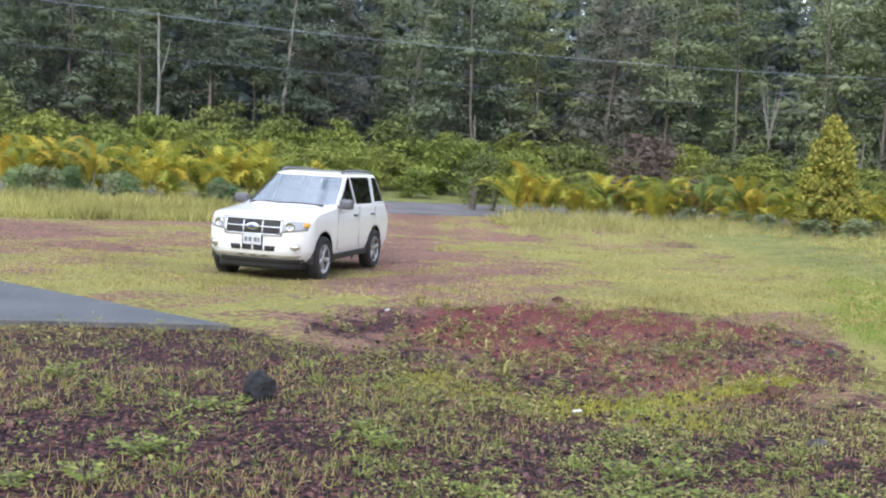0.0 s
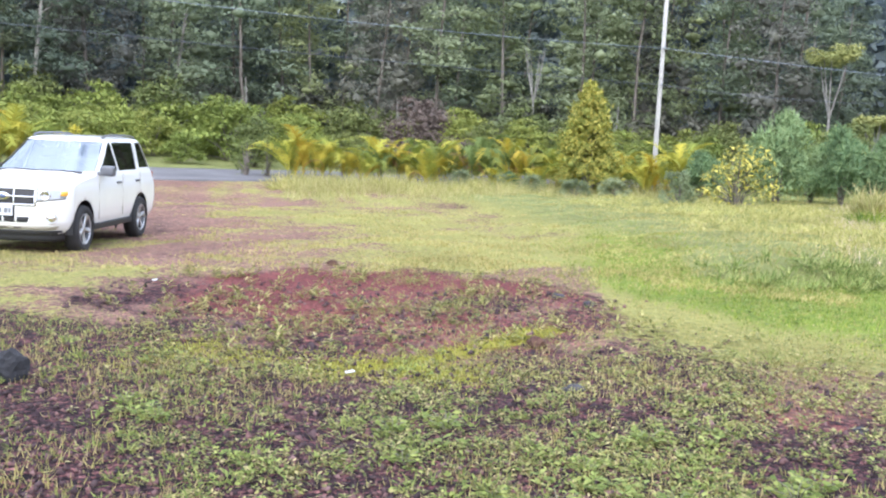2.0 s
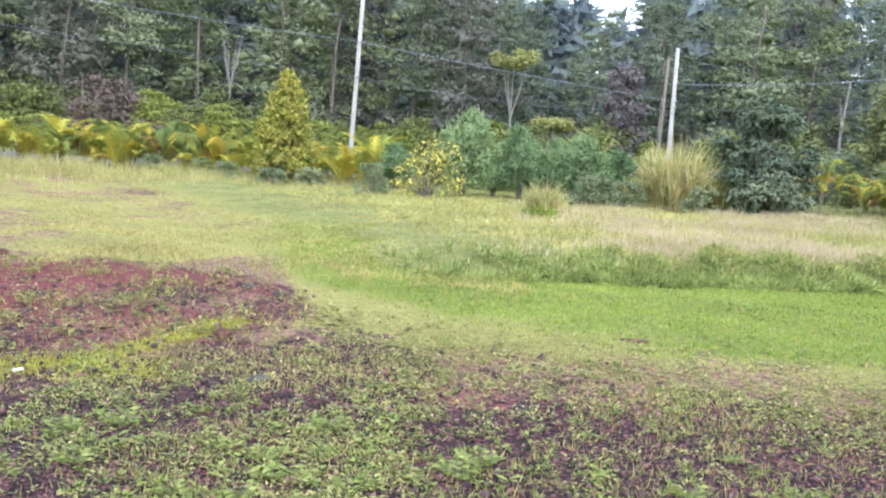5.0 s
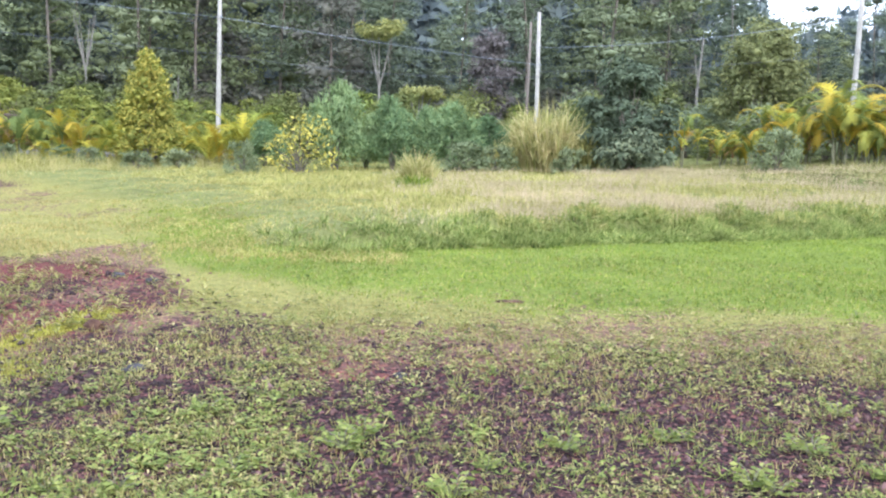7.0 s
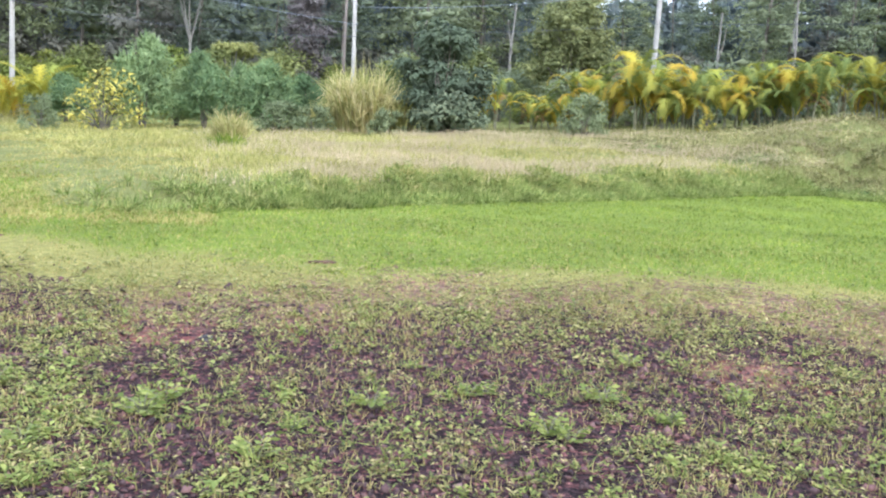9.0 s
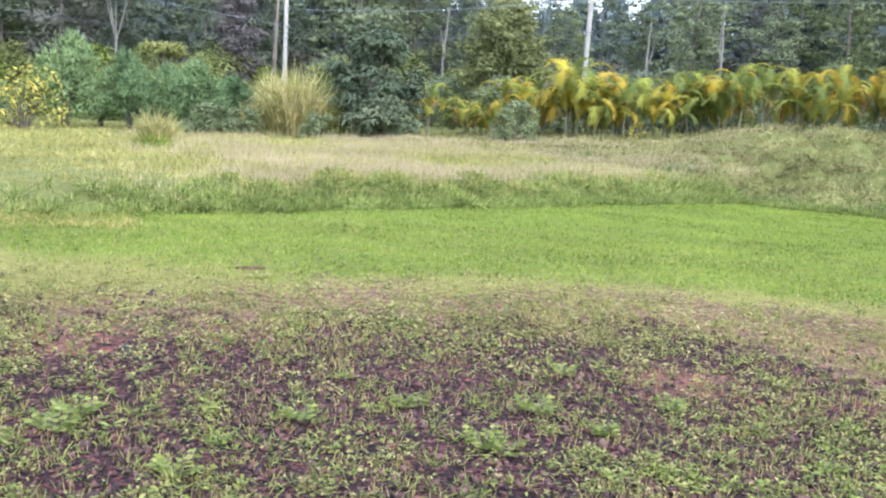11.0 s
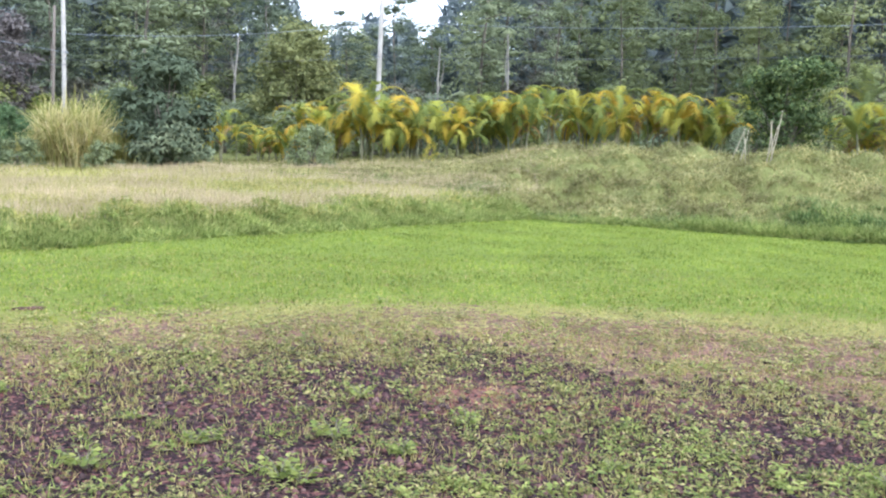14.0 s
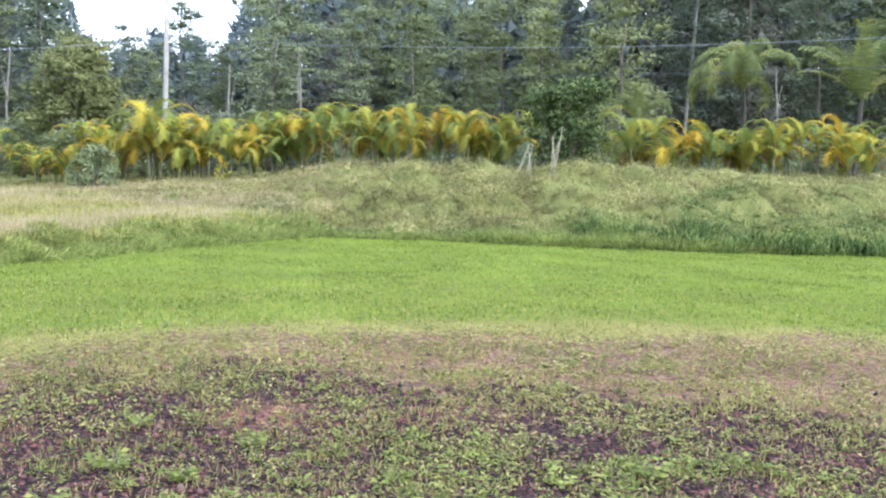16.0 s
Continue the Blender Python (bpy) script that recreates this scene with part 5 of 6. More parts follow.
def hull_faces(inset=0.0, low=0.27):
    """Grid of the hull, with each face sorted to body or to one of its windows."""
    zs = [z for z in np.concatenate([np.linspace(0.27, 1.0, 26), np.linspace(1.0, 1.175, 9)[1:], np.linspace(1.175, 1.645, 18)[1:], np.linspace(1.645, 1.749, 10)[1:]]) if z >= low]
    rows = []
    for z in zs:
        half = hull_outline(z, inset)
        both = np.concatenate([half, (half * [1, -1])[-2:0:-1]])
        rows.append(np.column_stack([both, np.full(len(both), z - inset * 0.6 * (z > 1.67))]))
    v = np.array(rows)
    n = v.shape[1]
    verts = v.reshape(-1, 3).copy()
    sets = {"body": [], "windshield": [], "front_side_window": [], "rear_side_window": [], "quarter_window": [], "rear_window": []}
    half_n = (n + 2) // 2
    for i in range(len(zs) - 1):
        zc = (zs[i] + zs[i + 1]) / 2
        xf, xr, hw = hull_at(zc)
        for j in range(n):
            k = (j + 1) % n
            quad = (i * n + j, i * n + k, (i + 1) * n + k, (i + 1) * n + j)
            x, y, _ = verts[list(quad)].mean(0)
            if abs(y) > 0.55 and any(math.hypot(x - cx, zc - cz) < r for cx, cz, r in ARCHES):
                continue
            key = "body"
            if WINDOW_LOW < zc < WINDOW_TOP:
                side = abs(y) > hw - inset - 0.06
                if x > xf - 0.30 and abs(y) < hw - inset - 0.03:
                    key = "windshield"
                elif x < xr + 0.06 and abs(y) < hw - 0.16 and zc < 1.56:
                    key = "rear_window"
                elif side and 0.98 < x < xf - 0.47:
                    key = "front_side_window"
                elif side and 0.02 + 0.30 * (zc - 1.17) * -1 < x < 0.90:
                    key = "rear_side_window"
                elif side and xr + 0.20 < x < -0.14 - 0.35 * (zc - 1.17) and zc > 1.20:
                    key = "quarter_window"
            sets[key].append(quad)
    for cx, cz, r in ARCHES:
        dx, dz = verts[:, 0] - cx, verts[:, 2] - cz
        d = np.hypot(dx, dz)
        near = (np.abs(verts[:, 1]) > 0.5) & (np.abs(d - r) < 0.034) & (verts[:, 2] < 1.0)
        verts[near, 0] = cx + dx[near] / d[near] * r
        verts[near, 2] = cz + dz[near] / d[near] * r
    top = [tuple(np.arange(n) + (len(zs) - 1) * n)]
    return verts, sets, top


def mesh_of(name, verts, faces, material, extra=()):
    used = sorted({i for f in list(faces) + list(extra) for i in f})
    where = {i: k for k, i in enumerate(used)}
    me = bpy.data.meshes.new(name)
    me.from_pydata(verts[used].tolist(), [], [[where[i] for i in f] for f in list(faces) + list(extra)])
    me.materials.append(material)
    return smooth(me)


def patch(corners, off, depth, ny=14, nz=6, surf=nose_x):
    """A panel that follows the nose: corners (y, z) low-left, low-right, top-right, top-left."""
    (a, b, c, d) = [np.array(p, float) for p in corners]
    front = []
    for i in range(nz + 1):
        for j in range(ny + 1):
            u, w = j / ny, i / nz
            y, z = (a * (1 - u) + b * u) * (1 - w) + (d * (1 - u) + c * u) * w
            front.append((surf(y, z) + off, y, z))
    front = np.array(front)
    back = front - [depth, 0, 0]
    n = len(front)
    q = [(i * (ny + 1) + j, i * (ny + 1) + j + 1, (i + 1) * (ny + 1) + j + 1, (i + 1) * (ny + 1) + j) for i in range(nz) for j in range(ny)]
    rim = [j for j in range(ny + 1)] + [i * (ny + 1) + ny for i in range(1, nz + 1)] + [nz * (ny + 1) + j for j in range(ny - 1, -1, -1)] + [i * (ny + 1) for i in range(nz - 1, 0, -1)]
    faces = q + [tuple(n + k for k in f[::-1]) for f in q] + [(rim[k], rim[k - 1], n + rim[k - 1], n + rim[k]) for k in range(len(rim))]
    return np.concatenate([front, back]), np.array(faces)


def patch_part(name, corners, off, depth, material, parent, label="", ny=14, nz=6):
    return child(name, quick_mesh(name, *patch(corners, off, depth, ny, nz), material), parent, label)


def wheel_meshes():
    tyre = smooth(quick_mesh("tyre", *lathe([(0.215, -0.095), (0.30, -0.112), (0.335, -0.10), (0.352, -0.07), (0.356, 0.0), (0.352, 0.07), (0.335, 0.10), (0.30, 0.112), (0.225, 0.10), (0.215, 0.06)], 40), C_TYRE))
    barrel = smooth(quick_mesh("rim", *lathe([(0.232, 0.098), (0.222, 0.104), (0.208, 0.09), (0.20, 0.0), (0.19, -0.06), (0.02, -0.06)], 40), C_GREY))
    pieces = [lathe([(0.0, 0.088), (0.045, 0.086), (0.062, 0.07), (0.062, 0.03)], 20)]
    for k in range(5):
        a = 2 * math.pi * k / 5
        t = np.array([-math.sin(a), math.cos(a), 0])
        o = np.array([math.cos(a), math.sin(a), 0])
        up = np.array([0, 0, 1.0])
        prof = [(0.045, 0.030, 0.080), (0.12, 0.034, 0.082), (0.17, 0.042, 0.088), (0.214, 0.050, 0.092)]
        v = []
        for r, w, h in prof:
            v += [o * r - t * w + up * (h - 0.035), o * r - t * w * 0.8 + up * h, o * r + t * w * 0.8 + up * h, o * r + t * w + up * (h - 0.035)]
        f = [(4 * i + j, 4 * i + (j + 1) % 4, 4 * i + 4 + (j + 1) % 4, 4 * i + 4 + j) for i in range(3) for j in range(4)]
        pieces.append((np.array(v), np.array(f)))
    pieces.append(lathe([(0.206, 0.090), (0.214, 0.102), (0.230, 0.102), (0.236, 0.088)], 40))
    return tyre, barrel, smooth(quick_mesh("spokes", *join(pieces), C_ALLOY))


def build_car(at):
    car = thing("car", "white sport utility car with roof rails parked on the drive", "car", at=at)
    verts, sets, top = hull_faces()
    body = child("body", mesh_of("body", verts, sets["body"], C_WHITE, top), car)
    names = {"windshield": (G_FRONT, "windshield reflecting the pale sky"), "front_side_window": (G_SIDE, "clear front side window"), "rear_side_window": (G_DARK, "dark tinted window"),
             "quarter_window": (G_DARK, "dark tinted window"), "rear_window": (G_DARK, "dark tinted rear window")}
    gv, gsets, _ = hull_faces(0.012)
    for key, (mat, label) in names.items():
        for sign in ((1, -1) if "side" in key or "quarter" in key else (0,)):
            faces = [f for f in gsets[key] if not sign or sign * gv[list(f)][:, 1].mean() > 0]
            if faces:
                ob = child(key, mesh_of(key, gv, faces, mat), car, label)
                ob.visible_shadow = False
    iv, isets, itop = hull_faces(0.045, 0.99)
    child("cabin_lining", mesh_of("cabin_lining", iv, isets["body"], C_DARK, itop), car, "dark cabin lining")
    # cabin floor, dashboard, seats, steering wheel
    part("dashboard", shift(box(0.42, 1.36, 0.16, 0.05, 3), 2.02, 0, 1.10), C_DARK, car, "dark dashboard", False)
    part("cabin_floor", shift(box(2.7, 1.45, 0.05), 0.65, 0, 0.86), C_DARK, car)
    for x, ys in ((1.0, (0.36, -0.36)), (0.05, (0.36, -0.36))):
        for y in ys:
            seat = part("seat_back", shift(box(0.16, 0.48, 0.46, 0.06, 3), x, y, 1.12, 0, -12, 0), C_SEAT, car, "grey cloth seat back", False)
            part("headrest", shift(box(0.10, 0.27, 0.17, 0.04, 3), x - 0.06, y, 1.43, 0, -12, 0), C_SEAT, seat, "", False)
    ring = [(0.19 * math.cos(a), 0.19 * math.sin(a), 0) for a in np.linspace(0, 2 * math.pi, 25)]
    child("steering_wheel", smooth(quick_mesh("steering_wheel", *tube(ring, np.full(25, 0.016), 6), C_BLACK)), car, "dark steering wheel", pose(1.62, 0.36, 1.16, 0, -65, 0))
    # underside, wheel wells, sills
    part("underside", shift(box(3.9, 1.25, 0.10, 0.03), 1.3, 0, 0.30), C_BLACK, car)
    for cx, cz, r in ARCHES:
        for s in (1, -1):
            v, f = lathe([(0.0, 0.30), (r + 0.02, 0.30), (r + 0.02, 0.0), (r - 0.004, -0.006)], 36)
            keep = [q for q in f if (v[list(q)][:, 1].mean()) > -0.10]
            m = Matrix.Translation((cx, s * 0.872, cz)) @ pose(0, 0, 0, 90, 0, 0) @ Matrix.Diagonal((1, 1, s, 1))
            child("wheel_well", quick_mesh("wheel_well", v, keep, C_BLACK), car, m=m)
    for s in (1, -1):
        part("side_sill", shift(box(1.78, 0.06, 0.10, 0.02), 1.31, s * 0.845, 0.315), C_BLACK, car, "black side sill")
        # door seams, handles, mirrors, rails
        for x in (2.02, 0.94, 0.03):
            part("door_seam", shift(box(0.004, 0.010, 0.70), x, s * (side_y(x, 0.75) - 0.0045), 0.78), C_SKID, car)
        for x in (1.10, 0.14):
            part("door_handle", shift(box(0.20, 0.035, 0.038, 0.012, 2), x, s * (side_y(x, 0.98) + 0.008), 0.985), C_GREY, car, "dark door handle", False)
        mirror = part("side_mirror", shift(box(0.13, 0.24, 0.17, 0.045, 3), 1.86, s * 0.965, 1.195), C_GREY, car, "dark grey side mirror", False)
        part("mirror_arm", shift(box(0.08, 0.14, 0.06, 0.015), 1.88, s * 0.86, 1.145), C_GREY, mirror)
        rail = [(1.10, s * 0.575, 1.695), (1.02, s * 0.58, 1.735), (0.85, s * 0.58, 1.755), (0.0, s * 0.57, 1.765), (-0.38, s * 0.565, 1.755), (-0.52, s * 0.56, 1.735), (-0.58, s * 0.555, 1.70)]
        child("roof_rail", smooth(quick_mesh("roof_rail", *tube(rail, np.full(7, 0.020), 8), C_GREY)), car, "grey roof rail")
        # lamps
        y0, y1 = (0.485, 0.835)
        lamp = patch_part("headlight", [(s * y0, 0.755), (s * y1, 0.800), (s * (y1 + 0.01), 0.930), (s * y0, 0.950)], 0.006, 0.05, C_LAMP, car, "clear headlight")
        patch_part("turn_signal", [(s * (y1 - 0.055), 0.850), (s * (y1 + 0.012), 0.855), (s * (y1 + 0.018), 0.918), (s * (y1 - 0.048), 0.924)], 0.012, 0.03, C_AMBER, lamp, "amber turn signal", 6, 4)
        v, f = lathe([(0.0, 0.004), (0.03, 0.010), (0.062, 0.030), (0.072, 0.030), (0.076, 0.0)], 24)
        child("reflector", smooth(quick_mesh("reflector", v, f, C_BOWL)), lamp, "bright lamp reflector", pose(nose_x(0.60, 0.86) - 0.004, s * 0.60, 0.858, 0, 90, s * 12))
        v, f = lathe([(0.0, 0.02), (0.05, 0.018), (0.066, 0.006), (0.072, 0.018), (0.078, 0.0)], 20)
        child("fog_lamp", smooth(quick_mesh("fog_lamp", v, f, C_CHROME)), car, "round fog lamp", pose(nose_x(0.68, 0.525), s * 0.68, 0.525, 0, 90, s * 22))
        part("tail_light", shift(box(0.05, 0.13, 0.34, 0.015), -0.885, s * 0.755, 0.95, 0, 0, -s * 20), C_RED, car, "red tail light")
    # grille
    grille = patch_part("grille", [(-0.465, 0.715), (0.465, 0.715), (0.485, 0.955), (-0.485, 0.955)], 0.004, 0.05, C_BLACK, car, "black grille with chrome surround", 20, 6)
    for z0, z1, w in ((0.935, 0.965, 0.49), (0.700, 0.725, 0.47), (0.820, 0.842, 0.46)):
        patch_part("chrome_bar", [(-w, z0), (w, z0), (w, z1), (-w, z1)], 0.022, 0.03, C_CHROME, grille, "chrome bar", 20, 2)
    for y in (-0.47, -0.16, 0.16, 0.47):
        w = 0.018 if abs(y) > 0.3 else 0.009
        patch_part("chrome_bar", [(y - w, 0.70), (y + w, 0.70), (y + w, 0.96), (y - w, 0.96)], 0.016, 0.03, C_CHROME, grille, "chrome bar", 2, 5)
    v, f = lathe([(0.0, 0.020), (0.80, 0.018), (0.98, 0.008), (1.0, 0.0)], 32)
    badge = child("badge", smooth(quick_mesh("badge", v * [0.058, 0.115, 1], f, C_CHROME)), car, "oval chrome and blue badge", pose(nose_x(0, 0.83) + 0.026, 0, 0.83, 0, 90, 0))
    child("badge_face", smooth(quick_mesh("badge_face", v * [0.032, 0.075, 1], f, C_BLUE)), badge, "", Matrix.Translation((0, 0, 0.006)))
    # plate, bumper, lower intake
    xp = nose_x(0, 0.63) + 0.020
    plate = part("number_plate", shift(box(0.014, 0.31, 0.16, 0.004), xp, 0, 0.625), C_PLATE, car, "pale number plate in a dark holder")
    part("plate_holder", shift(box(0.02, 0.345, 0.185, 0.006), xp - 0.012, 0, 0.625), C_BLACK, plate)
    for y, w in ((-0.10, 0.05), (-0.03, 0.05), (0.06, 0.05), (0.115, 0.03)):
        part("plate_bar", shift(box(0.004, w, 0.07), xp + 0.0085, y, 0.622), C_PLATE_INK, plate)
    intake = patch_part("lower_intake", [(-0.36, 0.455), (0.36, 0.455), (0.38, 0.535), (-0.38, 0.535)], 0.005, 0.05, C_BLACK, car, "black lower intake", 16, 3)
    for y in (-0.19, 0.0, 0.19):
        patch_part("intake_rib", [(y - 0.012, 0.45), (y + 0.012, 0.45), (y + 0.012, 0.54), (y - 0.012, 0.54)], 0.012, 0.03, C_WHITE, intake, "", 2, 2)
    skid = patch_part("bumper_skin", [(-0.70, 0.345), (0.70, 0.345), (0.76, 0.405), (-0.76, 0.405)], 0.008, 0.04, C_SKID, car, "beige grey lower bumper strip", 20, 3)
    for y in (-0.20, 0.0, 0.20):
        patch_part("bumper_slot", [(y - 0.05, 0.365), (y + 0.05, 0.365), (y + 0.05, 0.383), (y - 0.05, 0.383)], 0.014, 0.02, C_BLACK, skid, "", 3, 1)
    patch_part("air_dam", [(-0.74, 0.165), (0.74, 0.165), (0.76, 0.335), (-0.76, 0.335)], 0.004, 0.05, C_BLACK, car, "black plastic air dam", 20, 3)
    patch_part("hood_gap", [(-0.80, 0.962), (0.80, 0.962), (0.80, 0.972), (-0.80, 0.972)], 0.003, 0.02, C_BLACK, car, "", 24, 1)
    part("hood_seam", shift(box(0.012, 1.5, 0.004), 2.36, 0, 1.128), C_BLACK, car)
    for y0, y1 in ((0.58, -0.02), (-0.02, -0.56)):
        child("wiper", smooth(quick_mesh("wiper", *tube([(2.27, y0, 1.175), (2.25, (y0 + y1) / 2, 1.185), (2.25, y1, 1.178)], [0.012, 0.011, 0.008], 5), C_BLACK)), car, "black wiper")
    tyre, barrel, spokes = wheel_meshes()
    for cx, s in ((2.62, 1), (2.62, -1), (0, 1), (0, -1)):
        w = child("wheel", tyre, car, "black tyre on a silver five-spoke rim", Matrix.Translation((cx, s * 0.795, 0.317)) @ pose(0, 0, 0, -90 * s, 0, 0) @ pose(0, 0, 0, 0, 0, 25 if cx > 1 else 50) @ Matrix.Scale(1.035, 4))
        child("rim", barrel, w)
        child("spokes", spokes, w, "silver five-spoke wheel")
    return car


CAR_X, CAR_Y = -2.27, 18.69
build_car(pose(CAR_X, CAR_Y, -0.075, 0, 0.4, 255.94))


# ---------------------------------------------------------------- ground cover
def spread(rng, count, az0, az1, d0, d1):
    """Even scatter over a sector of the ground."""
    az = np.radians(rng.uniform(az0, az1, count))
    d = np.sqrt(rng.uniform(d0 * d0, d1 * d1, count))
    return d * np.sin(az), d * np.cos(az)


def near_spread(rng, count, az0, az1, d0, d1):
    """Scatter that thins out with distance."""
    az = np.radians(rng.uniform(az0, az1, count))
    d = d0 * (d1 / d0) ** rng.random(count)
    return d * np.sin(az), d * np.cos(az)


def tri_blades(x, y, z, rng, per, tall, width, lean=0.6, clump=0.03):
    """Grass: narrow three-cornered blades, several to a tuft."""
    n = len(x)
    tall, width = np.broadcast_to(tall, n), np.broadcast_to(width, n)
    t, w = np.repeat(tall, per) * rng.uniform(0.55, 1.15, n * per), np.repeat(width, per)
    a = rng.uniform(0, 2 * np.pi, n * per)
    base = np.stack([np.repeat(x, per), np.repeat(y, per), np.repeat(z, per) - 0.01], 1)
    base[:, :2] += rng.normal(size=(n * per, 2)) * clump
    out = np.stack([np.cos(a), np.sin(a), np.zeros(n * per)], 1)
    l = rng.uniform(0.1, 1.0, n * per) * lean
    tip = base + out * (t * l)[:, None]
    tip[:, 2] += t * np.sqrt(np.maximum(0.08, 1 - l * l))
    b = rng.uniform(0, 2 * np.pi, n * per)
    side = np.stack([np.cos(b), np.sin(b), np.zeros(n * per)], 1) * (w / 2)[:, None]
    v = np.stack([base - side, base + side, tip], 1).reshape(-1, 3)
    return v, np.arange(len(v)).reshape(-1, 3)


def rosettes(x, y, z, rng, per, size, broad=0.38, rise=0.55):
    """Weeds: a ring of pointed leaves round each root."""
    n = len(x)
    s = np.repeat(size, per) * rng.uniform(0.6, 1.2, n * per)
    a = rng.uniform(0, 2 * np.pi, n * per)
    base = np.stack([np.repeat(x, per), np.repeat(y, per), np.repeat(z, per)], 1)
    up = np.repeat(size, per) * rng.uniform(0.0, 0.9, n * per)
    base[:, 2] += up
    way = unit(np.stack([np.cos(a), np.sin(a), rng.uniform(-0.1, 1.0, n * per) * rise], 1))
    side = np.stack([-np.sin(a), np.cos(a), np.zeros(n * per)], 1) * (s * broad / 2)[:, None]
    mid = base + way * (s * 0.55)[:, None]
    tip = base + way * s[:, None] - [0, 0, 1] * (s * 0.12)[:, None]
    v = np.stack([base, mid + side, tip, mid - side], 1).reshape(-1, 3)
    return v, np.arange(len(v)).reshape(-1, 4)


def tussocks(x, y, z, rng, per, radius, width, squash=0.8):
    """Rank grass in rounded hummocks: blades fan out of each clump and bend over."""
    n = len(x)
    r = np.repeat(np.broadcast_to(radius, n), per)
    a = rng.uniform(0, 2 * np.pi, n * per)
    up = rng.random(n * per)
    out = np.stack([np.cos(a) * np.sqrt(1 - up * up), np.sin(a) * np.sqrt(1 - up * up), up * squash], 1)
    c = np.stack([np.repeat(x, per), np.repeat(y, per), np.repeat(z, per)], 1)
    base = c + out * (r * rng.uniform(0.1, 0.65, n * per))[:, None]
    ln = r * rng.uniform(0.45, 0.85, n * per)
    tip = base + unit(out + rng.normal(size=out.shape) * 0.35 + [0, 0, 0.25]) * ln[:, None]
    tip[:, 2] -= ln * 0.25
    b = unit(np.cross(tip - base, out + rng.normal(size=out.shape) * 0.3)) * (np.broadcast_to(width, n * per) / 2)[:, None]
    v = np.stack([base - b, base + b, tip], 1).reshape(-1, 3)
    return v, np.arange(len(v)).reshape(-1, 3)


def stuff(name, label, category, pair, material):
    return tagged(new(name, quick_mesh(name, *pair, material)), label, category, kind="stuff")


rng = np.random.default_rng(21)

# weeds over the cinder plot
x, y = near_spread(rng, 104000, -34, 112, 3.5, 14.5)
brown, red, moss, dry, lawn, wild, patch_m, plot, track = masks(x, y)
thick = waves(x, y, 0.33, 31) * 0.36 + waves(x, y, 0.10, 32) * 0.50 + waves(x, y, 1.3, 33) * 0.42
az = np.degrees(np.arctan2(x, y))
band = step((np.hypot(x, y) - 6.2) / 2.5)
want = np.maximum(0.95 * step((thick + 0.22) / 0.5), 0.20 + 0.30 * band * np.clip(0.6 + 0.9 * waves(x, y, 0.24, 36), 0.1, 1)) * plot * (1 - 0.72 * patch_m) * (1 - moss)
want = np.maximum(want, 0.5 * step((11.3 - np.hypot(x, y)) / 1.6) * step((np.hypot(x, y) - 7) / 1.5) * step((az - 14) / 8) * np.clip(0.5 + 0.8 * waves(x, y, 0.35, 34), 0, 1) * (1 - patch_m))
want *= np.where(az < -6, 0.28, 1.0)
keep = rng.random(len(x)) < want * 0.36 * (0.5 + 0.5 * step((np.hypot(x, y) - 4.8) / 1.6))
xw, yw = x[keep], y[keep]
stuff("weeds", "low yellow-green weeds scattered over dark cinder", "weeds", rosettes(xw, yw, height(xw, yw), rng, 6, rng.uniform(0.020, 0.055, len(xw)) * np.clip(np.hypot(xw, yw) / 7, 0.8, 1.45)), M_WEED)
wx, wy = near_spread(rng, 19000, -34, 112, 4.0, 12.5)
mw = masks(wx, wy)
rich = waves(wx, wy, 0.33, 31) * 0.36 + waves(wx, wy, 0.10, 32) * 0.40 + waves(wx, wy, 1.3, 33) * 0.42
waz = np.degrees(np.arctan2(wx, wy))
keep = rng.random(len(wx)) < np.clip(np.maximum(0.06 + 0.80 * step((rich - 0.02) / 0.42), 0.85 * step((np.hypot(wx, wy) - 6.3) / 1.5) * np.clip(0.55 + 0.95 * waves(wx, wy, 0.24, 36), 0.06, 1)), 0, 1) * np.maximum(mw[7], 0.5 * step((11.0 - np.hypot(wx, wy)) / 1.5) * step((waz - 14) / 8)) * (1 - 0.80 * mw[6]) * np.where(waz < -6, 0.20, 0.80)
wx, wy = wx[keep], wy[keep]


def leafy_mats(x, y, rng, per, radius, leaf):
    """Low cushions of many small leaves that face the sky."""
    n = len(x) * per
    r = np.repeat(radius, per)
    a, q = rng.uniform(0, 2 * np.pi, n), np.sqrt(rng.random(n))
    px, py = np.repeat(x, per) + np.cos(a) * q * r, np.repeat(y, per) + np.sin(a) * q * r
    z = height(px, py) + 0.01 + r * rng.uniform(0.1, 0.75, n) * (1.1 - q)
    base = np.stack([px, py, z], 1)
    b = a + rng.normal(size=n) * 0.9
    way = unit(np.stack([np.cos(b), np.sin(b), rng.uniform(-0.2, 0.9, n)], 1))
    ln = leaf * rng.uniform(0.6, 1.3, n)
    side = np.stack([-np.sin(b), np.cos(b), rng.normal(size=n) * 0.6], 1) * (ln * 0.17)[:, None]
    mid = base + way * (ln * 0.5)[:, None]
    v = np.stack([base, mid + side, base + way * ln[:, None] - [0, 0, 0.15] * ln[:, None], mid - side], 1).reshape(-1, 3)
    return v, np.arange(len(v)).reshape(-1, 4)


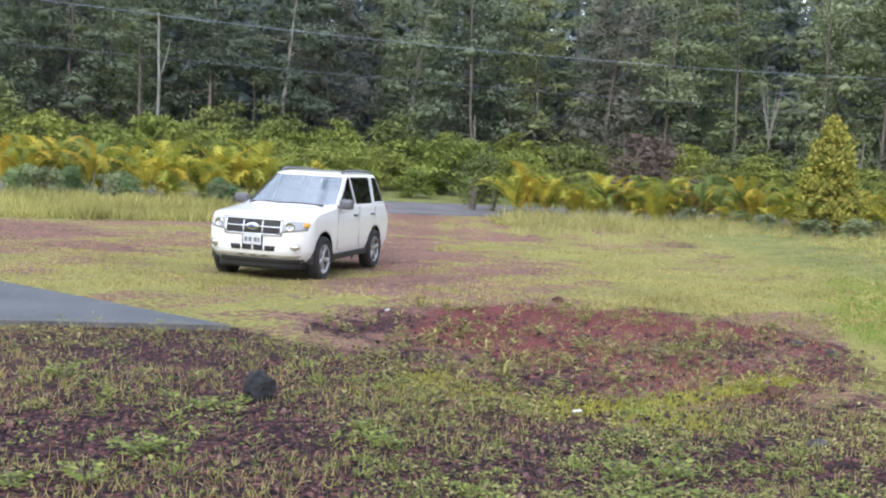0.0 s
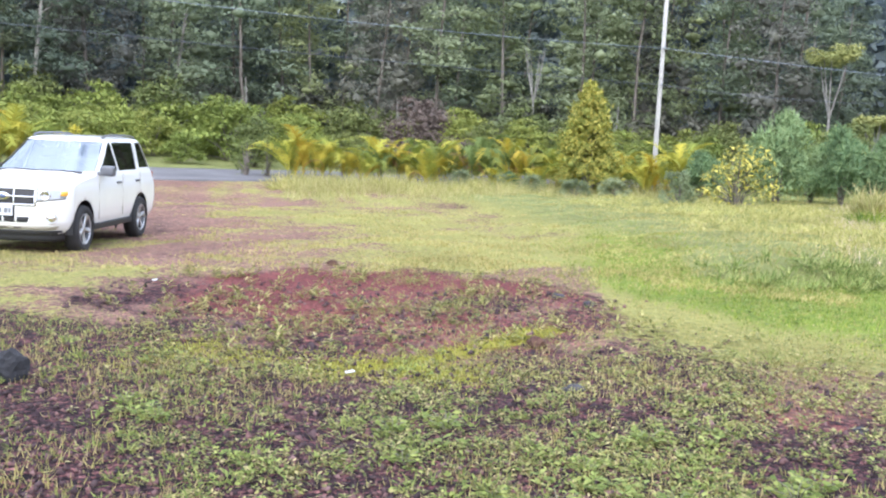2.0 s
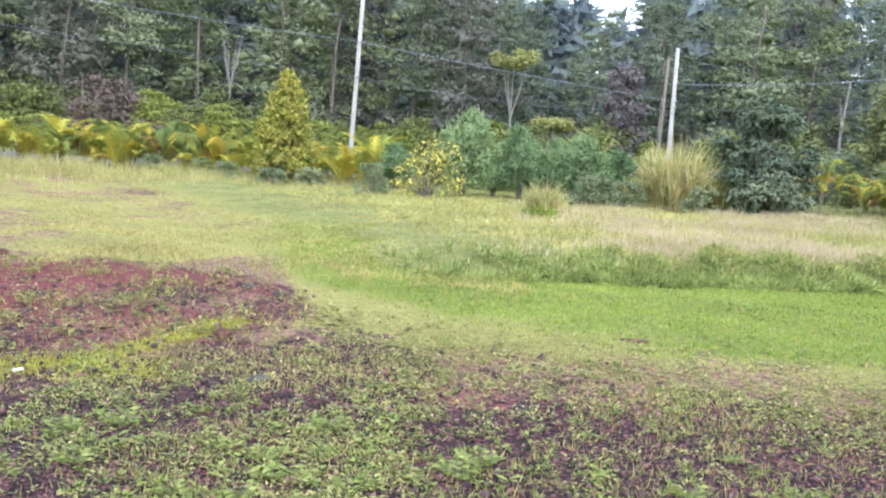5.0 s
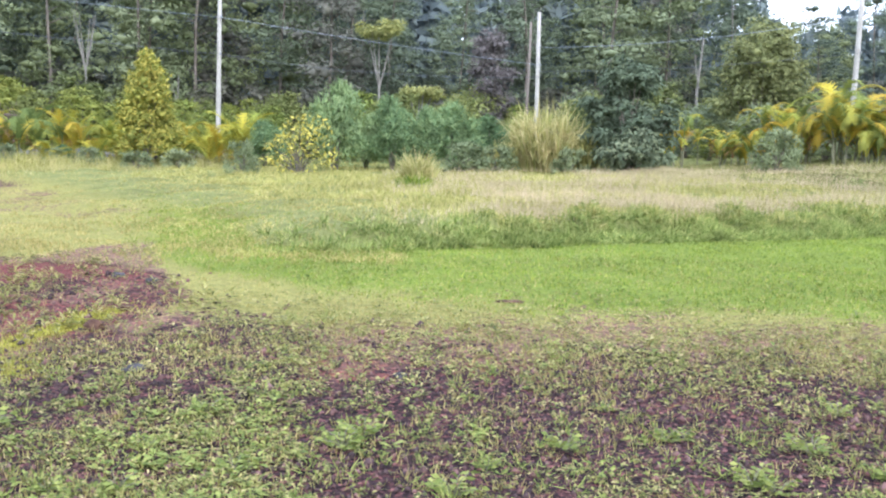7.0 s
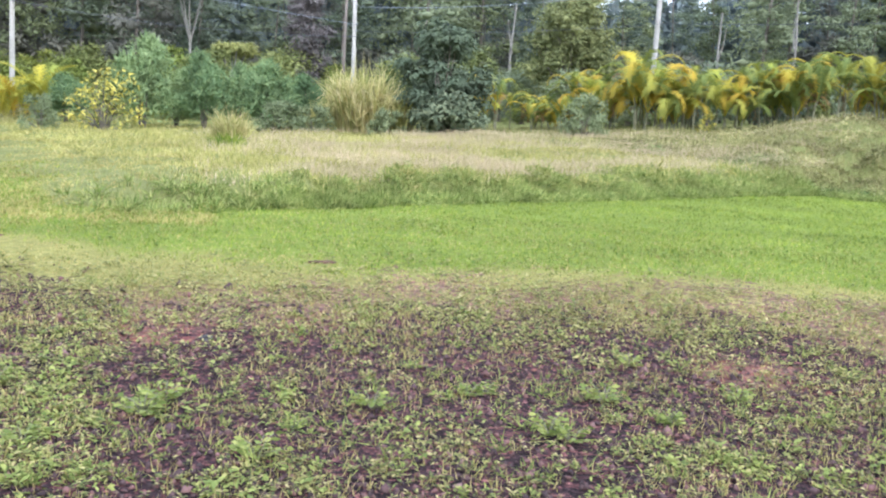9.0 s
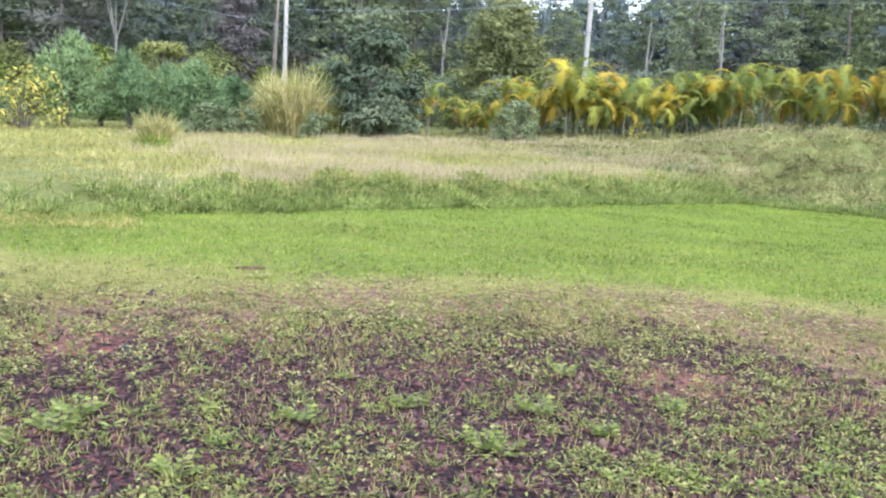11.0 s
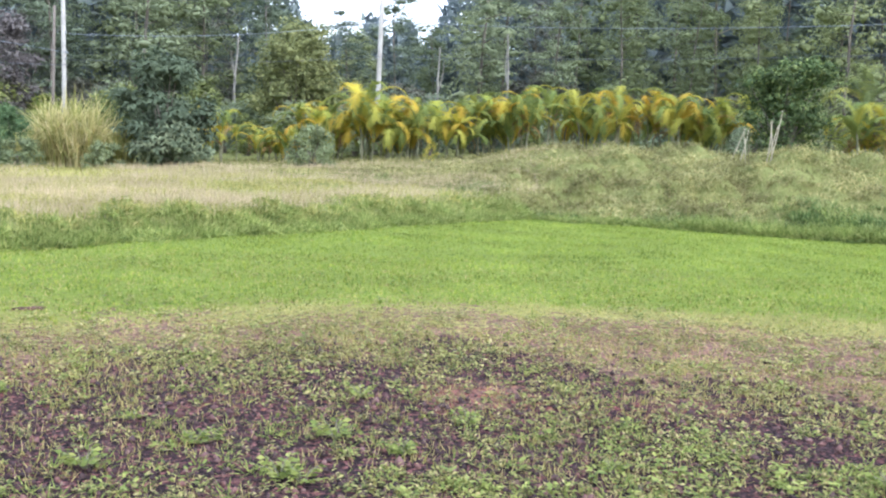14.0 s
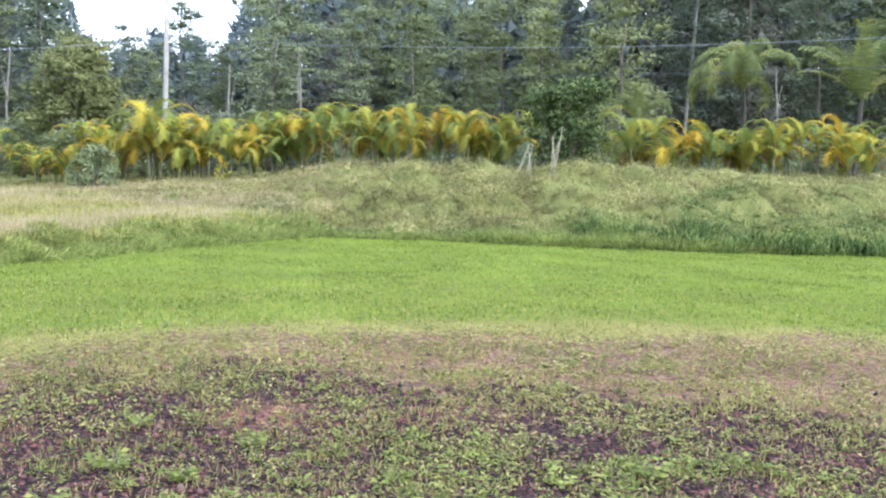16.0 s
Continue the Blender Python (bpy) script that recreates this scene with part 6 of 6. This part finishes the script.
kind_of = np.where((rng.random(len(wx)) < step((np.hypot(wx, wy) - 5.9) / 1.4) * 0.85 * step((waz[keep] - 8) / 8)), 2, rng.random(len(wx)) > 0.78)
far_leaf = np.clip(np.hypot(wx, wy) / 6.5, 0.9, 1.5)
for k, label, mat, per, leaf in ((0, "yellow-green mats of small weeds on the cinder", M_WEED, 18, 0.030), (1, "fresh green cushions of leafy weeds on the cinder", M_FERN, 30, 0.036), (2, "pale yellowish weeds thinning out towards the lawn", M_WEED_PALE, 18, 0.034)):
    at = kind_of == k
    stuff("weed_mats", label, "weeds", leafy_mats(wx[at], wy[at], rng, per, rng.uniform(0.035, 0.105 if k != 1 else 0.15, at.sum()) * far_leaf[at], leaf), mat)
lush = sum(np.exp(-((x - px) ** 2 + (y - py) ** 2) / 0.035) for px, py in ((-2.95, 7.35), (-1.8, 5.6), (-0.45, 6.15), (-1.65, 6.75), (1.9, 4.5), (2.9, 4.4)))
keep = rng.random(len(x)) < np.maximum(np.clip(thick - 0.25, 0, 1) * plot * (1 - patch_m) * np.where(az < -6, 0.06, 0.14), 0.2 * np.clip(lush, 0, 1))
xw, yw = x[keep], y[keep]
stuff("bright_weeds", "brighter green leafy weeds in patches on the cinder", "weeds", rosettes(xw, yw, height(xw, yw), rng, 7, rng.uniform(0.035, 0.075, len(xw)), 0.45), M_FERN)
keep = rng.random(len(x)) < (0.14 + 0.34 * band) * plot * (1 - 0.5 * patch_m) * np.clip(0.5 + 0.6 * waves(x, y, 0.8, 35), 0, 1)
xw, yw = x[keep], y[keep]
stuff("cinder_grass", "thin pale grass between the weeds", "grass", tri_blades(xw, yw, height(xw, yw), rng, 5, 0.085, 0.007, 0.9), M_GRASS_DRY)

# loose cinders
x, y = near_spread(rng, 33000, -34, 112, 3.5, 12)
*_, patch_m, plot, track = masks(x, y)
keep = rng.random(len(x)) < np.maximum(plot * step((9.6 - np.hypot(x, y)) / 3.6), 0.45 * patch_m) * 0.75
x, y = x[keep], y[keep]
n = len(x)
s = rng.uniform(0.007, 0.022, n) * np.clip(np.hypot(x, y) / 6, 1, 1.5) * (1 + 0.5 * (rng.random(n) < 0.06))
unit_dirs = np.array([(1, 0, 0), (0, 1, 0), (-1, 0, 0), (0, -1, 0), (0, 0, 1), (0, 0, -1)], float)
v = unit_dirs[None] * s[:, None, None] * rng.uniform(0.6, 1.3, (n, 6, 1)) + rng.normal(size=(n, 6, 3)) * (s * 0.25)[:, None, None]
v += np.stack([x, y, height(x, y) + s * 0.3], 1)[:, None]
tris = np.array([(0, 1, 4), (1, 2, 4), (2, 3, 4), (3, 0, 4), (1, 0, 5), (2, 1, 5), (3, 2, 5), (0, 3, 5)])
m, nn, ll, b = mat_new("loose_cinder")
geo = nn.new("ShaderNodeNewGeometry")
ll.new(ramp_node(nn, ll, geo.outputs["Random Per Island"], [(0.0, (0.030, 0.018, 0.020)), (0.6, (0.085, 0.050, 0.050)), (0.9, (0.17, 0.085, 0.075)), (1.0, (0.19, 0.115, 0.105))]).outputs[0], b.inputs["Base Color"])
b.inputs["Roughness"].default_value = 0.95
stuff("cinders", "loose dark red-brown cinders", "cinders", (v.reshape(-1, 3), (np.arange(n)[:, None, None] * 6 + tris[None]).reshape(-1, 3)), m)

# mown lawn
x, y = spread(rng, 90000, 14, 112, 8.5, 29)
brown, red, moss, dry, lawn, wild, patch_m, plot, track = masks(x, y)
keep = rng.random(len(x)) < lawn * 0.9
xl, yl = x[keep], y[keep]
stuff("lawn", "short bright green lawn grass", "grass", tri_blades(xl, yl, height(xl, yl), rng, 3, 0.065, 0.016, 0.9, 0.05), M_GRASS_LAWN)
x, y = near_spread(rng, 60000, -34, 112, 7, 25)
brown, red, moss, dry, lawn, wild, patch_m, plot, track = masks(x, y)
keep = rng.random(len(x)) < np.where(np.hypot(x, y) < 16, dry * 0.8, 0) * (1 - wild) + 0.75 * lawn * step((waves(x, y, 0.75, 47) - 0.1 + 0.5 * waves(x, y, 0.25, 48)) / 0.5) * (1 - wild) * (0.35 + 0.65 * (waves(x, y, 0.5, 44) > -0.2))
xl, yl = x[keep], y[keep]
stuff("dry_grass", "short yellowish grass round the cinder plot", "grass", tri_blades(xl, yl, height(xl, yl), rng, 3, 0.05, 0.012, 0.95, 0.04), M_GRASS_DRY)
x, y = near_spread(rng, 62000, -34, 36, 13, 42)
brown, red, moss, dry, lawn, wild, patch_m, plot, track = masks(x, y)
keep = rng.random(len(x)) < np.maximum(dry * (1 - wild), 0.7 * wild * step((15 - x) / 5) * step((x - 1) / 3)) * np.clip(0.40 + 0.6 * waves(x, y, 0.9, 45) + 0.5 * waves(x, y, 0.28, 46), 0.03, 1)
road_gap = y - 36.9 - 0.2656 * x
keep &= road_gap < -0.3
keep &= np.hypot((x + 2.6) / 1.0, (y - 17.4) / 2.0) > 1
xl, yl = x[keep], y[keep]
stuff("drive_grass", "thin yellow-green grass on the drive", "grass", tri_blades(xl, yl, height(xl, yl), rng, 4, 0.075, 0.020, 0.95, 0.06), M_GRASS_DRY)

# broad-leaved weeds added in the lawn, standing in for small shadow spots
x, y = spread(rng, 5200, 16, 112, 8.8, 22)
lawn = masks(x, y)[4]
keep = rng.random(len(x)) < lawn * np.clip(0.15 + 0.7 * waves(x, y, 1.1, 72), 0.02, 0.7) * step((24 - np.hypot(x, y)) / 12)
x, y = x[keep], y[keep]
stuff("lawn_weeds", "small green weeds added for the shadow spots in the lawn", "weeds", rosettes(x, y, height(x, y), rng, 8, rng.uniform(0.04, 0.085, len(x)), 0.35, 0.7), M_FERN)

# tufts on the bare red soil
x, y = spread(rng, 2600, -8, 26, 7.5, 14.5)
keep = (masks(x, y)[6] > 0.4) & (rng.random(len(x)) < 0.10 + 0.20 * (waves(x, y, 0.6, 71) > 0.1))
x, y = x[keep], y[keep]
stuff("soil_tufts", "yellow-green tufts scattered over the red soil", "weeds", rosettes(x, y, height(x, y), rng, 12, rng.uniform(0.05, 0.14, len(x)), 0.18, 1.0), M_WEED_PALE)

# spiky grass tufts on the cinder
x, y = near_spread(rng, 1150, -20, 112, 4.2, 10.8)
keep = (masks(x, y)[7] > 0.3) & (masks(x, y)[6] < 0.5) & (rng.random(len(x)) < 0.6)
x, y = x[keep], y[keep]
stuff("grass_tufts", "spiky pale green grass tufts on the cinder", "grass", tussocks(x, y, height(x, y) - 0.01, rng, 22, rng.uniform(0.06, 0.14, len(x)), 0.008, 1.3), M_FERN)

# moss
x, y = spread(rng, 60000, -10, 30, 6.5, 12)
moss = masks(x, y)[2]
keep = rng.random(len(x)) < moss
stuff("moss", "yellow-green moss on the cinder", "moss", tri_blades(x[keep], y[keep], height(x[keep], y[keep]), rng, 3, 0.040, 0.013, 0.9, 0.03), M_MOSS)

# long grass of the field, the bank and the mound
x, y = near_spread(rng, 62000, 12, 112, 13.5, 44)
brown, red, moss, dry, lawn, wild, patch_m, plot, track = masks(x, y)
n1, n2 = bank_gap(x, y)
gap = np.maximum(n1 * step((x - 5) / 2.5), n2)
keep = rng.random(len(x)) < wild ** 1.5 * (0.12 + 0.88 * step((x - 8.0 + 0.1 * (y - 12)) / 6.0))
x, y, gap, hill = x[keep], y[keep], gap[keep], (n2[keep] > 0.2)
d = np.hypot(x, y)
tall = (0.17 + 0.10 * waves(x, y, 0.9, 51) + 0.16 * step((gap - 0.1) / 1.0)) * np.where(d > 33, 0.8, 1.0)
tall *= 1 - 0.75 * step((13.0 - x + 0.15 * (y - 12)) / 6)
stuff("mound_grass", "rank grey-green grass over the hummocky mound", "grass", tri_blades(x[hill], y[hill], height(x[hill], y[hill]), rng, 4, np.clip(tall[hill] * 0.7, 0.08, 0.4), 0.022, 0.99, 0.12), M_MOUND)
hx, hy = near_spread(rng, 9000, 55, 112, 24, 42)
n2 = bank_gap(hx, hy)[1]
pick = (n2 > 0.0) & (rng.random(len(hx)) < np.clip(0.6 + 0.4 * waves(hx, hy, 1.1, 81), 0.25, 1))
hx, hy = hx[pick], hy[pick]
haz = np.degrees(np.arctan2(hx, hy))
low_face = n2[pick] < 0.6 + 3.4 * step((haz - 78) / 14) + 1.6 * waves(hx, hy, 1.0, 82)
for green, label, mat in ((False, "rounded tussocks of rank tan grass all over the mound", M_MOUND), (True, "green tussocks low on the mound's face", M_REED)):
    tx, ty = hx[low_face == green], hy[low_face == green]
    stuff("mound_tussocks", label, "grass", tussocks(tx, ty, height(tx, ty) - 0.03, rng, 26, rng.uniform(0.13, 0.32, len(tx)), 0.026, 0.8), mat)
ux, uy = near_spread(rng, 1100, 60, 112, 25, 42)
un = bank_gap(ux, uy)[1]
pick2 = (un > 0.7) & (rng.random(len(ux)) < 0.85)
ux, uy, un = ux[pick2], uy[pick2], un[pick2]
for green, label, mat in ((False, "rounded hummocks of matted tan grass on the mound", M_MOUND), (True, "rounded hummocks of green grass low on the mound", M_REED)):
    at = (un < 1.2 + 3.0 * step((np.degrees(np.arctan2(ux, uy)) - 78) / 14) + 1.6 * waves(ux, uy, 1.0, 82)) == green
    centre = np.stack([ux[at], uy[at], height(ux[at], uy[at]) - 0.12], 1)
    me = crown_mesh("hummocks", centre, rng.uniform(0.35, 0.85, at.sum()), 190, (0.24, 0.024), mat, rng, 0.7, 0.62, 0)
    tagged(new("hummocks", me), label, "grass", kind="stuff")
x, y, tall, d = x[~hill], y[~hill], tall[~hill], d[~hill]
stuff("field_grass", "long soft green grass covering the field", "grass", tri_blades(x, y, height(x, y), rng, 3, np.clip(tall * 0.66, 0.04, 0.4), 0.012 + 0.0003 * d, 1.0, 0.12), M_GRASS_TALL)
pick = rng.random(len(x)) < np.where(x < 11, 0.02, 0.13)
fx, fy = x[pick], y[pick]
stuff("field_tussocks", "soft rounded tussocks of green grass in the field", "grass", tussocks(fx, fy, height(fx, fy) - 0.04, rng, 26, rng.uniform(0.12, 0.34, len(fx)), 0.026, 0.75), M_GRASS_TALL)
x, y = near_spread(rng, 70000, 26, 90, 14, 38)
n1, n2 = bank_gap(x, y)
az = np.degrees(np.arctan2(x, y))
keep = (n1 > 0.9) & (rng.random(len(x)) < np.clip(0.5 + 0.6 * waves(x, y, 2.4, 53), 0, 1) * 0.75 * step((az - 32) / 14) * step((92 - az) / 10))
x, y = x[keep], y[keep]
stuff("seeding_grass", "pinkish tan seeding grass on the field", "grass", tri_blades(x, y, height(x, y) + 0.12, rng, 4, 0.20, 0.010, 0.95, 0.14), M_GRASS_SEED)
# overhanging tussocks along the foot of the bank
s = rng.random(16000)
bx = np.where(s < 0.62, 6.5 + 19.4 * s / 0.62, 25.8)
by = np.where(s < 0.62, 12.15 - 0.165 * (bx - 8), 9.0 - 17.5 * (s - 0.62) / 0.38)
bx = np.where(s < 0.62, bx, 25.7 + 0.42 * np.maximum(0, -by - 0.5))
inward = rng.exponential(0.42, len(s)) - 0.05
bx2, by2 = np.where(s < 0.62, bx + rng.normal(size=len(s)) * 0.1, bx + inward), np.where(s < 0.62, by + inward, by + rng.normal(size=len(s)) * 0.1)
fade = rng.random(len(s)) < step((bx2 - 6.0) / 7)
bx2, by2 = bx2[fade], by2[fade]
stuff("bank_grass", "rank overhanging grass along the foot of the bank", "grass", tri_blades(bx2, by2, height(bx2, by2), rng, 3, (0.20 + 0.08 * waves(bx2, by2, 0.45, 55)) * (1 + 0.9 * (by2 < 5)), 0.020, 0.99, 0.08), M_BANK)
pick = rng.random(len(bx2)) < 0.15
bx2, by2 = bx2[pick], by2[pick]
stuff("bank_tussocks", "rounded green tussocks along the face of the bank", "grass", tussocks(bx2, by2, height(bx2, by2) - 0.05, rng, 36, rng.uniform(0.12, 0.36, len(bx2)) * (1 + 0.7 * (by2 < 5)), 0.024, 0.9), M_BANK)
pick = rng.random(len(bx2)) < 0.2
me = crown_mesh("bank_hummocks", np.stack([bx2[pick], by2[pick], height(bx2[pick], by2[pick]) - 0.05], 1), rng.uniform(0.12, 0.28, pick.sum()), 90, (0.20, 0.020), M_BANK, rng, 0.6, 0.7, 0)
tagged(new("bank_hummocks", me), "matted green hummocks along the bank", "grass", kind="stuff")
# rough grass left of the drive and round the palms
x, y = near_spread(rng, 26000, -36, 26, 22, 42)
brown, red, moss, dry, lawn, wild, patch_m, plot, track = masks(x, y)
road_gap = y - 36.9 - 0.2656 * x
keep = (rng.random(len(x)) < wild) & (((road_gap < -0.4) & (x < -3)) | (road_gap > 6.9)) & ~((np.abs(x + 0.5) < 5) & (y > 30))
x, y = x[keep], y[keep]
stuff("rough_grass", "rough green grass below the palms", "grass", tri_blades(x, y, height(x, y), rng, 6, 0.42 + 0.20 * waves(x, y, 1.2, 57), 0.03, 0.9, 0.14), M_GRASS_TALL)

# soft green tussocks where the field's edge turns back from the lawn
s = rng.random(420)
fx, fy = 6.15 + 0.7 * np.abs(rng.normal(size=420)) + 1.6 * step((s - 0.6) / 0.4), 12.2 + 6.5 * s ** 1.3
stuff("edge_tussocks", "low soft tussocks along the rim of the field", "grass", tussocks(fx, fy, height(fx, fy) - 0.04, rng, 26, rng.uniform(0.07, 0.17, 420), 0.02, 0.7), M_GRASS_TALL)
# the same weeds round and behind the standpoint
a, d = rng.uniform(0, 2 * np.pi, 5200), 9.0 * np.sqrt(rng.random(5200))
x, y = d * np.sin(a), d * np.cos(a)
seen = (d > 3.4) & (np.degrees(a) < 112) | (d > 3.4) & (np.degrees(a) > 326)
x, y = x[~seen], y[~seen]
keep = rng.random(len(x)) < np.clip(0.55 + 0.6 * waves(x, y, 0.5, 31), 0.1, 1)
x, y = x[keep], y[keep]
stuff("weeds", "low yellow-green weeds scattered over dark cinder", "weeds", rosettes(x, y, height(x, y), rng, 6, rng.uniform(0.03, 0.07, len(x))), M_WEED)
# weeds along the near verge of the road
x, y = near_spread(rng, 17000, -34, 30, 27, 46)
road_gap = y - 36.9 - 0.2656 * x
keep = (road_gap > -4.5) & (road_gap < -0.5) & ((x > 1.8) | (x < -6)) & (rng.random(len(x)) < np.clip(0.55 + 0.5 * waves(x, y, 1.0, 91), 0, 1))
x, y = x[keep], y[keep]
stuff("verge_weeds", "knee-high pale green weeds along the road", "weeds", tussocks(x, y, height(x, y) - 0.05, rng, 20, rng.uniform(0.25, 0.65, len(x)), 0.026, 1.15), M_GRASS_TALL)


# tall straw-coloured grass before the palms
x, y = near_spread(rng, 9000, 3, 34, 27, 41)
road_gap = y - 36.9 - 0.2656 * x
keep = (x > 2.2) & (road_gap < -0.6) & (rng.random(len(x)) < step((road_gap + 9) / 7) * np.clip(0.7 + 0.4 * waves(x, y, 1.3, 92), 0.2, 1))
x, y, road_gap = x[keep], y[keep], road_gap[keep]
stuff("straw_grass", "tall thin straw-coloured grass before the palms", "grass", tri_blades(x, y, height(x, y), rng, 5, 0.25 + 0.45 * step((road_gap + 8) / 6), 0.022, 0.8, 0.2), M_STRAW)


# larger weeds that stand out one by one
def weed_plant(seed, label):
    r = np.random.default_rng(seed)
    root = thing("weed_plant", label, "weed", "larger weeds on the cinder")
    pieces = []
    stems = []
    for k in range(9):
        a = 2 * np.pi * (k + r.random()) / 9
        reach, rise = r.uniform(0.06, 0.15), r.uniform(0.04, 0.13)
        end = np.array([math.cos(a) * reach, math.sin(a) * reach, rise])
        stems.append(tube([(0, 0, -0.01), end * [0.5, 0.5, 0.75], end], [0.004, 0.003, 0.002], 4))
        m = 6
        t = np.linspace(0.35, 1.0, m)
        base = end[None] * t[:, None]
        w = unit(np.stack([np.cos(a + np.tile([0.9, -0.9], m // 2)), np.sin(a + np.tile([0.9, -0.9], m // 2)), np.full(m, 0.25)], 1))
        pieces.append(blades(base, w, np.full(m, 0.062), np.full(m, 0.032), r, 0.1))
    child("leaves", quick_mesh("leaves", *join(pieces), M_FERN), root)
    child("stem", quick_mesh("stem", *join(stems), M_CANE), root)
    return root


WEEDS = [weed_plant(1, "bright green leafy weed on dark cinder"), weed_plant(2, "spreading light green weed on dark cinder")]
WEED_SPOTS = [(3.21, 3.64), (2.95, 4.44), (2.09, 4.32), (1.85, 4.89), (2.8, 3.43), (1.51, 4.37), (4.6, 3.47), (4.97, 2.85), (4.25, 2.61), (-1.71, 6.67), (-1.49, 6.93), (-1.77, 5.51), (-0.41, 6.1), (-1.22, 8.28), (-2.93, 7.34), (0.96, 5.73), (-0.61, 6.39), (1.28, 5.73), (2.41, 5.32), (0.9, 5.11), (2.75, 4.4), (3.79, 3.65), (4.49, 3.52), (4.91, 2.36), (4.27, 2.76), (5.91, 3.22), (5.28, 1.25), (5.75, -0.15), (5.77, 2.34), (4.94, 2.39), (4.63, 4.1), (-1.9, 5.01), (-2.22, 4.9), (1.23, 4.53), (2.74, 4.32)]
for k, (wx, wy) in enumerate(WEED_SPOTS):
    s = 0.45 + 0.45 * ((k * 37) % 10) / 10
    m = pose(wx, wy, float(height(wx, wy)), 0, 0, k * 77) @ Matrix.Diagonal((s * 1.15, s * 1.15, s, 1))
    if k < 2:
        WEEDS[k].matrix_basis = m
    else:
        c = copy_thing(WEEDS[k % 2], Matrix.Identity(4))
        c.matrix_basis = m
